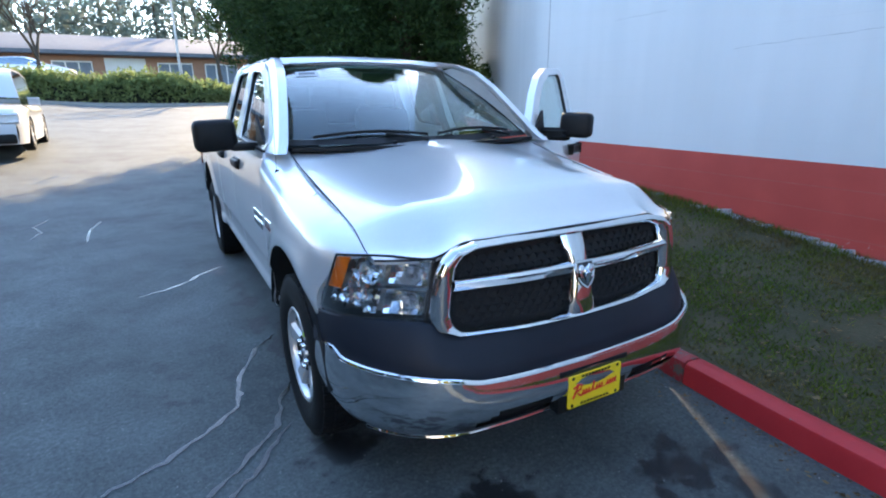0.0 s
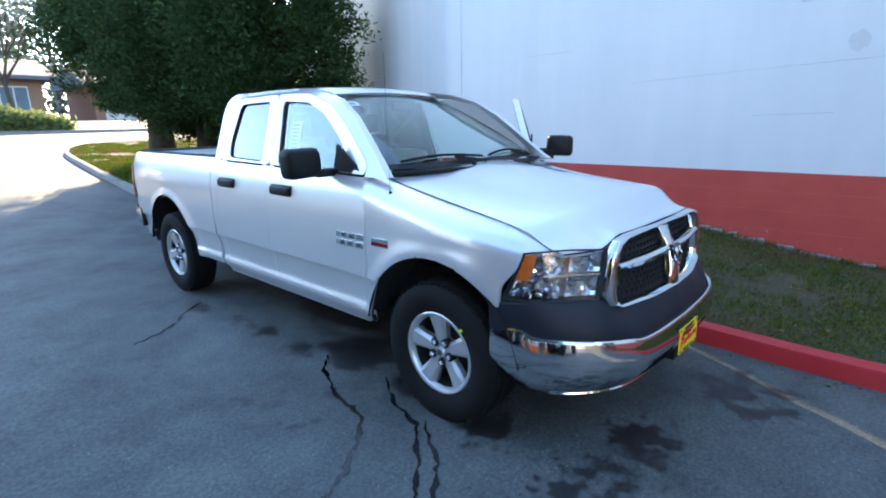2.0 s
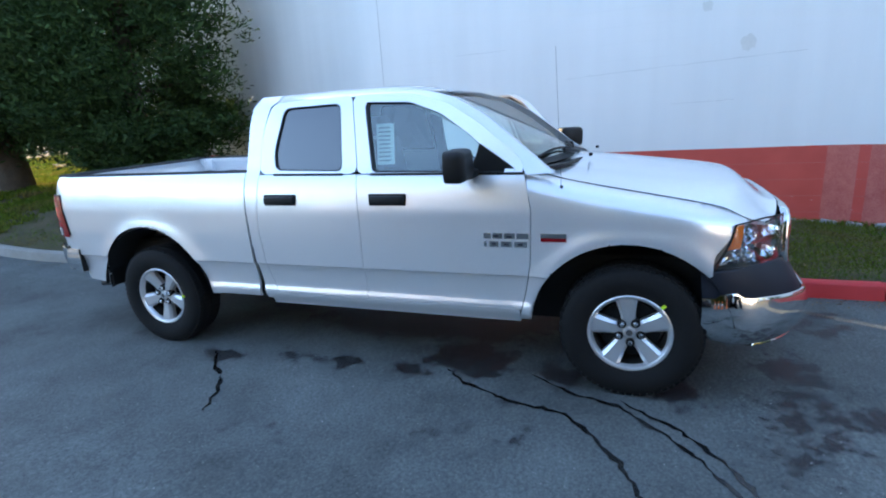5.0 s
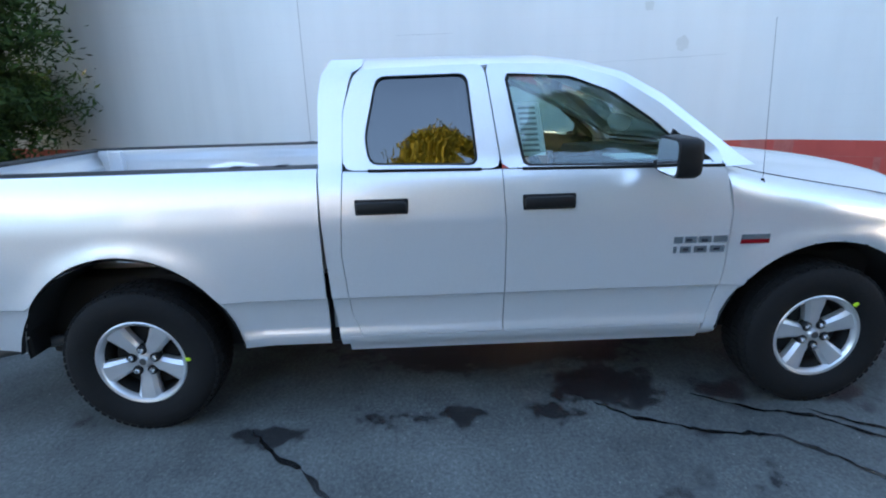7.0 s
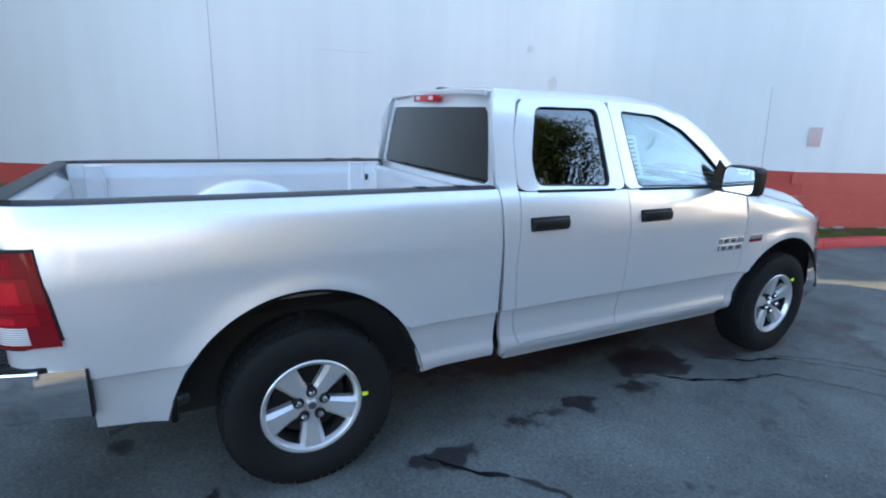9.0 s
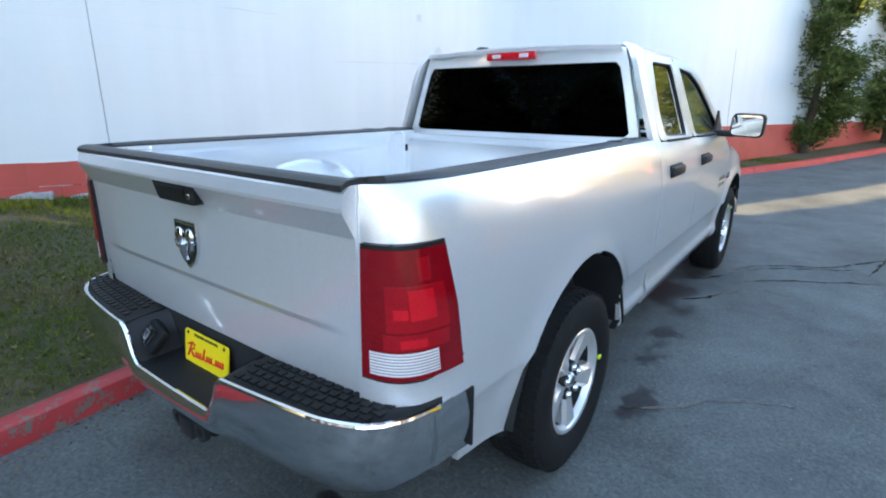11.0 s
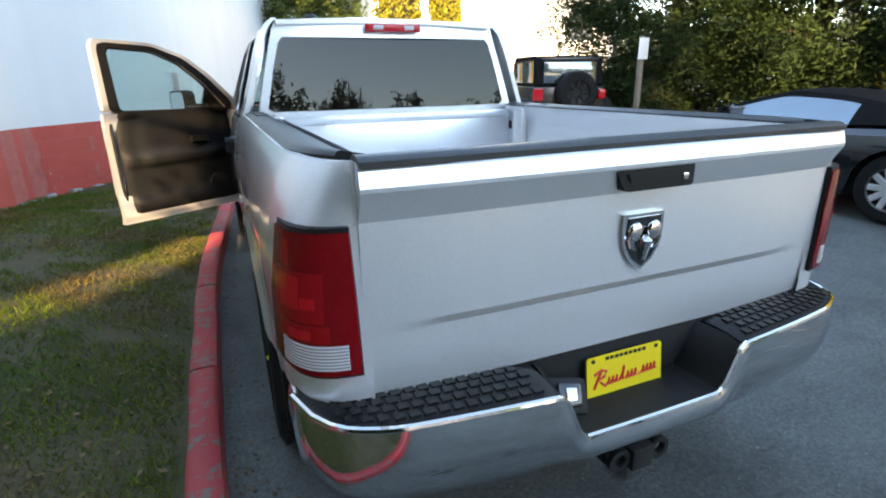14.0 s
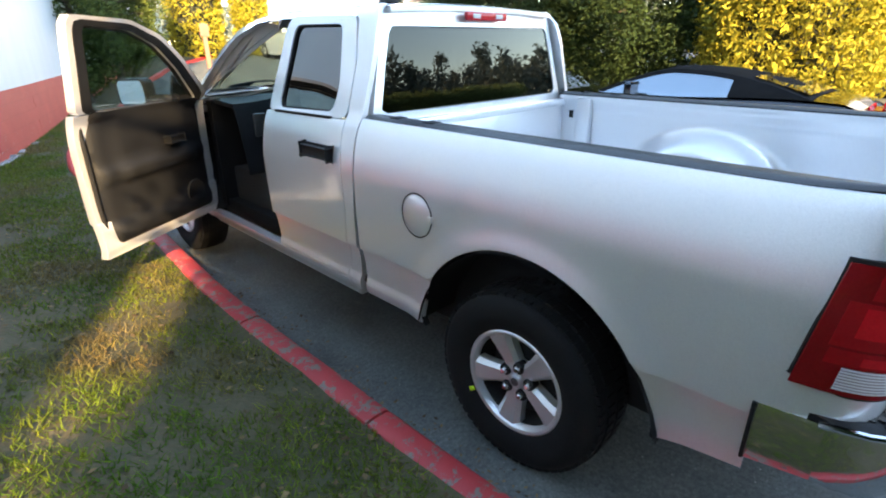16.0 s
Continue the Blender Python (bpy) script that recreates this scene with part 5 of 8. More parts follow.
# rear lamps on the corners
for side in (1, -1):
    lp = new("tail_lamp")
    lp.parent = truck
    path = [(0.962, -2.665), (0.952, -2.735), (0.934, -2.80), (0.898, -2.848), (0.85, -2.870), (0.797, -2.879)]
    ln = [0.0]
    for (a, c), (b, d) in zip(path, path[1:]):
        ln.append(ln[-1] + math.hypot(b - a, d - c))
    fx, fy = smooth_curve([(l, p[0]) for l, p in zip(ln, path)]), smooth_curve([(l, p[1]) for l, p in zip(ln, path)])

    def lamp_pos(s, v, z0=0.862, z1=1.225, off=0.0, side=side, fx=fx, fy=fy, end=ln[-1]):
        z = lerp(z0, z1, v)
        lean = 0.052 * (z - 0.862) / 0.36 * (1 - s / 0.27)
        cut = 0.03 * max(0, 1 - s / 0.12) * (1 if v < 0.02 else 0)
        x, y = fx(min(s + lean, end)), fy(min(s + lean, end))
        drop = 0.022 * max(0.0, (z - 1.05) / 0.17)
        d = Vector((x - 0.78, y + 2.70, 0)).normalized() * (0.006 + off)
        return (side * (x - drop * (1 - s / 0.27) + d.x), y + d.y, z + cut)
    L = ln[-1]
    part("lamp_body", sheet(span(0, L, 20), span(0, 1, 14), lamp_pos, 0.03, lambda co, side=side: Vector((0, 1, 0)) if abs(co.x) < 0.88 else Vector((-side * 0.8, 0.6, 0))), BLACK_TRIM, lp)
    part("red_lens", sheet(span(0.008, L - 0.005, 20), span(0.025, 0.972, 16), lambda s, v, f=lamp_pos: f(s, v, off=0.006), 0.004, lambda co, side=side: Vector((-side * 0.7, 0.7, 0))), RED_LENS, lp, "red tail lamp lens")
    def lens_patch(name, s0, s1, z0, z1, mat, off, label=""):
        return part(name, sheet(span(s0, s1, 10), span((z0 - 0.862) / 0.363, (z1 - 0.862) / 0.363, 5), lambda s, v, f=lamp_pos: f(s, v, off=off), 0.002, lambda co, side=side: Vector((-side * 0.7, 0.7, 0))), mat, lp, label)
    lens_patch("lens_step", 0.085, 0.125, 1.135, 1.195, RED_MID, 0.0072)
    lens_patch("lens_step", 0.045, 0.225, 1.005, 1.125, RED_MID, 0.0070)
    lens_patch("lens_step", 0.085, 0.160, 1.036, 1.114, RED_GLOW, 0.0078)
    lens_patch("lens_step", 0.165, 0.205, 1.040, 1.066, RED_GLOW, 0.0078)
    lens_patch("lens_step", 0.050, 0.235, 0.955, 0.998, RED_MID, 0.0072)
    lens_patch("lens_step", 0.120, 0.190, 0.962, 0.985, RED_GLOW, 0.0078)
    lens_patch("reverse_lens", 0.090, L - 0.030, 0.886, 0.950, WHITE_LENS, 0.0085, "clear ribbed reversing lens")

# rear bumper
RB = smooth_curve([(-0.955, 0.27), (-0.925, 0.17), (-0.86, 0.085), (-0.72, 0.035), (-0.35, 0.005), (0.0, 0.0), (0.35, 0.005), (0.72, 0.035), (0.86, 0.085), (0.925, 0.17), (0.955, 0.27)])
DIP = smooth_curve([(0.0, 0.605), (0.235, 0.605), (0.262, 0.622), (0.318, 0.735), (0.345, 0.752), (0.70, 0.765), (0.955, 0.77)])


def rb_pos(x, v):
    top = DIP(abs(x))
    low = 0.50 + 0.03 * (abs(x) / 0.95) ** 2 + 0.06 * (abs(x) / 0.955) ** 12
    z = lerp(low, top, v)
    bul = 0.012 * math.sin(math.pi * v)
    return (x, -3.035 + RB(x) - bul + (0.05 * (1 - v) ** 3), z)


xs_rb = sorted(set(span(-0.955, 0.955, 60)) | {s * q for s in (-1, 1) for q in (0.235, 0.245, 0.255, 0.27, 0.29, 0.31, 0.325, 0.335, 0.345, 0.36)})
rb = part("rear_bumper", sheet(xs_rb, span(0, 1, 14), rb_pos, 0.012, Vector((0, 1, 0))), CHROME, truck, "chrome rear step bumper", angle=60)
lip = bmesh.new()
tube(lip, [Vector(rb_pos(x, 1.0)) + Vector((0, 0.008, 0.0)) for x in xs_rb], 0.010, 8)
part("bumper_lip", lip, CHROME, rb)
for side in (1, -1):
    part("step_pad", sheet(span(0.33, 0.945, 22), span(0, 1, 5), lambda x, v, side=side: (side * x, lerp(-3.022 + RB(x), -2.80, v) if x < 0.9 else lerp(-3.022 + RB(x), -2.70, v), DIP(x) + 0.006 + 0.012 * math.sin(math.pi * v)), 0.03, Vector((0, 0, -1))), BLACK_TRIM, rb, "black ribbed step pad")
    stud = bmesh.new()
    for i in range(14):
        for j in range(4):
            x, v = 0.38 + 0.036 * i + (0.018 if j % 2 else 0), 0.14 + 0.16 * j
            y = lerp(-3.022 + RB(x), -2.80, v)
            z = DIP(x) + 0.006 + 0.012 * math.sin(math.pi * v)
            box(stud, side * (x - 0.013), side * (x + 0.013), y - 0.012, y + 0.012, z - 0.002, z + 0.005, 0.0)
    tagged(part("pad_studs", stud, BLACK_TRIM, rb, tidy=False), kind="stuff")
    part("bumper_cheek", sheet(span(-2.775, -2.615, 6), span(0, 1, 6), lambda y, v, side=side: (side * (0.951 + 0.012 * math.sin(math.pi * v)), y, lerp(0.588 - 0.15 * (y + 2.775), 0.768, v)), 0.02, Vector((-side, 0, 0))), CHROME, rb)
for side in (1, -1):
    part("bumper_end", boxed(min(side * 0.925, side * 0.968), max(side * 0.925, side * 0.968), -2.618, -2.606, 0.568, 0.766, 0.004), BLACK_TRIM, rb)
well = bmesh.new()
strip(well, [(x, rb_pos(x, 1.0)[1] + 0.01, DIP(abs(x))) for x in span(-0.34, 0.34, 24)], [(x * 0.92, -2.86, max(DIP(abs(x)) + 0.012, 0.62)) for x in span(-0.34, 0.34, 24)])
strip(well, [(x * 0.92, -2.86, max(DIP(abs(x)) + 0.012, 0.62)) for x in span(-0.34, 0.34, 24)], [(x * 0.92, -2.845, 0.765) for x in span(-0.34, 0.34, 24)])
part("bumper_well", well, BLACK_TRIM, rb)
part("step_back", boxed(-0.90, 0.90, -2.86, -2.82, 0.60, 0.775, 0.01), BLACK_VOID, rb)
sk = bmesh.new()
mk = Matrix.Translation((-0.262, -2.945, 0.690)) @ Matrix.Rotation(radians(-38), 4, "X") @ Matrix.Rotation(radians(14), 4, "Y")
box(sk, -0.062, 0.062, -0.02, 0.02, -0.05, 0.05, 0.012, mk)
part("socket_plate", sk, BLACK_TRIM, rb)
sk = bmesh.new()
box(sk, -0.036, 0.036, -0.035, -0.018, -0.032, 0.032, 0.008, mk)
sc = part("trailer_socket", sk, GLOSS_BLACK, rb)
sk = bmesh.new()
box(sk, -0.016, 0.016, -0.041, -0.034, -0.018, 0.018, 0.003, mk)
part("socket_flap", sk, CHROME, sc)


def plate(origin, u, v, w=0.285, h=0.142):
    p = new("number_plate")
    m = axes(origin, u, v)
    b1 = bmesh.new()
    prism(b1, rounded([(-w / 2, -h / 2), (w / 2, -h / 2), (w / 2, h / 2), (-w / 2, h / 2)], 0.012), 0.006, m)
    part("plate_frame", b1, YELLOW, p, "yellow dealer plate frame")
    b2 = bmesh.new()
    for k in range(2):
        y = h / 2 - 0.016 if k == 0 else -h / 2 + 0.006
        for q in span(-0.075, 0.065, 9):
            prism(b2, [(q, y), (q + 0.013, y), (q + 0.013, y + 0.010), (q, y + 0.010)], 0.0072, m)
    for sx in (-1, 1):
        for sy in (-1, 1):
            prism(b2, [(sx * w * 0.42 + 0.007 * math.cos(t), sy * h * 0.42 + 0.007 * math.sin(t)) for t in span(0, 5.6, 9)], 0.0075, m)
    tagged(part("frame_lettering", b2, BLACK_TRIM, p, tidy=False), kind="stuff")
    b3 = bmesh.new()
    # flowing red strokes in place of the script
    def stroke(points, r):
        tube(b3, [m @ Vector((x + 0.25 * y, y + 0.06 * x, 0.0068)) for x, y in points], r, 6)
    stroke([(-0.112, -0.022), (-0.104, 0.010), (-0.098, 0.030)], 0.0045)
    stroke([(-0.122, 0.022), (-0.098, 0.033), (-0.078, 0.026), (-0.082, 0.010), (-0.103, 0.004), (-0.086, -0.010), (-0.070, -0.022)], 0.0045)
    for x0, n, tall in ((-0.068, 3, 0), (-0.018, 1, 1), (0.004, 3, 0), (0.064, 4, 0)):
        pts = []
        for k in range(n * 8 + 1):
            t = k / 8
            pts.append((x0 + 0.0145 * t + 0.004 * math.sin(2 * math.pi * t), -0.010 - 0.010 * math.cos(2 * math.pi * t) + (0.022 * max(0.0, math.sin(math.pi * t)) if tall else 0.0)))
        stroke(pts, 0.0040)
    stroke([(0.055, -0.021), (0.058, -0.020)], 0.0034)
    part("plate_script", b3, RED_INK, p, "slanted red strokes", tidy=False)
    return p


pr = plate((0.0, -2.885, 0.668), (1, 0, 0), (0, 0.12, 1))
pr.parent = rb
hitch = bmesh.new()
box(hitch, -0.10, 0.10, -2.95, -2.80, 0.40, 0.47, 0.01)
part("hitch_bar", hitch, BLACK_VOID, truck)
for x in (-0.075, 0.075):
    rg = bmesh.new()
    lathe(rg, [(0.022, -0.01), (0.038, -0.01), (0.038, 0.01), (0.022, 0.01)], 18, axis="x", closed=True)
    for v in rg.verts:
        v.co = Vector((x + v.co.y, -2.975 + v.co.x, 0.435 + v.co.z))
    part("chain_loop", rg, BLACK_VOID, truck)
part("hitch_receiver", boxed(-0.04, 0.04, -3.0, -2.88, 0.395, 0.47, 0.006), BLACK_VOID, truck)
ex = bmesh.new()
tube(ex, [(0.70, -2.30, 0.44), (0.78, -2.45, 0.44), (0.83, -2.60, 0.43)], [0.032, 0.032, 0.034], 14)
part("exhaust_pipe", ex, ALLOY_DARK, truck)

# nose: plan lines of the front end, half; one for grille and lamps, one for the bumper
NOSE = [(0.0, 2.668), (0.25, 2.655), (0.45, 2.618), (0.58, 2.590), (0.67, 2.545), (0.75, 2.478), (0.84, 2.395), (0.905, 2.31), (0.938, 2.225), (0.95, 2.15)]
BUMP = [(0.0, 2.70), (0.30, 2.692), (0.52, 2.67), (0.64, 2.625), (0.74, 2.55), (0.83, 2.445), (0.89, 2.335), (0.925, 2.24), (0.94, 2.16)]


def plan_line(pts):
    ll = [0.0]
    for (a, c), (b, d) in zip(pts, pts[1:]):
        ll.append(ll[-1] + math.hypot(b - a, d - c))
    return smooth_curve([(l, p[0]) for l, p in zip(ll, pts)]), smooth_curve([(l, p[1]) for l, p in zip(ll, pts)]), ll[-1]


NOSE_L, BUMP_L = plan_line(NOSE), plan_line(BUMP)
S_END, B_END = NOSE_L[2], BUMP_L[2]


def on_plan(line, s, z, off):
    fx, fy, end = line
    a = min(abs(s), end)
    sg = 1 if s >= 0 else -1
    d = Vector((fx(min(a + 0.01, end)) - fx(max(a - 0.01, 0)), fy(min(a + 0.01, end)) - fy(max(a - 0.01, 0)))).normalized()
    return Vector((sg * (fx(a) - d.y * off), fy(a) + d.x * off, z))


def nose(s, z, off=0.0):
    """A place on the grille and lamp face, which leans back towards the top."""
    p = on_plan(NOSE_L, s, z, off)
    a = min(1.0, abs(s) / 0.62)
    p.y -= (0.80 * (1 - a ** 2) + 0.10) * max(0.0, z - 0.74) ** 2
    if abs(s) > 0.66:
        p.y -= 0.16 * (z - 0.80) * min(1.0, (abs(s) - 0.66) / 0.1) * (1 - min(1.0, max(0.0, abs(s) - 0.95) / 0.15))
    return p


def bump(s, z, off=0.0):
    return on_plan(BUMP_L, s, z, off)


def nose_panel(s0, s1, bot, top, off, ns=40, nz=14, thick=0.02, on=nose):
    bot = bot if callable(bot) else (lambda s, c=bot: c)
    top = top if callable(top) else (lambda s, c=top: c)
    return sheet(span(s0, s1, ns), span(0, 1, nz), lambda s, v: on(s, lerp(bot(s), top(s), v), off(s, v)), thick, Vector((0, -1, 0)))


# dark fascia between bumper and lamps
FA_LOW = smooth_curve([(0.0, 0.56), (0.30, 0.562), (0.50, 0.575), (0.60, 0.60), (0.95, 0.62), (1.1, 0.64), (B_END, 0.64)])
FA_TOP = smooth_curve([(0.0, 0.735), (0.50, 0.738), (0.58, 0.748), (0.64, 0.785), (0.70, 0.800), (0.95, 0.798), (1.06, 0.79), (S_END, 0.775)])


def fascia_pos(f, v):
    a = abs(f)
    low = bump(f * B_END, FA_LOW(a * B_END), 0.030)
    high = nose(f * S_END, FA_TOP(a * S_END), 0.008)
    p = low.lerp(high, v)
    belly = math.sin(math.pi * min(1.0, v * 0.95 + 0.05)) ** 0.8 * (1 - a ** 6)
    out = (bump(f * B_END, 0.6, 1.0) - bump(f * B_END, 0.6, 0.0))
    p += out * (0.016 * belly + 0.006 * max(0.0, math.sin(math.pi * v * 2)) * (1 - a))
    return p


part("front_fascia", sheet(span(-1, 1, 90), span(0, 1, 18), fascia_pos, 0.02, Vector((0, -1, 0))), DARK_FASCIA, truck, "charcoal plastic front fascia", angle=60)
FB_TOP = smooth_curve([(0.0, 0.575), (0.30, 0.578), (0.50, 0.585), (0.60, 0.605), (0.95, 0.622), (1.03, 0.625), (1.08, 0.655), (B_END, 0.66)])
FB_LOW = smooth_curve([(0.0, 0.372), (0.45, 0.365), (0.75, 0.35), (1.0, 0.345), (B_END, 0.40)])


def fb_off(s, v):
    return 0.060 + 0.020 * math.sin(math.pi * v) - 0.05 * (1 - v) ** 4 - 0.045 * (abs(s) / B_END) ** 8


def fb_pos(s, v, o=0.0):
    return bump(s, lerp(FB_LOW(abs(s)), FB_TOP(abs(s)), v), fb_off(s, v) + o)


ss_fb = sorted(set(round(q, 4) for q in span(-B_END, B_END, 80)) | {s * q for s in (-1, 1) for q in (0.215, 0.30, 0.40, 0.48, 0.53, 0.575)})
vs_fb = [0.0, 0.05, 0.10, 0.15, 0.20, 0.26, 0.33, 0.40, 0.45, 0.50, 0.58, 0.66, 0.74, 0.82, 0.90, 0.96, 1.0]
fbm = sheet(ss_fb, vs_fb, fb_pos)
cut = []
for f in fbm.faces:
    c = f.calc_center_median()
    a = abs(c.x)
    zz = c.z
    lo, hi = FB_LOW(a), FB_TOP(a)
    v = (zz - lo) / (hi - lo)
    if 0.215 < a < 0.545 and 0.20 < v < 0.50 and not (a > 0.45 and v > 0.40) and not (a > 0.50 and v > 0.33):
        cut.append(f)
bmesh.ops.delete(fbm, geom=cut, context="FACES")
thicken(fbm, 0.018, Vector((0, -1, 0)))
fb = part("front_bumper", fbm, CHROME, truck, "chrome front bumper", angle=60)
tb = bmesh.new()
tube(tb, [Vector(fb_pos(s, 1.0, -0.012)) + Vector((0, 0, 0.002)) for s in span(-B_END, B_END, 70)], 0.011, 8)
part("bumper_lip", tb, CHROME, fb)
tb = bmesh.new()
tube(tb, [Vector(fb_pos(s, 0.0, 0.0)) for s in span(-0.95, 0.95, 60)], 0.009, 8)
part("bumper_lip", tb, CHROME, fb)
for sg in (1, -1):
    part("air_slot", sheet(span(sg * 0.20, sg * 0.60, 10), span(0.12, 0.58, 4), lambda s, v: fb_pos(s, v, -0.035), 0.01, Vector((0, -1, 0))), BLACK_VOID, fb, "black lower air slot")
part("valance", nose_panel(-0.9, 0.9, 0.30, 0.40, lambda s, v: -0.06, 30, 4, on=bump), BLACK_TRIM, fb)
part("plate_backing", boxed(-0.185, 0.185, 2.715, 2.768, 0.372, 0.556, 0.006), BLACK_TRIM, fb)
pf = plate((0.0, 2.770, 0.458), (-1, 0, 0), (0, -0.02, 1))
pf.parent = fb

# grille: outline of the surround, outside and inside, half, from the top down
GO = [(0.0, 1.080), (0.30, 1.081), (0.47, 1.078), (0.555, 1.062), (0.604, 1.028), (0.630, 0.985), (0.648, 0.90), (0.660, 0.81), (0.635, 0.760), (0.560, 0.734), (0.30, 0.732), (0.0, 0.732)]
GI = [(0.0, 1.046), (0.30, 1.047), (0.45, 1.042), (0.515, 1.022), (0.540, 0.992), (0.548, 0.96), (0.560, 0.90), (0.570, 0.82), (0.558, 0.778), (0.530, 0.757), (0.30, 0.754), (0.0, 0.754)]
grille = new("grille")
grille.parent = truck
GRT = smooth_curve([(0.0, 1.07), (0.45, 1.065), (0.53, 1.03), (0.575, 0.98), (0.61, 0.95)])
part("grille_mesh", nose_panel(-0.60, 0.60, 0.742, lambda s: GRT(abs(s)), lambda s, v: -0.035, 30, 6), BLACK_VOID, grille, "black honeycomb grille mesh")
comb = bmesh.new()
for row in range(10):
    for col in range(-13, 14):
        s = col * 0.042 + (0.021 if row % 2 else 0)
        z = 0.78 + row * 0.029
        if abs(s) > 0.54 or z > GRT(abs(s)) - 0.035:
            continue
        c = nose(s, z, -0.031)
        ring = [c + Vector((0.0225 * math.cos(t), 0, 0.017 * math.sin(t))) for t in span(0, 2 * math.pi, 7)]
        ring2 = [c + Vector((0.017 * math.cos(t), -0.010, 0.012 * math.sin(t))) for t in span(0, 2 * math.pi, 7)]
        strip(comb, ring, ring2)
tagged(part("honeycomb", comb, BLACK_VOID, grille, tidy=False), kind="stuff")


def ring_on_nose():
    """The chrome surround with a rounded bevel, both halves."""
    fo, fi = [], []
    for k in span(0, len(GO) - 1, 60):
        i = min(int(k), len(GO) - 2)
        q = k - i
        fo.append(Vector(GO[i]).lerp(Vector(GO[i + 1]), q))
        fi.append(Vector(GI[i]).lerp(Vector(GI[i + 1]), q))
    fo += [Vector((-p.x, p.y)) for p in reversed(fo[1:-1])]
    fi += [Vector((-p.x, p.y)) for p in reversed(fi[1:-1])]
    fo.append(fo[0]), fi.append(fi[0])
    bm = bmesh.new()
    rows = []
    for f, o in ((0.0, -0.02), (0.0, 0.010), (0.18, 0.024), (0.42, 0.030), (0.72, 0.020), (1.0, -0.004), (1.0, -0.03)):
        rows.append([nose(a.lerp(b, f).x, a.lerp(b, f).y, o) for a, b in zip(fo, fi)])
    for a, b in zip(rows, rows[1:]):
        strip(bm, a, b)
    return bm


part("grille_surround", ring_on_nose(), CHROME, grille, "chrome grille surround", angle=60)
for sg in (1, -1):
    hb = bmesh.new()
    qs = span(0.03, 0.560, 18)
    top = lambda s: 0.950 + 0.004 * s
    rows = [[nose(sg * s, top(s), -0.02) for s in qs], [nose(sg * s, top(s), 0.012) for s in qs], [nose(sg * s, top(s) - 0.012, 0.022) for s in qs],
            [nose(sg * s, top(s) - 0.045, -0.004) for s in qs], [nose(sg * s, top(s) - 0.045, -0.02) for s in qs]]
    for a, b in zip(rows, rows[1:]):
        strip(hb, a, b)
    part("cross_bar", hb, CHROME, grille, "chrome cross bar", angle=50)
vb = bmesh.new()
wv = lambda z: 0.044 + 0.028 * max(0.0, (0.90 - z) / 0.16) + 0.016 * max(0.0, (z - 0.93) / 0.13)
zs = span(0.742, 1.056, 16)
cols = [[nose(q * wv(z), z, o) for z in zs] for q, o in ((-1, -0.03), (-1, 0.006), (-0.72, 0.020), (0, 0.024), (0.72, 0.020), (1, 0.006), (1, -0.03))]
for a, b in zip(cols, cols[1:]):
    strip(vb, a, b)
part("upright_bar", vb, CHROME, grille, "chrome upright bar", angle=50)
emblem(nose(0, 0.91, 0.030), (-1, 0, 0), (0, -0.30, 1), 0.092).parent = grille

# headlamps: clear cover over a dark bowl with bright facets, two square chambers and an amber corner
HL_TOP = smooth_curve([(0.62, 1.034), (0.80, 1.034), (0.95, 1.026), (1.10, 1.016)])
HL_LOW = smooth_curve([(0.62, 0.800), (0.80, 0.802), (1.02, 0.800), (1.18, 0.795)])
REFLECTOR = surface("lamp_reflector", grey(0.62), grey(0.9), 30, 0.16, metal=0.6, bump=0.9, fine=70)
FACET = surface("lamp_facet", grey(0.80), grey(0.92), 30, 0.10, metal=1.0)
BOWL = surface("lamp_bowl", grey(0.50), grey(0.78), 18, 0.25, metal=0.7, bump=0.4, fine=60)
IN_LO = lambda v: 0.672 - 0.040 * v
IN_HI = lambda v: 1.14 - 0.135 * v
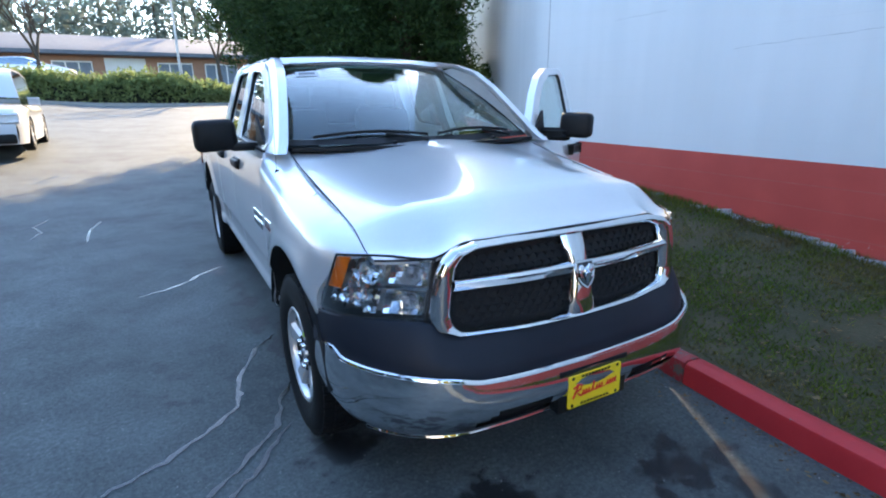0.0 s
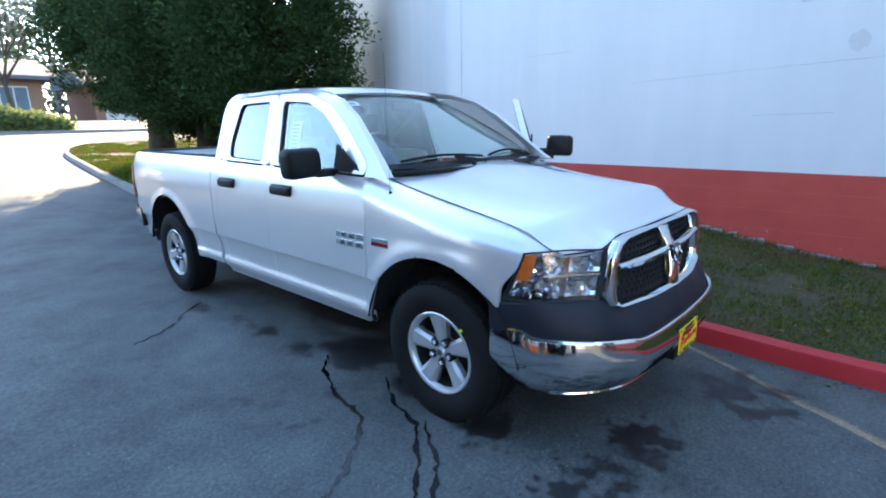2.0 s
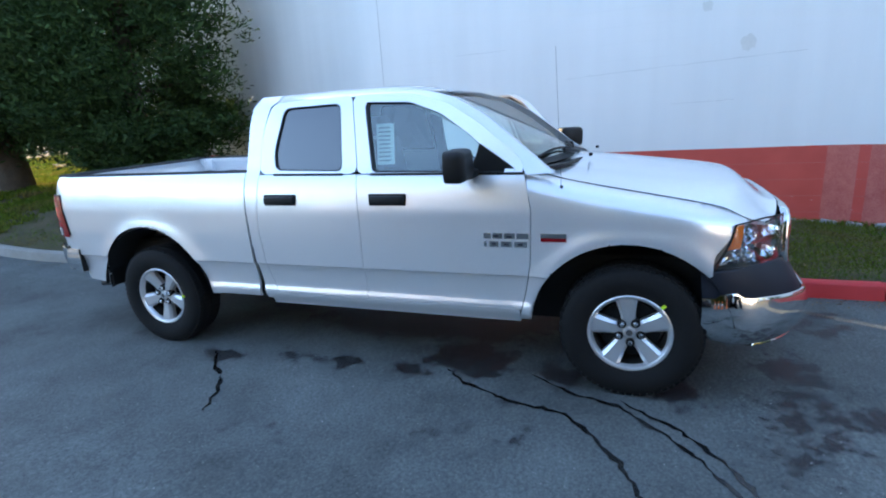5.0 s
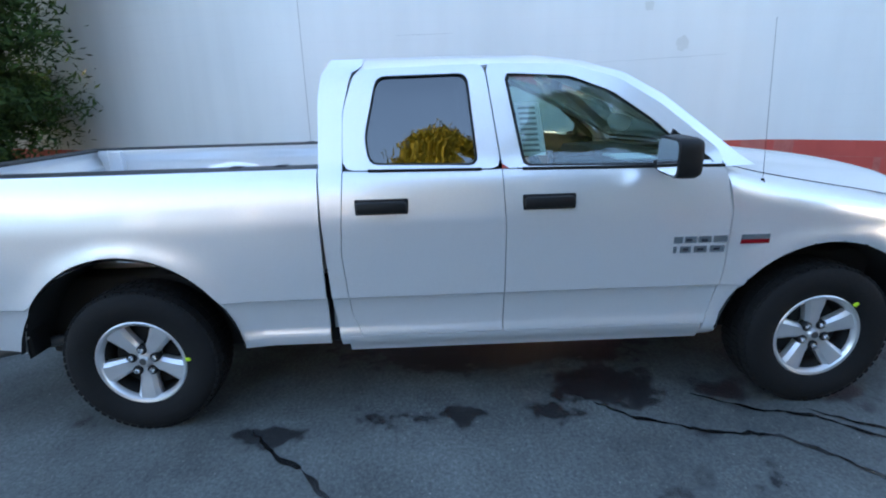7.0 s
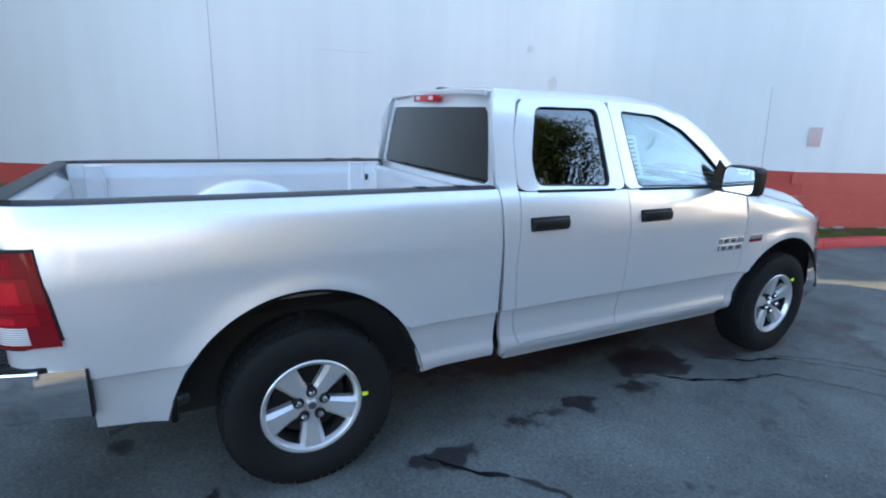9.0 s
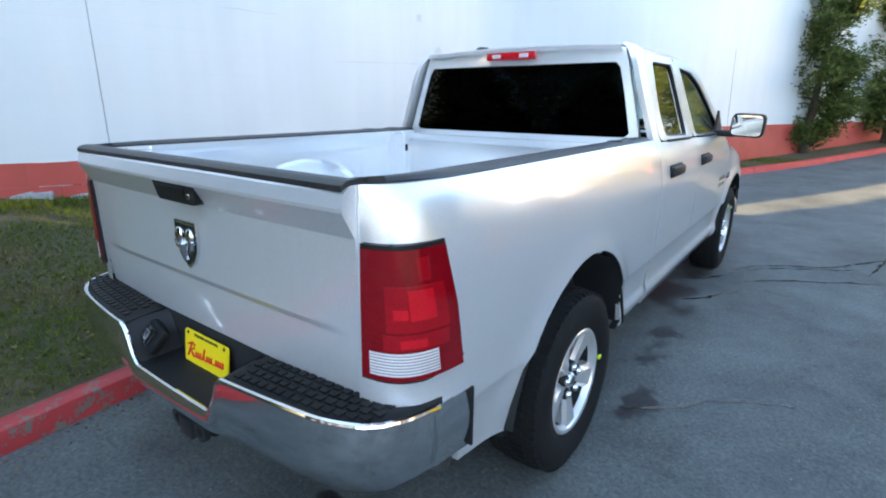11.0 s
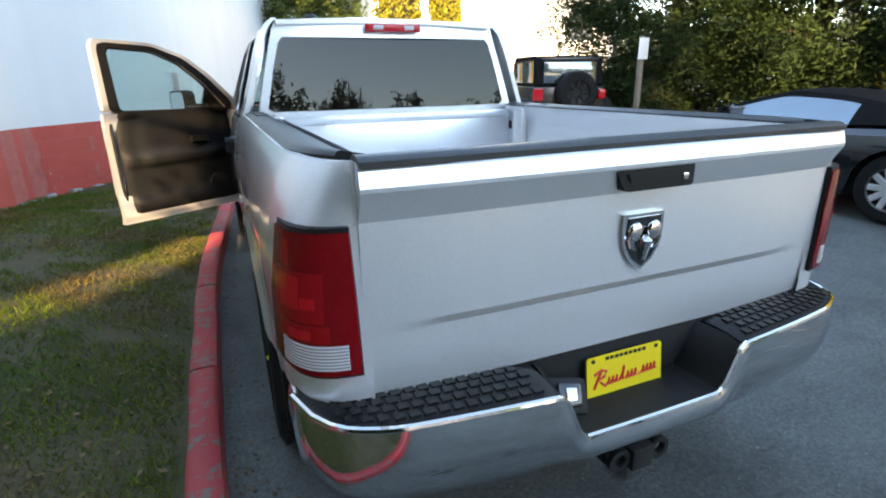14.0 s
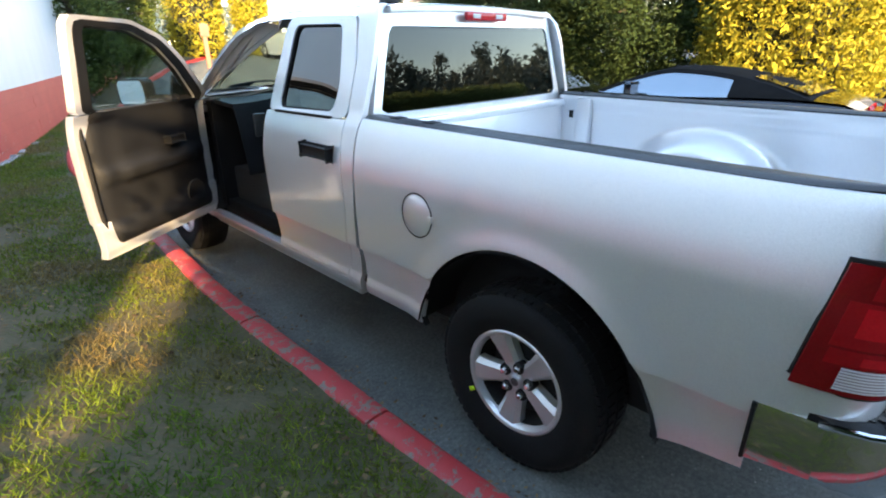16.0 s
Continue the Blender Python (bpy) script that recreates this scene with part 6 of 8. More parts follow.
for sg in (1, -1):
    hl = new("headlamp")
    hl.parent = truck

    def hl_pos(u, v, o, sg=sg):
        s = lerp(IN_LO(v), IN_HI(v), u)
        return nose(sg * s, lerp(HL_LOW(s), HL_TOP(s), v), o + 0.012 * math.sin(math.pi * min(1, max(0, u))))

    def hl_grid(o0, u0=0.0, u1=1.0, v0=0.0, v1=1.0, nu=18, nv=9, thick=0.006):
        return sheet(span(u0, u1, nu), span(v0, v1, nv), lambda u, v: hl_pos(u, v, o0), thick, Vector((0, -1, 0)))
    part("lamp_housing", hl_grid(-0.075), BOWL, hl, "silvered lamp bowl")
    for u0, u1, v0, v1 in ((-0.015, 1.01, -0.05, 0.02), (-0.015, 1.01, 0.985, 1.02), (-0.02, 0.012, -0.03, 1.02), (0.985, 1.012, -0.03, 1.02)):
        part("lamp_rim", hl_grid(-0.004, u0, u1, v0, v1, 18 if u1 - u0 > 0.5 else 3, 3 if u1 - u0 > 0.5 else 9), BLACK_TRIM, hl)
    part("amber_lens", hl_grid(-0.008, 0.80, 0.985, 0.44, 0.965, 6, 5), AMBER, hl, "amber side marker lens")
    # facets of the outer reflector, each tilted its own way
    fc = bmesh.new()
    rf = random.Random(17)
    for i in range(9):
        for j in range(9):
            u0, v0 = 0.42 + 0.060 * i, 0.04 + 0.103 * j
            if (u0 > 0.76 and v0 > 0.40) or rf.random() < 0.06:
                continue
            d = [rf.uniform(-0.018, 0.018) for _ in range(4)]
            q = [hl_pos(u0 + a * 0.052, v0 + b * 0.088, -0.040 + e) for (a, b), e in zip(((0, 0), (1, 0), (1, 1), (0, 1)), d)]
            fc.faces.new([fc.verts.new(p) for p in q])
    thicken(fc, 0.004, Vector((0, -1, 0)))
    tagged(part("facets", fc, FACET, hl, tidy=False), kind="stuff")
    # two square chambers beside the grille and the divider
    for v0, v1 in ((0.06, 0.44), (0.55, 0.94)):
        ch = sheet(span(0.03, 0.36, 8), span(v0, v1, 6), lambda u, v, v0=v0, v1=v1: hl_pos(u, v, -0.022 - 0.05 * math.sin(math.pi * (u - 0.03) / 0.33) * math.sin(math.pi * (v - v0) / (v1 - v0))), 0.004, Vector((0, -1, 0)))
        part("lamp_chamber", ch, FACET, hl, angle=20)
        c = hl_pos(0.20, (v0 + v1) / 2, -0.05)
        bb = bmesh.new()
        bmesh.ops.create_uvsphere(bb, u_segments=12, v_segments=8, radius=0.016, matrix=Matrix.Translation(c))
        part("bulb", bb, WHITE_LENS, hl)
    part("divider", hl_grid(-0.012, 0.02, 0.62, 0.475, 0.525, 10, 3), FACET, hl)
    for u, v, r in ((0.56, 0.70, 0.042), (0.60, 0.28, 0.040)):
        c = hl_pos(u, v, -0.032)
        bw = bmesh.new()
        lathe(bw, [(0.0, -0.03), (0.02, -0.028), (r * 0.8, -0.014), (r, 0.0), (r + 0.005, 0.002), (r + 0.006, -0.012)], 20)
        sq = lerp(IN_LO(v), IN_HI(v), u)
        dr = (nose(sg * sq, 0.9, 0.1) - nose(sg * sq, 0.9, 0)).normalized()
        rot = Vector((1, 0, 0)).rotation_difference(dr).to_matrix().to_4x4()
        bmesh.ops.transform(bw, matrix=Matrix.Translation(c) @ rot, verts=bw.verts)
        part("reflector_bowl", bw, CHROME, hl)
    ln_ob = part("lens_cover", hl_grid(0.004), LENS_CLEAR, hl, "clear headlamp cover")
    ln_ob.visible_shadow = False
# structure behind the nose
part("nose_core", boxed(-0.60, 0.60, 2.1, 2.48, 0.36, 1.02, 0.02), BLACK_VOID, truck)
# mast antenna
ma = bmesh.new()
tube(ma, [(0.925, 1.40, 1.185), (0.905, 1.40, 1.245)], [0.022, 0.008], 10)
part("antenna_foot", ma, BLACK_TRIM, truck)
ma = bmesh.new()
tube(ma, [(0.91, 1.40, 1.23), (0.90, 1.385, 1.6), (0.89, 1.37, 1.99)], [0.0012, 0.0010, 0.0008], 6)
part("antenna_mast", ma, BLACK_TRIM, truck)
# engine badge as bars
for side in (1, -1):
    bd = bmesh.new()
    xb = side_x(1.36, 0.955) + 0.001
    box(bd, side * xb, side * (xb + 0.004), 1.29, 1.435, 0.955, 0.98)
    part("engine_badge", bd, CHROME, truck, tidy=False)
    bd = bmesh.new()
    box(bd, side * xb, side * (xb + 0.004), 1.29, 1.435, 0.932, 0.954)
    part("engine_badge", bd, RED_LENS, truck, tidy=False)

# wheels


def make_wheel():
    w = thing("wheel", "", "")
    ty = bmesh.new()
    prof = [(0.226, -0.10), (0.236, -0.112), (0.30, -0.130), (0.352, -0.128), (0.378, -0.112), (0.392, -0.09), (0.397, -0.04), (0.397, 0.04), (0.392, 0.09), (0.378, 0.112), (0.352, 0.128), (0.30, 0.130), (0.236, 0.112), (0.226, 0.10)]
    lathe(ty, prof, 64, closed=True)
    part("tyre", ty, RUBBER, w, "black all-season tyre")
    trd = bmesh.new()
    for k in range(60):
        a = 2 * math.pi * k / 60
        for x0, x1, da in ((-0.108, -0.072, 0.0), (-0.06, -0.008, 0.03), (0.008, 0.06, 0.06), (0.072, 0.108, 0.02)):
            m = Matrix.Rotation(a + da, 4, "X")
            box(trd, x0, x1, -0.015, 0.015, 0.385 if abs(x0) < 0.09 and abs(x1) < 0.09 else 0.375, 0.402 if abs(x0 + x1) < 0.1 else 0.394, 0.0, m)
    tagged(part("tread", trd, RUBBER, w, tidy=False), kind="stuff")
    rim = bmesh.new()
    lathe(rim, [(0.212, 0.080), (0.222, 0.098), (0.228, 0.104), (0.236, 0.100), (0.236, 0.108), (0.228, 0.114), (0.216, 0.110), (0.205, 0.092), (0.203, 0.080)], 64)
    part("rim", rim, ALLOY, w, "silver alloy rim")
    # Barrel and disc are near-black: shade between the spokes put into colour.
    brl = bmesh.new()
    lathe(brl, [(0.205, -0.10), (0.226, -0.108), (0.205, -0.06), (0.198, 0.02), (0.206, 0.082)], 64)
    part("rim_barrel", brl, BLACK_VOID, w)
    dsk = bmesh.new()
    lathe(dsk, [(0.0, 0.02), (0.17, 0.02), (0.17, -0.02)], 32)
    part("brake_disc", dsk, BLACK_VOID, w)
    for k in range(5):
        a = 2 * math.pi * k / 5 + math.pi / 2 + 0.1
        m = Matrix.Rotation(a, 4, "X")
        sp = bmesh.new()
        ys_ = span(0.045, 0.212, 7)
        hw = smooth_curve([(0.045, 0.036), (0.10, 0.041), (0.16, 0.052), (0.212, 0.064)])
        xx = smooth_curve([(0.045, 0.078), (0.10, 0.082), (0.17, 0.094), (0.212, 0.098)])
        left = [m @ Vector((xx(r) - 0.012, r, -hw(r))) for r in ys_]
        midl = [m @ Vector((xx(r) + 0.004, r, -hw(r) * 0.62)) for r in ys_]
        mid = [m @ Vector((xx(r) + 0.003, r, 0)) for r in ys_]
        midr = [m @ Vector((xx(r) + 0.004, r, hw(r) * 0.62)) for r in ys_]
        right = [m @ Vector((xx(r) - 0.012, r, hw(r))) for r in ys_]
        for p, q in ((left, midl), (midl, mid), (mid, midr), (midr, right)):
            strip(sp, p, q)
        bmesh.ops.remove_doubles(sp, verts=sp.verts, dist=0.0005)
        thicken(sp, 0.035, Vector((-1, 0, 0)))
        part("spoke", sp, ALLOY, w, angle=25)
        nut = bmesh.new()
        mm = Matrix.Rotation(a + math.pi / 5, 4, "X")
        lathe(nut, [(0.0, 0.108), (0.010, 0.108), (0.015, 0.099), (0.015, 0.06)], 10)
        bmesh.ops.transform(nut, matrix=mm @ Matrix.Translation((0, 0.064, 0)), verts=nut.verts)
        part("lug_nut", nut, CHROME, w)
        # Raised dark rings stand in for the shade round the lug nuts.
        rec = bmesh.new()
        lathe(rec, [(0.0155, 0.090), (0.023, 0.092), (0.026, 0.088), (0.026, 0.05)], 14)
        bmesh.ops.transform(rec, matrix=mm @ Matrix.Translation((0, 0.064, 0)), verts=rec.verts)
        part("lug_shade_ring", rec, BLACK_TRIM, w)
    hubm = bmesh.new()
    lathe(hubm, [(0.0, 0.098), (0.026, 0.096), (0.032, 0.088), (0.034, 0.080), (0.066, 0.070), (0.078, 0.058), (0.08, 0.03)], 40)
    part("hub", hubm, ALLOY, w)
    capm = bmesh.new()
    lathe(capm, [(0.0, 0.1005), (0.018, 0.099), (0.02, 0.094)], 24)
    part("hub_cap", capm, ALLOY_DARK, w)
    mkr = bmesh.new()
    mm = Matrix.Rotation(radians(46), 4, "X")
    box(mkr, 0.112, 0.124, 0.236, 0.262, -0.010, 0.008, 0.002, mm)
    part("chalk_mark", mkr, LIME, w, "lime green chalk mark on the tyre")
    return w


proto = make_wheel()
spins = {(1, 1): 0, (1, -1): -42, (-1, 1): 120, (-1, -1): 166}
first = True
for side in (1, -1):
    for end in (1, -1):
        m = Matrix.Translation((side * 0.848, end * HUB_Y, HUB_Z)) @ (Matrix.Rotation(math.pi, 4, "Z") if side < 0 else Matrix.Identity(4)) @ Matrix.Rotation(radians(spins[(side, end)]), 4, "X")
        if first:
            w = proto
            w.matrix_world = m
            first = False
        else:
            w = copy_thing(proto, m)
        w.parent = truck
        for key in ("label", "category"):
            if key in w:
                del w[key]

# cabin
part("cabin_floor", boxed(-0.80, 0.80, -0.74, 1.20, 0.48, 0.55), INTERIOR, truck)
part("firewall", boxed(-0.82, 0.82, 1.16, 1.24, 0.5, 1.30), INTERIOR, truck)
part("headlining", sheet(span(-0.62, 0.62, 9), span(-0.74, 0.42, 9), lambda x, y: (x, y, 1.845 - 0.03 * (x / 0.62) ** 2)), HEADLINER, truck)
for side in (1, -1):
    lo_line = resample([(0.44, 1.815), (0.70, 1.745), (0.90, 1.618), (1.10, 1.455), (1.20, 1.36)], 14)
    pt = bmesh.new()
    strip(pt, [screen_pos(side * 0.985, v, -0.022) for v in span(1.0, 0.06, 14)], [(side * (side_x(y, z) - 0.062), y, z) for y, z in lo_line])
    thicken(pt, 0.006, Vector((-side, 0, 0)))
    part("pillar_trim", pt, HEADLINER, truck, "pale grey windscreen pillar trim", angle=60)
    part("sun_visor", boxed(min(side * 0.10, side * 0.56), max(side * 0.10, side * 0.56), 0.22, 0.40, 1.812, 1.828, 0.006), HEADLINER, truck)
dash = new("dashboard")
dash.parent = truck
part("dash_top", sheet(span(-0.80, 0.80, 21), span(0, 1, 12), lambda x, v: (x, lerp(1.27 - 0.12 * (x / 0.8) ** 2, 0.72, v), 1.315 - 0.02 * v - 0.45 * max(0, v - 0.78) / 0.22 + 0.03 * math.exp(-((x + 0.38) / 0.18) ** 2) * math.sin(math.pi * v)), 0.03, Vector((0, 0, -1))), INTERIOR, dash)
part("centre_stack", boxed(-0.16, 0.16, 0.66, 0.95, 0.68, 1.27, 0.03), INTERIOR, dash)
for z in (0.92, 1.02, 1.13):
    part("dash_knobs", boxed(-0.11, 0.11, 0.648, 0.664, z - 0.03, z + 0.03, 0.01), BLACK_TRIM, dash)
for x in (-0.68, 0.68, -0.19, 0.19):
    part("air_vent", boxed(x - 0.045, x + 0.045, 0.695, 0.715, 1.08, 1.24, 0.01), ALLOY_DARK, dash)
part("papers", boxed(0.28, 0.56, 0.80, 1.02, 1.318, 1.325), PAPER, dash, "white papers on the dashboard")
st = new("steering_wheel")
st.parent = truck
ms = Matrix.Translation((-0.38, 0.56, 1.14)) @ Matrix.Rotation(radians(-64), 4, "X")
rmesh = bmesh.new()
circle = [(0.185 + 0.016 * math.cos(t), 0.016 * math.sin(t)) for t in span(0, 2 * math.pi * 7 / 8, 8)]
lathe(rmesh, circle, 36, axis="z", closed=True)
bmesh.ops.transform(rmesh, matrix=ms, verts=rmesh.verts)
part("wheel_rim", rmesh, BLACK_TRIM, st)
sp = bmesh.new()
box(sp, -0.18, 0.18, -0.02, 0.02, -0.012, 0.008, 0.008, ms)
box(sp, -0.02, 0.02, -0.18, 0.0, -0.012, 0.008, 0.008, ms)
box(sp, -0.075, 0.075, -0.06, 0.06, -0.02, 0.03, 0.02, ms)
part("wheel_spokes", sp, INTERIOR, st)
tube_c = bmesh.new()
tube(tube_c, [ms @ Vector((0, 0, -0.01)), ms @ Vector((0, 0, -0.28))], 0.04, 10)
part("column", tube_c, INTERIOR, st)
rm = boxed(-0.12, 0.12, 0.56, 0.585, 1.70, 1.765, 0.012)
part("inside_mirror", rm, BLACK_TRIM, truck)
for x, y in ((-0.38, 0.0), (0.38, 0.0)):
    s = new("front_seat")
    s.parent = truck
    part("cushion", boxed(x - 0.26, x + 0.26, y - 0.2, y + 0.36, 0.72, 0.90, 0.05), SEAT, s)
    bb = bmesh.new()
    box(bb, -0.25, 0.25, -0.07, 0.07, 0.0, 0.66, 0.05, Matrix.Translation((x, y - 0.2, 0.86)) @ Matrix.Rotation(radians(-12), 4, "X").inverted())
    part("backrest", bb, SEAT, s)
    part("headrest", boxed(x - 0.13, x + 0.13, y - 0.41, y - 0.30, 1.53, 1.70, 0.04), SEAT, s)
s = new("rear_bench")
s.parent = truck
part("cushion", boxed(-0.68, 0.68, -0.66, -0.25, 0.76, 0.90, 0.05), SEAT, s)
part("backrest", boxed(-0.68, 0.68, -0.74, -0.62, 0.88, 1.38, 0.05), SEAT, s)
for x in (-0.42, 0.42):
    part("headrest", boxed(x - 0.13, x + 0.13, -0.73, -0.64, 1.40, 1.54, 0.03), SEAT, s)
part("centre_console", boxed(-0.11, 0.11, -0.2, 0.3, 0.6, 0.98, 0.04), SEAT, truck)

# window stickers
stk = bmesh.new()
m = axes((side_x(0.33, 1.50) - 0.031, 0.21, 1.385), (0, 1, 0), (-0.33, 0, 1))
prism(stk, [(0.0, 0.0), (0.125, 0.0), (0.10, 0.27), (-0.025, 0.27)], 0.001, m)
sticker = part("price_sticker", stk, PAPER, truck, "white price sheet in the side window")
ink = bmesh.new()
for k in range(9):
    prism(ink, [(0.012 - 0.0025 * k, 0.02 + 0.027 * k), (0.095 - 0.0025 * k, 0.02 + 0.027 * k), (0.095 - 0.0025 * k, 0.032 + 0.027 * k), (0.012 - 0.0025 * k, 0.032 + 0.027 * k)], 0.002, m)
part("sheet_lines", ink, INK, sticker, tidy=False)
stk = sheet(span(0.63, 0.84, 6), span(0.80, 0.88, 4), lambda u, v: screen_pos(u, v, 0.0035))
ws_s = part("screen_sticker", stk, PAPER, truck, "white paper label on the windscreen")
stk = sheet(span(0.66, 0.81, 4), span(0.82, 0.86, 3), lambda u, v: screen_pos(u, v, 0.005))
part("label_lines", stk, INK, ws_s)


# ---- trees and hedges ----
def leaf_mesh(name, centres, size, per, spread, rng, material, flat=0.0, droop=0.0, aspect=0.5, outward=0.0):
    """Small leaf sprays round many centres, joined."""
    n = len(centres)
    c = np.repeat(np.asarray(centres), per, axis=0)
    m = len(c)
    c = c + rng.normal(0, spread, (m, 3)) * np.array([1, 1, 1 - flat])
    d = rng.normal(0, 1, (m, 3))
    d[:, 2] = d[:, 2] * (1 - flat) - droop
    if outward:
        o = c[:, :2] / (np.linalg.norm(c[:, :2], axis=1)[:, None] + 1e-6)
        d[:, :2] += outward * o
    d /= np.linalg.norm(d, axis=1)[:, None]
    e = np.cross(d, rng.normal(0, 1, (m, 3)))
    e /= np.linalg.norm(e, axis=1)[:, None] + 1e-9
    s = size * rng.uniform(0.6, 1.4, (m, 1))
    a, b = d * s, e * s * aspect
    verts = np.empty((m * 4, 3))
    verts[0::4], verts[1::4], verts[2::4], verts[3::4] = c - a * 0.5, c + b * 0.5, c + a * 0.6, c - b * 0.5
    me = bpy.data.meshes.new(name)
    me.vertices.add(m * 4)
    me.vertices.foreach_set("co", verts.ravel())
    me.loops.add(m * 4)
    me.loops.foreach_set("vertex_index", np.arange(m * 4))
    me.polygons.add(m)
    me.polygons.foreach_set("loop_start", np.arange(0, m * 4, 4))
    me.update(calc_edges=True)
    me.materials.append(material)
    return me


def trunk_mesh(h, r, rng, limbs, reach, lean=0.15):
    bm = bmesh.new()
    pts = [(lean * math.sin(z * 0.7) * z / h, lean * math.cos(z * 0.5) * 0.5 * z / h, z) for z in span(-0.3, h, 10)]
    tube(bm, pts, [r * (1.25 if k == 0 else 1 - 0.9 * k / 9) for k in range(10)], 10)
    for k in range(limbs):
        z = h * (0.12 + 0.8 * k / limbs)
        a = rng.random() * 6.28
        l = reach(z) * rng.uniform(0.6, 0.95)
        p = [(l * t * math.cos(a), l * t * math.sin(a), z + 0.25 * l * t * (1 - t) + 0.1 * l * t) for t in span(0, 1, 5)]
        tube(bm, p, [max(0.012, r * 0.32 * (1 - 0.85 * t)) for t in span(0, 1, 5)], 6, cap=False)
    return bm


def conifer(name, label, at, h, radius, seed, material, base=0.10, clumps=1500, per=16, leaf=0.085, spread=0.13, taper=0.85, bushy=1.0, group="", aspect=0.3, lop=None, stout=1.0):
    """A tree whose crown is many tufts on limbs, ragged at the edge, with gaps."""
    rng = np.random.default_rng(seed)
    t = thing(name, label, "tree", group, at)
    shape = smooth_curve([(0.0, 0.45), (0.08, 0.85), (0.25, 1.0), (0.55, 0.86 * bushy), (0.8, 0.5 * bushy), (1.0, 0.06)])

    def reach(z):
        return radius * shape(min(max((z / h - base) / (1 - base), 0), 1))
    part("trunk", trunk_mesh(h, (0.055 * radius + 0.06) * stout, rng, 26, reach), BARK, t)
    cs = []
    # limbs carry tufts outwards, with gaps between limbs
    nl = max(40, clumps // 16)
    for k in range(nl):
        z0 = h * (base + (0.97 - base) * ((k + rng.random()) / nl) ** 1.15)
        a = rng.random() * 2 * math.pi
        ln = reach(z0) * (0.72 + 0.36 * rng.random())
        for j in range(16):
            f = 0.25 + 0.75 * math.sqrt(rng.random())
            w = 0.16 * ln * f + 0.05
            cs.append((ln * f * math.cos(a) + rng.normal(0, w * 0.8), ln * f * math.sin(a) + rng.normal(0, w * 0.8), z0 + 0.16 * ln * f * taper + rng.normal(0, 0.10 + 0.05 * ln)))
    if lop is not None:
        cs = [c for c in cs if 0.891 * c[0] - 0.455 * c[1] > lop + 0.11 * (c[2] - 3.4) or not 1.6 < c[2] < 9.5]
    me = leaf_mesh("crown", cs, leaf, per, spread, rng, material, flat=0.25, droop=-0.35, aspect=aspect, outward=0.9)
    ob = new("crown", me)
    ob.parent = t
    return t


conifer("cedar_tree", "tall dark green cedar with tufted branches on the lawn", (-3.95, -7.4, lawn_z(-3.9, -7.4) - 0.1), 9.5, 2.35, 1, CEDAR, base=0.03, clumps=7200, per=36, lop=-1.27, leaf=0.105, group="cedars by the lot")
conifer("cedar_tree", "tall dark cedar with a bare thick trunk base", (-3.2, -10.3, lawn_z(-3.2, -10.3) - 0.1), 10.5, 2.3, 2, CEDAR, base=0.085, clumps=5600, per=34, leaf=0.105, group="cedars by the lot", stout=1.5)
conifer("cedar_tree", "tall dark cedar with a thick trunk in the sun", (-3.2, -13.5, lawn_z(-3.2, -13.5) - 0.1), 14.0, 2.7, 3, CEDAR, base=0.10, clumps=5600, per=34, leaf=0.13, group="cedars by the lot", stout=1.7, bushy=1.25)

for i, (x, y, h, r) in enumerate(((1.0, 13.6, 5.4, 1.05), (2.9, 17.6, 6.4, 1.5), (4.3, 20.9, 6.8, 1.5))):
    conifer("pine_tree", "young open pine with upswept branches by the wall", (x, y, lawn_z(x, y) - 0.1), h, r, 20 + i, PINE, base=0.08, clumps=1500, per=30, leaf=0.12, spread=0.11, taper=2.2, bushy=1.15, group="pines by the wall")


def column_hedge(name, label, at, h, r, seed, material, clumps=2600, per=8, leaf=0.12, group="", squash=1.0):
    """A clipped upright evergreen: a dense skin of sprays over a rounded column."""
    rng = np.random.default_rng(seed)
    t = thing(name, label, "hedge", group, at)
    part("trunk", trunk_mesh(h * 0.8, 0.09, rng, 6, lambda z: r * 0.5), BARK, t)
    prof = smooth_curve([(0.0, 0.82), (0.1, 0.95), (0.5, 1.0), (0.8, 0.88), (0.95, 0.5), (1.0, 0.08)])
    a = rng.random(clumps) * 2 * math.pi
    f = rng.random(clumps)
    lump = np.array([1 + 0.10 * noise.noise((math.cos(p) * 2, math.sin(p) * 2, q * h * 0.9)) for p, q in zip(a, f)])
    rad = np.array([prof(q) for q in f]) * r * lump * rng.uniform(0.8, 1.0, clumps)
    cs = np.stack([rad * np.cos(a) * squash, rad * np.sin(a), f * h], axis=1)
    ob = new("crown", leaf_mesh("crown", cs, leaf, per, 0.09, rng, material, droop=-0.6, aspect=0.4))
    ob.parent = t
    # Near-black body added inside the crown, behind its leaf skin.
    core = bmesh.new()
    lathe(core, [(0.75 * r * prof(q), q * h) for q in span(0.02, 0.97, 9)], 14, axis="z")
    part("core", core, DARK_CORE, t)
    return t


DARK_CORE = surface("dark_crown_fill", (0.012, 0.016, 0.006), (0.03, 0.03, 0.014), 6, 0.95)
for i, (x, y, h, r) in enumerate(((10.0, 28.6, 9.0, 1.5), (12.75, 27.7, 9.0, 0.95))):
    column_hedge("arborvitae", "tall yellow-green clipped arborvitae in the sun", (x, y, ground_z(x, y)), h, r, 40 + i, ARBOR, group="arborvitae at the lot's end", leaf=0.2, clumps=2200, per=6)
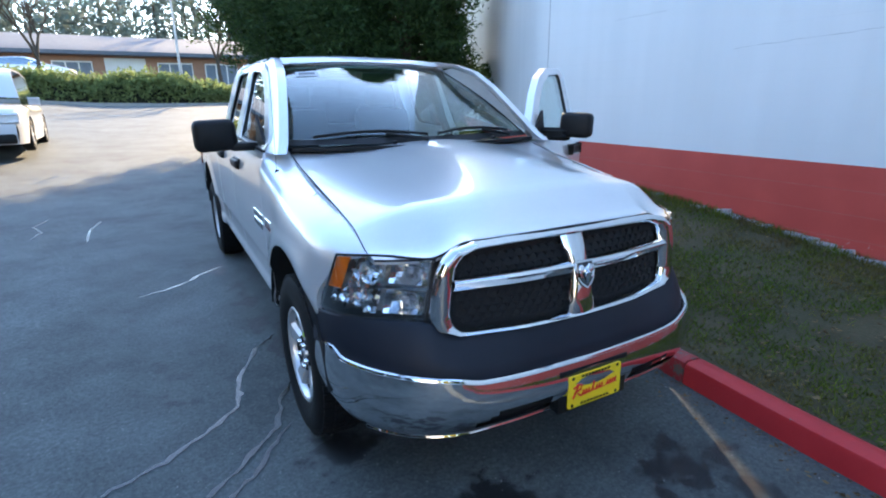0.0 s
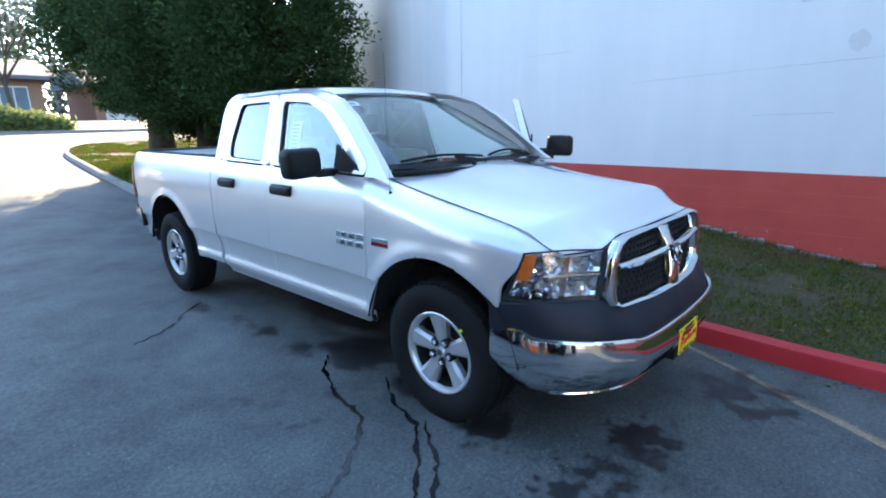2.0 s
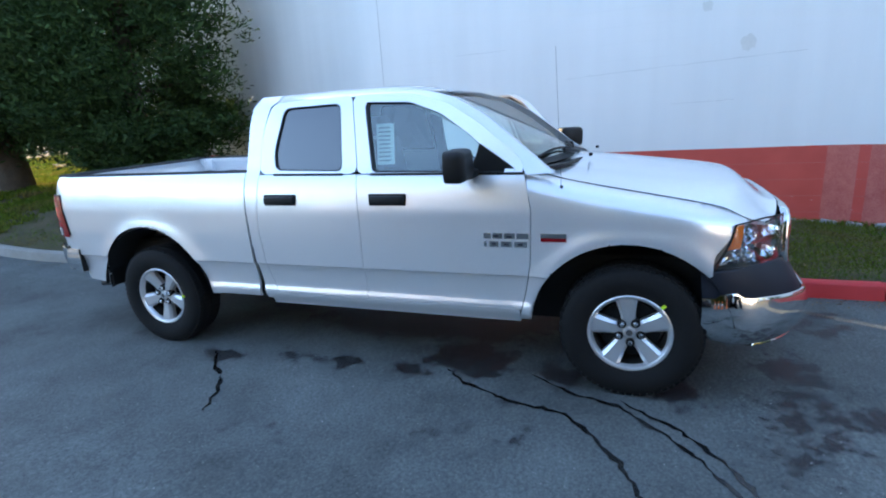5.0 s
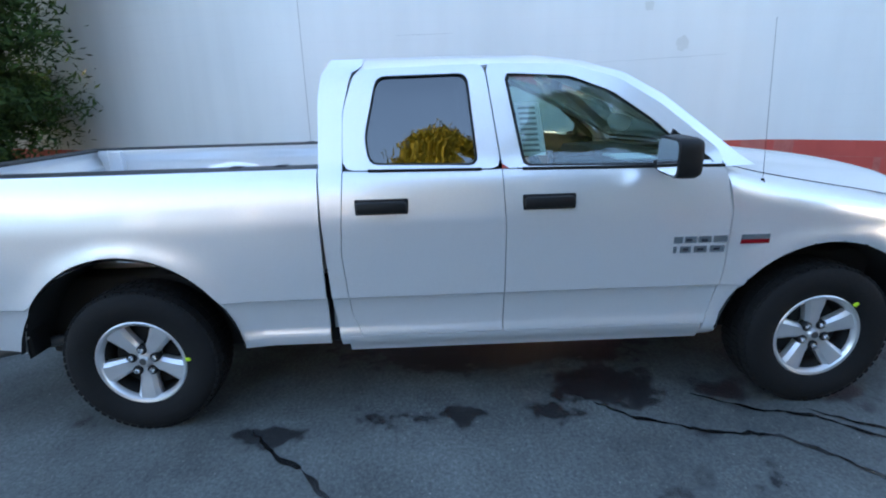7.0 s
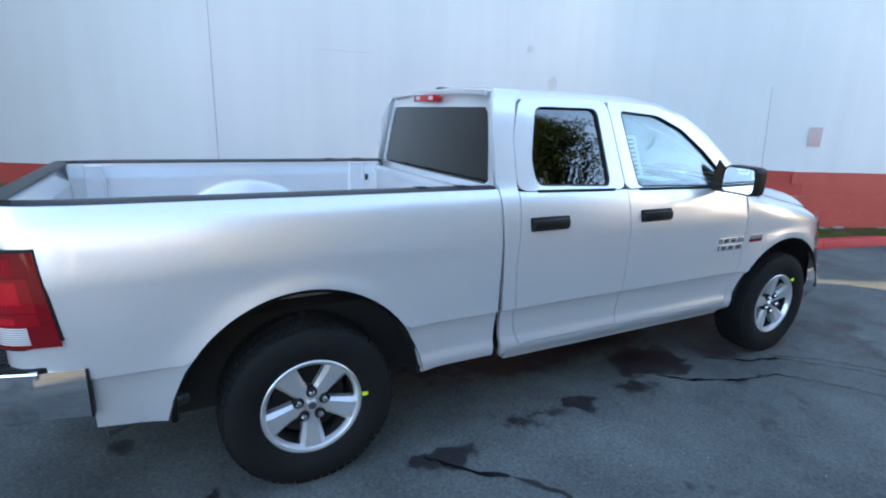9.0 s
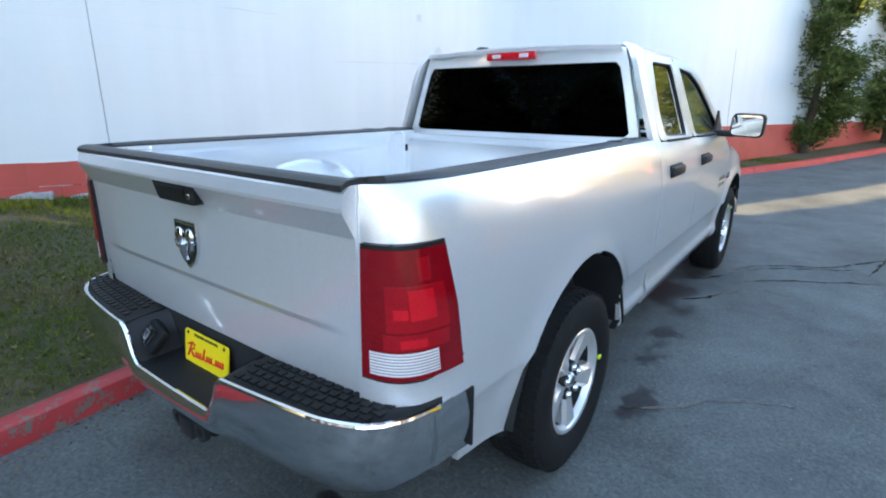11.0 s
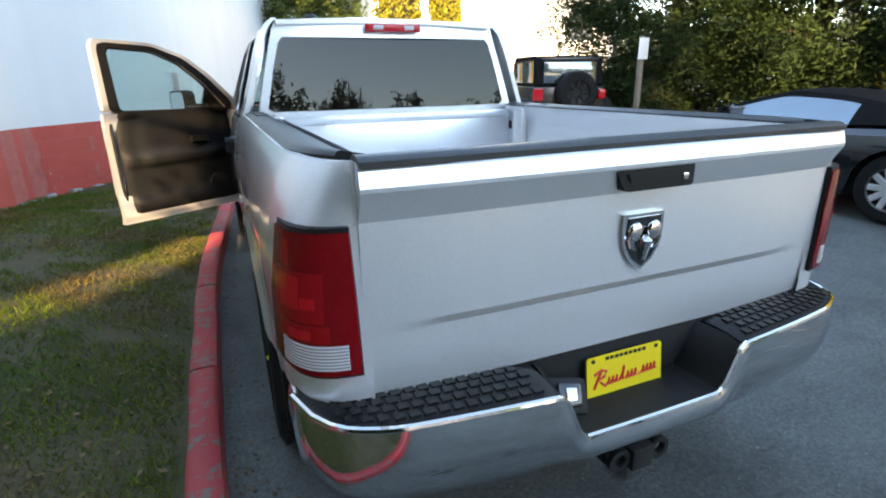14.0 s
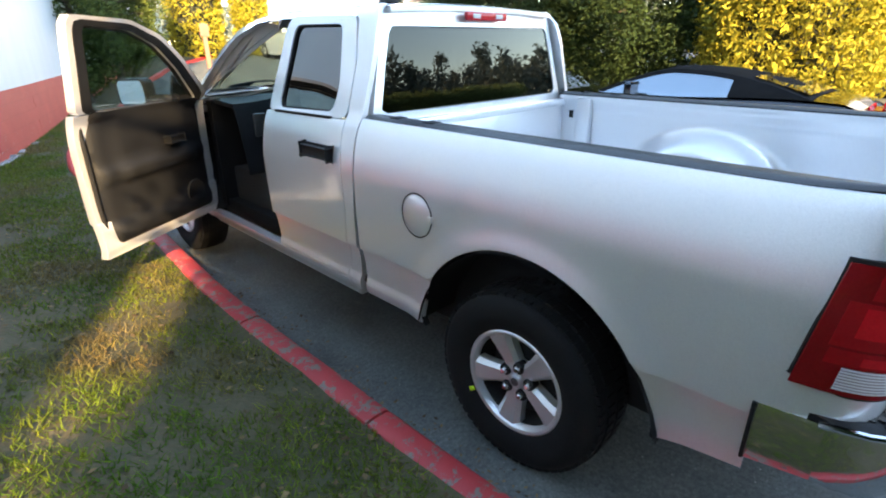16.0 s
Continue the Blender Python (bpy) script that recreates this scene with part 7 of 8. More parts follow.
conifer("evergreen_tree", "large dark evergreen tree with dense low branches", (9.4, 6.2, ground_z(9.4, 6.2)), 8.5, 2.9, 51, DARKLEAF, base=0.04, clumps=5600, per=26, leaf=0.11, group="evergreens at the lot's side", bushy=1.15)
conifer("evergreen_tree", "large dark evergreen tree with dense low branches", (10.6, 3.5, ground_z(10.6, 3.5)), 8.4, 2.7, 52, DARKLEAF, base=0.03, clumps=5600, per=26, leaf=0.11, group="evergreens at the lot's side", bushy=1.2)
column_hedge("hedge", "broad tall yellow-green hedge in the sun", (10.3, 0.0, ground_z(10.3, 0.0)), 7.0, 1.75, 61, ARBOR, clumps=6400, per=13, leaf=0.10)
for i, (x, y) in enumerate(((7.9, 7.3), (8.9, 8.6), (8.3, 5.6))):
    column_hedge("shrub", "low dark green shrub at the kerb", (x, y, ground_z(x, y)), 1.25, 0.8, 70 + i, DARKLEAF, clumps=900, per=8, leaf=0.08, group="shrubs behind the parked cars")


# ---- far side of the street, behind the lot ----
def bank():
    rng = np.random.default_rng(81)
    n = 9000
    x = rng.uniform(-4.5, 40, n)
    cs = np.stack([x, -30.5 + rng.uniform(-0.9, 0.9, n), np.zeros(n)], axis=1)
    for k in range(n):
        top = 1.5 + 0.35 * noise.noise((x[k] * 0.35, 0, 0)) + 0.15 * noise.noise((x[k] * 1.7, 3, 0))
        top *= min(1.0, 0.25 + (x[k] + 4.5) / 5.0)
        cs[k, 2] = ground_z(x[k], -30) + top * math.sqrt(rng.random()) * (1 - 0.25 * abs(cs[k, 1] + 30.5))
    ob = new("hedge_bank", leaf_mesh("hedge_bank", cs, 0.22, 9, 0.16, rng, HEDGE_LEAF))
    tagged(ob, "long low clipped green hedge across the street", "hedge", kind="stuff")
    # Near-black box added inside the hedge to close gaps between leaves.
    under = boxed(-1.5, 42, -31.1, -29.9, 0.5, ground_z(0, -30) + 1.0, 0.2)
    tagged(part("hedge_fill", under, DARK_CORE), "solid dark fill added inside the street hedge", "hedge", kind="structure")


bank()
ROOF_GREY = surface("grey_shingles", (0.06, 0.07, 0.085), (0.10, 0.11, 0.13), 3, 0.8, bump=0.4, fine=20)
BRICK_TAN = surface("tan_brick", (0.20, 0.10, 0.06), (0.28, 0.15, 0.09), 3, 0.85, bump=0.3, fine=30)
OFFICE_PALE = surface("pale_siding", (0.48, 0.46, 0.43), (0.58, 0.56, 0.52), 2, 0.8, bump=0.2, fine=15)
PANE_DARK = surface("far_window", (0.10, 0.12, 0.14), (0.16, 0.18, 0.21), 2, 0.1)


def office(at, width, label):
    t = thing("office_building", label, "building", "", at)
    part("wall", boxed(-width / 2, width / 2, -4, 4, -1, 3.0), BRICK_TAN, t)
    r = bmesh.new()
    m = axes((-width / 2 - 0.8, 0, 2.9), (0, 1, 0), (0, 0, 1))
    prism(r, [(-5.0, 0), (5.0, 0), (5.0, 0.25), (0, 1.7), (-5.0, 0.25)], width + 1.6, m)
    part("roof", r, ROOF_GREY, t)
    k = 0
    for x in span(-width / 2 + 2.0, width / 2 - 2.0, int(width // 3.2)):
        k += 1
        if k % 3 == 0:
            part("panel", boxed(x - 1.3, x + 1.3, 3.98, 4.06, 0.0, 2.75), OFFICE_PALE, t)
            continue
        w = part("window", boxed(x - 1.2, x + 1.2, 3.98, 4.05, 0.7, 2.5, 0.02), OFFICE_PALE, t)
        for q in (-0.78, 0.0, 0.78):
            part("pane", boxed(x + q - 0.34, x + q + 0.34, 4.04, 4.07, 0.8, 2.4), PANE_DARK, w)
    return t


office((9, -46, ground_z(0, -46) - 0.2), 30, "low tan office with grey roof behind the hedge")
office((-26, -50, ground_z(0, -50) - 0.2), 32, "long low office with grey roof among trees")


def woods():
    """Far woods all round; distance haze is mixed into the leaf colour."""
    rng = np.random.default_rng(91)
    cs = []
    trunks = bmesh.new()
    for k in range(300):
        a = 2 * math.pi * k / 300 + rng.normal(0, 0.01)
        back = max(0.0, math.cos(a - 4.36)) ** 4
        d = rng.uniform(82, 115)
        x, y = d * math.cos(a), d * math.sin(a)
        h = rng.uniform(6, 11) + 14 * back * rng.uniform(0.7, 1.2)
        r = rng.uniform(2.2, 3.9)
        z0 = ground_z(x, y)
        tube(trunks, [(x, y, z0 - 1), (x, y, z0 + h * 0.9)], [0.35, 0.08], 5, cap=False)
        for j in range(100):
            f = rng.random()
            w = r * (1 - 0.85 * f) * math.sqrt(rng.random())
            b = rng.random() * 6.28
            cs.append((x + w * math.cos(b), y + w * math.sin(b), z0 + 1.0 + f * (h - 1)))
    for k in range(15000):
        a, d = rng.random() * 2 * math.pi, rng.uniform(80, 100)
        back = max(0.0, math.cos(a - 4.36)) ** 4
        x, y = d * math.cos(a), d * math.sin(a)
        cs.append((x, y, ground_z(x, y) + (5.5 + 12 * back) * rng.random()))
    ob = new("far_woods", leaf_mesh("far_woods", cs, 0.85, 5, 0.6, rng, HAZED_WOOD))
    tagged(ob, "evergreen woods on the far hillside, haze mixed into the leaf colour", "woods", kind="stuff")
    tagged(part("woods_trunks", trunks, BARK, tidy=False), "trunks of the far woods", "woods", kind="stuff")


woods()


def bare_tree(at, h, seed, label):
    rng = random.Random(seed)
    t = thing("bare_tree", label, "tree", "bare street trees", at)
    bm = bmesh.new()

    def grow(p, d, l, r, depth):
        q = p + d * l
        tube(bm, [p, p.lerp(q, 0.5) + Vector((rng.uniform(-1, 1), rng.uniform(-1, 1), 0)) * l * 0.05, q], [r, r * 0.85, r * 0.65], 5, cap=False)
        if depth == 0:
            return
        for _ in range(3):
            nd = (d + Vector((rng.uniform(-1, 1), rng.uniform(-1, 1), rng.uniform(-0.1, 0.6))) * 0.65).normalized()
            grow(q, nd, l * rng.uniform(0.6, 0.8), r * 0.6, depth - 1)
    grow(Vector((0, 0, -0.2)), Vector((0, 0, 1)), h * 0.36, 0.16, 4)
    part("trunk", bm, BARK, t, tidy=False)


bare_tree((6.5, -33.5, ground_z(6, -33)), 6.0, 5, "leafless street tree beyond the hedge")
bare_tree((-3.0, -35.0, ground_z(-3, -35)), 6.5, 8, "leafless street tree beyond the hedge")
lp = thing("street_lamp", "slender grey street lamp across the street", "street lamp", "", (-0.5, -31.8, ground_z(0, -31.8)))
POLE = surface("galvanised_pole", grey(0.3), grey(0.42), 4, 0.5, metal=0.6)
b = bmesh.new()
tube(b, [(0, 0, 0), (0, 0, 4), (0, 0, 6.2)], [0.09, 0.07, 0.05], 8)
part("pole", b, POLE, lp)
b = bmesh.new()
tube(b, [(0, 0, 6.1), (0.6, 0, 6.4), (1.4, 0, 6.4)], 0.035, 6)
part("arm", b, POLE, lp)
part("lamp_head", boxed(1.3, 1.9, -0.12, 0.12, 6.32, 6.46, 0.04), POLE, lp)
# pale far kerb of the street
tagged(part("street_kerb", sheet(span(-40, 45, 30), span(0, 1, 3), lambda x, v: (x, -27.9 - 0.3 * v, ground_z(x, -28) + 0.14), 0.3, Vector((0, 0, -1))), CONCRETE), "pale concrete kerb across the street", "kerb", kind="structure")


# ---- white buildings at the lot's end and side ----
STUCCO = surface("white_stucco", (0.66, 0.66, 0.65), (0.76, 0.76, 0.75), 1.2, 0.8, bump=0.2, fine=25)
FRAME_WHITE = surface("white_frame", grey(0.7), grey(0.78), 4, 0.5)


def plain_building(name, label, at, turn, w, d, h, openings):
    t = thing(name, label, "building", "", at, turn)
    part("wall", boxed(-w / 2, w / 2, 0, d, -1, h), STUCCO, t)
    part("parapet", boxed(-w / 2 - 0.1, w / 2 + 0.1, -0.1, d + 0.1, h - 0.002, h + 0.3), STUCCO, t)
    for x0, x1, z0, z1 in openings:
        win = part("window", boxed(x0 - 0.1, x1 + 0.1, -0.06, 0.05, z0 - 0.1, z1 + 0.1, 0.01), FRAME_WHITE, t)
        n = max(1, int((x1 - x0) / 1.1))
        for k in range(n):
            a, b2 = lerp(x0, x1, k / n) + 0.05, lerp(x0, x1, (k + 1) / n) - 0.05
            part("pane", boxed(a, b2, -0.085, -0.055, z0, z1), PANE_DARK, win)
    return t


plain_building("white_building", "tall plain white building glowing in the sun", (16.5, 25.5, ground_z(16, 25)), -42, 11, 8, 8.5, [(3.2, 4.6, 2.6, 4.6)])
plain_building("garage_building", "white garage building with large framed windows", (17.5, -4.5, ground_z(17, -4)), -98, 13, 7, 5.5, [(-4.2, -1.2, 0.4, 2.9), (-0.5, 2.0, 0.3, 2.9), (3.0, 5.5, 0.4, 2.9)])


# ---- signs and cones ----
sp_ = thing("sign_post", "grey post with a small white parking sign", "sign", "", (6.95, 4.6, ground_z(6.95, 4.6)))
WOOD_POST = surface("weathered_post", (0.16, 0.13, 0.10), (0.26, 0.22, 0.17), 8, 0.9, bump=0.4)
part("post", boxed(-0.045, 0.045, -0.045, 0.045, -0.2, 2.05, 0.008), WOOD_POST, sp_)
part("plate", boxed(-0.12, 0.12, -0.06, -0.05, 1.62, 2.02, 0.004), PAPER, sp_)
rp = thing("marker_post", "reddish wooden post with a small sign by the kerb", "post", "", (7.8, 22.3, ground_z(7.8, 22.3)))
POST_RED = surface("faded_red_post", (0.30, 0.10, 0.07), (0.40, 0.16, 0.11), 8, 0.85)
part("post", boxed(-0.09, 0.09, -0.05, 0.05, -0.2, 1.9, 0.01), POST_RED, rp)
part("plate", boxed(-0.2, 0.2, -0.08, -0.05, 1.35, 1.85, 0.01), POST_RED, rp)
ORANGE = surface("cone_orange", (0.80, 0.15, 0.02), (0.90, 0.21, 0.04), 6, 0.5)
cone0 = None
for x, y, s in ((5.9, 4.5, 1.0), (5.62, 3.62, 0.9), (5.45, 3.06, 1.0)):
    if cone0 is None:
        cone0 = thing("traffic_cone", "orange traffic cone with a white reflective collar", "traffic cone", "cones between the parked cars")
        b = bmesh.new()
        lathe(b, [(0.0, 0.71), (0.025, 0.71), (0.03, 0.70), (0.14, 0.03), (0.15, 0.025)], 20, axis="z")
        part("body", b, ORANGE, cone0)
        part("base", boxed(-0.18, 0.18, -0.18, 0.18, 0.0, 0.03, 0.01), ORANGE, cone0)
        b = bmesh.new()
        lathe(b, [(0.062, 0.52), (0.085, 0.395)], 20, axis="z")
        part("collar", b, PAPER, cone0)
        cone0.matrix_world = pose(x, y, ground_z(x, y))
    else:
        copy_thing(cone0, pose(x, y, ground_z(x, y)))


# ---- parked cars ----
def simple_wheel(r, w, parent, x, y, face, spokes, rim_mat=ALLOY):
    wl = new("wheel")
    wl.parent = parent
    wl.matrix_local = Matrix.Translation((x, y, r)) @ (Matrix.Rotation(math.pi, 4, "Z") if face < 0 else Matrix.Identity(4))
    b = bmesh.new()
    lathe(b, [(r * 0.64, -w / 2), (r * 0.9, -w / 2), (r, -w * 0.35), (r, w * 0.35), (r * 0.9, w / 2), (r * 0.64, w / 2)], 36, closed=True)
    part("tyre", b, RUBBER, wl)
    b = bmesh.new()
    lathe(b, [(r * 0.66, w * 0.5), (r * 0.60, w * 0.46), (r * 0.58, 0.0), (0.0, 0.0)], 32)
    part("rim", b, ALLOY_DARK, wl)
    b = bmesh.new()
    for k in range(spokes):
        m = Matrix.Rotation(2 * math.pi * k / spokes, 4, "X")
        box(b, w * 0.30, w * 0.46, 0.02, r * 0.62, -0.030, 0.030, 0.006, m)
    lathe(b, [(0.0, w * 0.48), (0.055, w * 0.46), (0.07, w * 0.3)], 16)
    part("spokes", b, rim_mat, wl, tidy=False)
    return wl


def car(name, label, category, at, turn, L, W, paint_mat, top, hood, glass_from, glass_to, roof_w, r, axle, spokes=5, rim=ALLOY, roof_mat=None, tint=None, belt=None, round_nose=0.16, nose_mat=None, quarter=None):
    """A car by its side profile: body to the belt with wheel openings, glazed cabin above. Faces +y."""
    t = thing(name, label, category, "", at, turn)
    prof = smooth_curve(hood)
    roofline = smooth_curve(top)
    plan = lambda y: W / 2 * (1 - round_nose * max(0, (abs(y) - L * 0.33) / (L * 0.17)) ** 2.2)

    def low(y):
        z = 0.20
        for ay in axle:
            d = abs(y - ay)
            if d < r * 1.16:
                z = max(z, r + math.sqrt((r * 1.16) ** 2 - d * d) * 0.98)
        return z
    ys = sorted(set(span(-L / 2, L / 2, 70)))
    for s in (1, -1):
        def skin(y, v, s=s):
            zt = prof(y)
            z = lerp(0.2, zt, v)
            z = max(z, min(low(y), zt - 0.03))
            f = (z - 0.2) / (zt - 0.2)
            x = plan(y) * (0.955 + 0.045 * math.sin(math.pi * min(1, f * 0.95 + 0.06)) - 0.13 * max(0, f - 0.86) / 0.14)
            return (s * x, y, z)
        part("body_side", sheet(ys, span(0, 1, 16), skin), paint_mat, t)
    part("body_top", sheet(ys, span(-1, 1, 15), lambda y, u: (u * plan(y) * 0.865, y, prof(y) + 0.035 * (1 - abs(u) ** 2.5))), paint_mat, t)
    for e, nm in ((1, "front_end"), (-1, "rear_end")):
        y = e * L / 2
        part(nm, sheet(span(-1, 1, 17), span(0, 1, 10), lambda u, v, y=y, e=e: (u * plan(y) * 0.97, y + e * 0.06 * math.sin(math.pi * v) * (1 - u * u * 0.4), lerp(0.2, prof(y), v))), nose_mat or paint_mat, t)
    part("underside", boxed(-W / 2 + 0.25, W / 2 - 0.25, -L / 2 + 0.2, L / 2 - 0.2, 0.18, 0.55), BLACK_VOID, t)
    # cabin
    gy = span(glass_from, glass_to, 36)
    half = lambda y, z: lerp(plan(y) * 0.865, roof_w / 2, min(1.0, max(0.0, (z - prof(y)) / max(roofline(0.5 * (glass_from + glass_to)) - prof(y), 0.1))) ** 1.1)
    part("roof", sheet(gy, span(-1, 1, 13), lambda y, u: (u * half(y, roofline(y)), y, max(roofline(y), prof(y) + 0.01) + 0.03 * (1 - u * u))), roof_mat or paint_mat, t)
    for s in (1, -1):
        side_gl = sheet(gy, span(0, 1, 6), lambda y, v, s=s: (s * (half(y, lerp(prof(y), max(roofline(y) - 0.05, prof(y) + 0.01), v)) - 0.004), y, lerp(prof(y), max(roofline(y) - 0.05, prof(y) + 0.01), v)))
        part("side_window", side_gl, tint or CAR_GLASS, t)
        part("window_rail", sheet(gy, span(0, 1, 3), lambda y, v, s=s: (s * (half(y, max(roofline(y) - 0.05 * v, prof(y) + 0.01)) + 0.002), y, max(roofline(y) - 0.05 * v, prof(y) + 0.01))), roof_mat or paint_mat, t)
        if quarter is not None:
            part("rear_quarter", sheet(span(glass_from, quarter, 10), span(0, 1, 6), lambda y, v, s=s: (s * (half(y, lerp(prof(y), max(roofline(y) - 0.05, prof(y) + 0.01), v)) + 0.003), y, lerp(prof(y), max(roofline(y) - 0.05, prof(y) + 0.01), v))), roof_mat or paint_mat, t)
        mb = boxed(s * (W / 2 - 0.03), s * (W / 2 + 0.13), glass_to - 0.62, glass_to - 0.52, prof(0) + 0.02, prof(0) + 0.15, 0.03)
        part("mirror", mb, paint_mat, t)
        for ay in axle:
            simple_wheel(r, 0.22, t, s * (W / 2 - 0.12), ay, s, spokes, rim)
    return t, prof, roofline, plan


CAR_GLASS = surface("car_window", (0.24, 0.30, 0.34), (0.30, 0.36, 0.40), 2, 0.03, metal=0.85, **{"Coat Weight": 1.0})
BLACK_PAINT = paint("black_car_paint", (0.005, 0.0055, 0.007), rough=0.2)
WHITE_PAINT = paint("white_car_paint", (0.70, 0.71, 0.72), rough=0.3)
SOFT_TOP = surface("black_soft_top", grey(0.008), grey(0.014), 10, 0.95, bump=0.3, fine=200, **{"Specular IOR Level": 0.08})

coupe, cp, cr, cpl = car("coupe_car", "black two-door coupe with a dark soft top, parked", "car", (5.62, 0.2, ground_z(5.62, 0.2) - 0.03), 0, 4.65, 1.86, BLACK_PAINT,
                         [(-1.75, 0.91), (-1.2, 1.07), (-0.55, 1.18), (-0.1, 1.20), (0.35, 1.11), (0.9, 0.89)],
                         [(-2.32, 0.76), (-2.0, 0.89), (-1.5, 0.91), (0.0, 0.86), (1.0, 0.86), (1.9, 0.77), (2.32, 0.60)], -1.75, 0.9, 1.12, 0.33, (1.42, -1.40), spokes=10, roof_mat=SOFT_TOP, quarter=-0.85)
for s in (1, -1):
    part("tail_lamp", boxed(s * 0.42, s * 0.84, -2.40, -2.28, 0.72, 0.86, 0.04), RED_PLASTIC, coupe, "red tail lamp")
    part("headlamp", boxed(s * 0.50, s * 0.82, 2.12, 2.30, 0.60, 0.72, 0.04), REFLECTOR, coupe)
part("rear_screen", sheet(span(-1, 1, 9), span(0, 1, 6), lambda u, v: (u * lerp(0.68, 0.52, v), lerp(-1.70, -1.05, v), lerp(0.93, 1.10, v) + 0.035)), CAR_GLASS, coupe)
part("rear_bumper", boxed(-0.80, 0.80, -2.42, -2.30, 0.30, 0.55, 0.05), BLACK_PAINT, coupe)
for s in (1, -1):
    part("exhaust_tip", boxed(s * 0.45, s * 0.58, -2.45, -2.36, 0.28, 0.34, 0.02), CHROME, coupe)

muscle, _, _, _ = car("sports_car", "black sports car parked by the garage", "car", (12.5, -2.8, ground_z(12.5, -2.8)), 0, 4.8, 1.9, BLACK_PAINT,
                      [(-1.6, 1.0), (-0.8, 1.30), (-0.1, 1.36), (0.4, 1.25), (0.95, 1.0)],
                      [(-2.4, 0.85), (-2.0, 1.0), (0.0, 0.96), (1.0, 0.98), (1.9, 0.90), (2.4, 0.70)], -1.6, 0.95, 1.15, 0.36, (1.5, -1.45), spokes=5)
suv, sp2, _, _ = car("suv_car", "white compact sport utility car standing in the sun", "car", (4.85, -12.3, ground_z(4.85, -12.3)), 3, 4.6, 1.90, WHITE_PAINT,
                     [(-2.2, 1.2), (-1.95, 1.68), (-1.0, 1.84), (0.0, 1.84), (0.5, 1.68), (1.2, 1.12)],
                     [(-2.3, 0.95), (-1.5, 1.02), (0.0, 1.0), (1.1, 1.02), (1.9, 0.95), (2.3, 0.75)], -2.2, 1.15, 1.25, 0.36, (1.40, -1.35), spokes=6)
part("grille", boxed(-0.45, 0.45, 2.31, 2.38, 0.5, 0.75, 0.03), BLACK_TRIM, suv)
part("lower_cladding", boxed(-0.75, 0.75, 2.29, 2.39, 0.22, 0.42, 0.04), BLACK_TRIM, suv)
for s in (1, -1):
    part("headlamp", boxed(s * 0.52, s * 0.80, 2.15, 2.33, 0.66, 0.82, 0.04), REFLECTOR, suv)
sedan, _, _, _ = car("sedan_car", "silver sedan parked beyond the hedge", "car", (7.5, -36.5, ground_z(7, -36) + 0.7), 82, 4.6, 1.8, SILVER,
                     [(-1.8, 1.0), (-0.9, 1.36), (0.0, 1.40), (0.4, 1.28), (1.1, 1.0)], [(-2.3, 0.85), (-1.9, 0.98), (1.1, 0.98), (2.3, 0.72)], -1.8, 1.1, 1.2, 0.32, (1.35, -1.35))
far_pick, _, _, _ = car("white_pickup", "white pickup truck parked at the lot's end", "pickup truck", (12.6, 23.0, ground_z(12.6, 23)), -8, 5.4, 1.95, WHITE_PAINT,
                        [(-0.75, 1.2), (-0.6, 1.80), (0.6, 1.83), (0.9, 1.7), (1.4, 1.2)], [(-2.7, 1.20), (-0.8, 1.22), (1.4, 1.15), (2.5, 1.05), (2.7, 0.85)], -0.75, 1.4, 1.4, 0.38, (1.65, -1.6))
for s in (1, -1):
    part("tail_lamp", boxed(s * 0.75, s * 0.93, -2.80, -2.70, 0.75, 1.1, 0.02), RED_PLASTIC, far_pick)
part("rear_bumper", boxed(-0.9, 0.9, -2.88, -2.72, 0.42, 0.6, 0.03), CHROME, far_pick)
part("rear_screen", boxed(-0.62, 0.62, -0.80, -0.74, 1.30, 1.68, 0.01), CAR_GLASS, far_pick)

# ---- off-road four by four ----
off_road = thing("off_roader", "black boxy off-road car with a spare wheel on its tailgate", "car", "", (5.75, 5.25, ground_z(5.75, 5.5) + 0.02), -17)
OFF_BLACK = paint("faded_black_paint", (0.007, 0.0075, 0.009), rough=0.35, coat=0.6)
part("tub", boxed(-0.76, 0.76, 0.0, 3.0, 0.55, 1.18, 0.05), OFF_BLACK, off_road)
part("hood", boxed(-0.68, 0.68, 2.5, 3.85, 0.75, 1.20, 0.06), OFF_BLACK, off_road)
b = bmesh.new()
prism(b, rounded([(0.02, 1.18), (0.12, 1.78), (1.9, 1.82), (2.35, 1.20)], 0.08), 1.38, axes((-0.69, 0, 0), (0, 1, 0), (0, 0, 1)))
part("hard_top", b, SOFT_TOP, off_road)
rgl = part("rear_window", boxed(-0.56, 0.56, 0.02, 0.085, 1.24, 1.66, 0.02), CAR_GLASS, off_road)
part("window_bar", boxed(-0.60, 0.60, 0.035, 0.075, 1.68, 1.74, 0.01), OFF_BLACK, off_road)
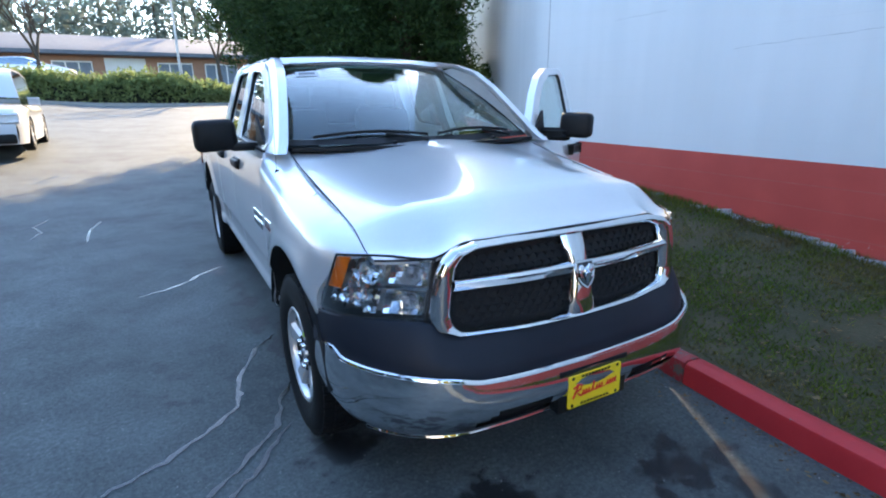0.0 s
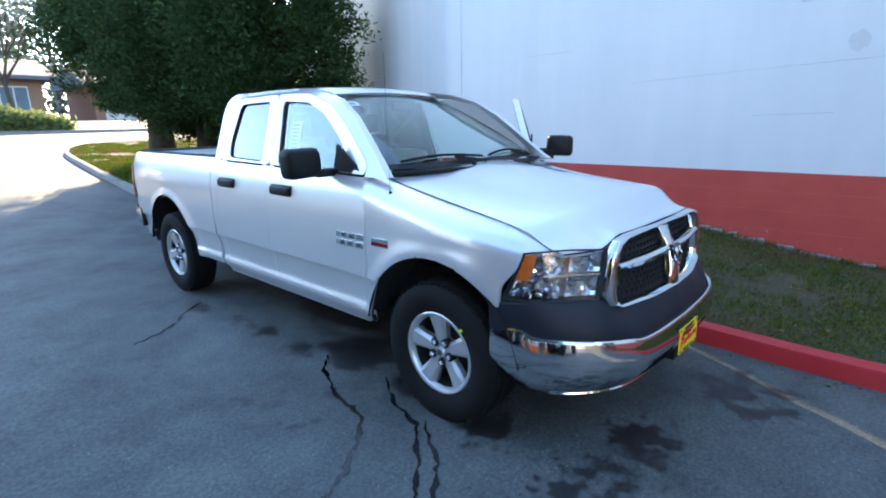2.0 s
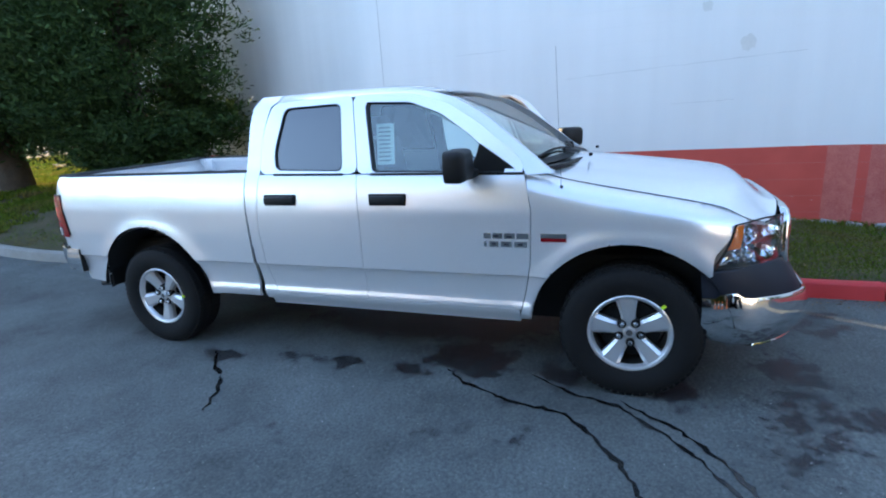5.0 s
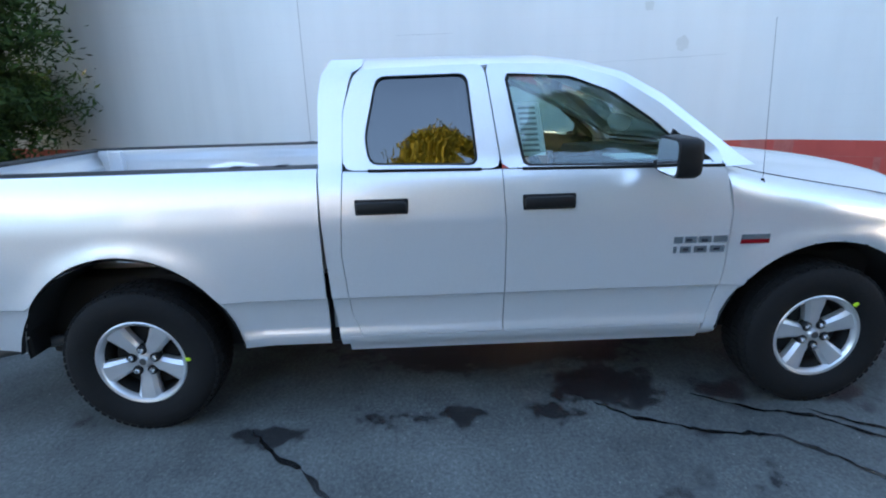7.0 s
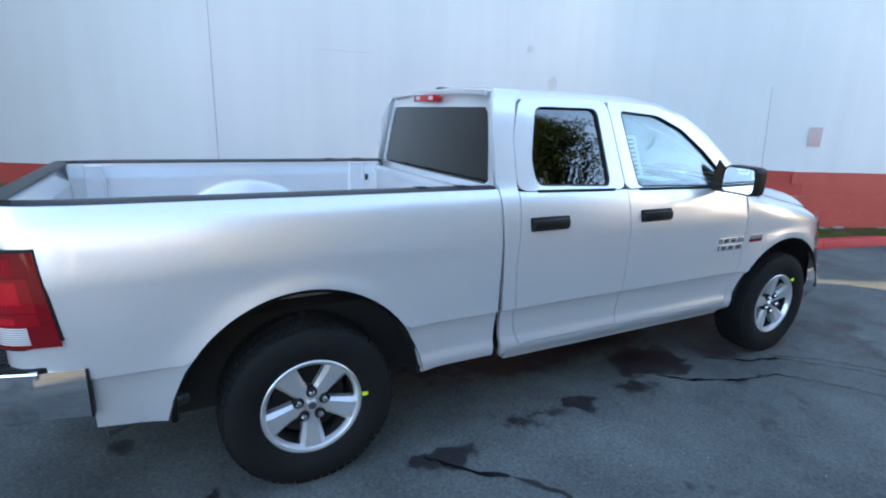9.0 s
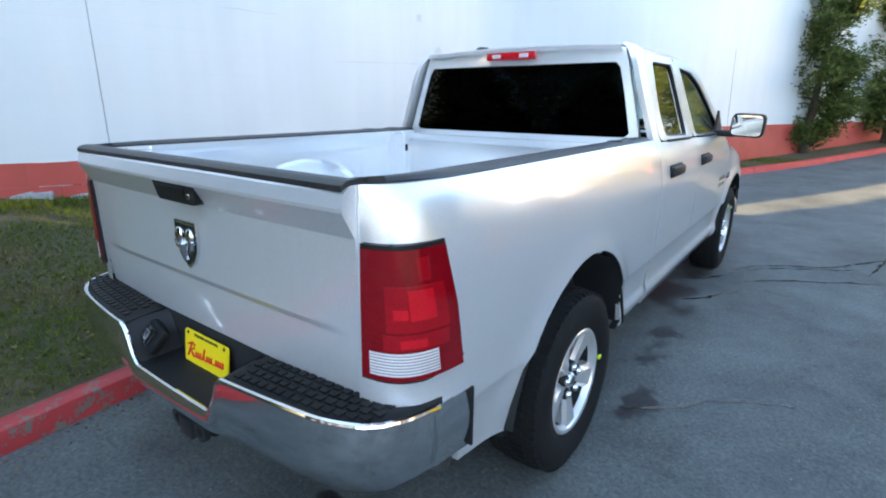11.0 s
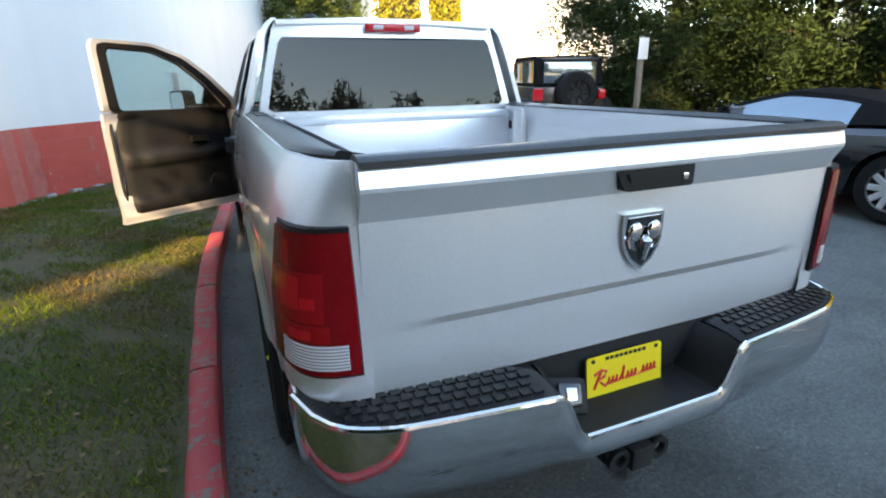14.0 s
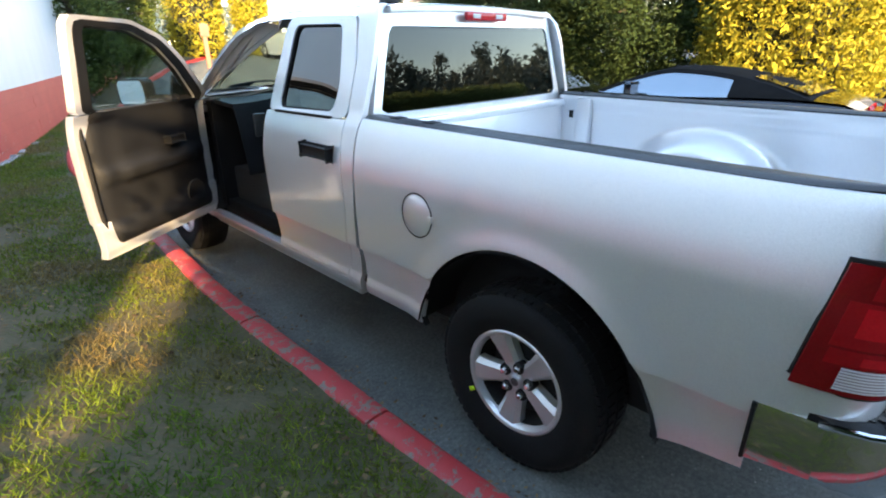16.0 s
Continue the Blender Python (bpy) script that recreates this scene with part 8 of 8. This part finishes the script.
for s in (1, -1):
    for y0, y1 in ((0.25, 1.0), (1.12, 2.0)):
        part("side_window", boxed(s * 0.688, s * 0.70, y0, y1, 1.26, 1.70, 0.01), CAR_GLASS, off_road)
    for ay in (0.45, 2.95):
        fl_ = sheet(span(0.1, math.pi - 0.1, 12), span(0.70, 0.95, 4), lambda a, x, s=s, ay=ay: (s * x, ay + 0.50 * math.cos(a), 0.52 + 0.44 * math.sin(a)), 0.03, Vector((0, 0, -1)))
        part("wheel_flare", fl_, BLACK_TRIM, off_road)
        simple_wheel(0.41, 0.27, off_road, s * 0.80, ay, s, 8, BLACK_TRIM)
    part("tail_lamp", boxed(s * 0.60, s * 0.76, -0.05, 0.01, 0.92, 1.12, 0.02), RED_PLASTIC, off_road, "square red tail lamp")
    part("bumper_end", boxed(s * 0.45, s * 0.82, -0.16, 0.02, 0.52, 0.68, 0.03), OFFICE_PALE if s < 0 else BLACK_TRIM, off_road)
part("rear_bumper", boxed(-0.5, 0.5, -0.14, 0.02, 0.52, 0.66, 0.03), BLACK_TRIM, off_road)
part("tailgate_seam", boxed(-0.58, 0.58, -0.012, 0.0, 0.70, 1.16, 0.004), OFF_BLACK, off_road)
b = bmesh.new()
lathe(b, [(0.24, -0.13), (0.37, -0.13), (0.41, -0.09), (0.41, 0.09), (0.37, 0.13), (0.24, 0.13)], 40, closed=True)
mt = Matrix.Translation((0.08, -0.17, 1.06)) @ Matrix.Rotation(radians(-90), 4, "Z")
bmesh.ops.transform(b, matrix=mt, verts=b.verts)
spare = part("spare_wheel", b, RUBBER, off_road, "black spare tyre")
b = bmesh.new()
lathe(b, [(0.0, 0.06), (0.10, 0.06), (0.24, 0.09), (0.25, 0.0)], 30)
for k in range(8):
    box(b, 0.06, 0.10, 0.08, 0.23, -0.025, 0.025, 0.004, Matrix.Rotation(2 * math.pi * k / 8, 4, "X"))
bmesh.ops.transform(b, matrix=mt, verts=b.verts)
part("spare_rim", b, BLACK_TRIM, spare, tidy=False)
red_blocks()
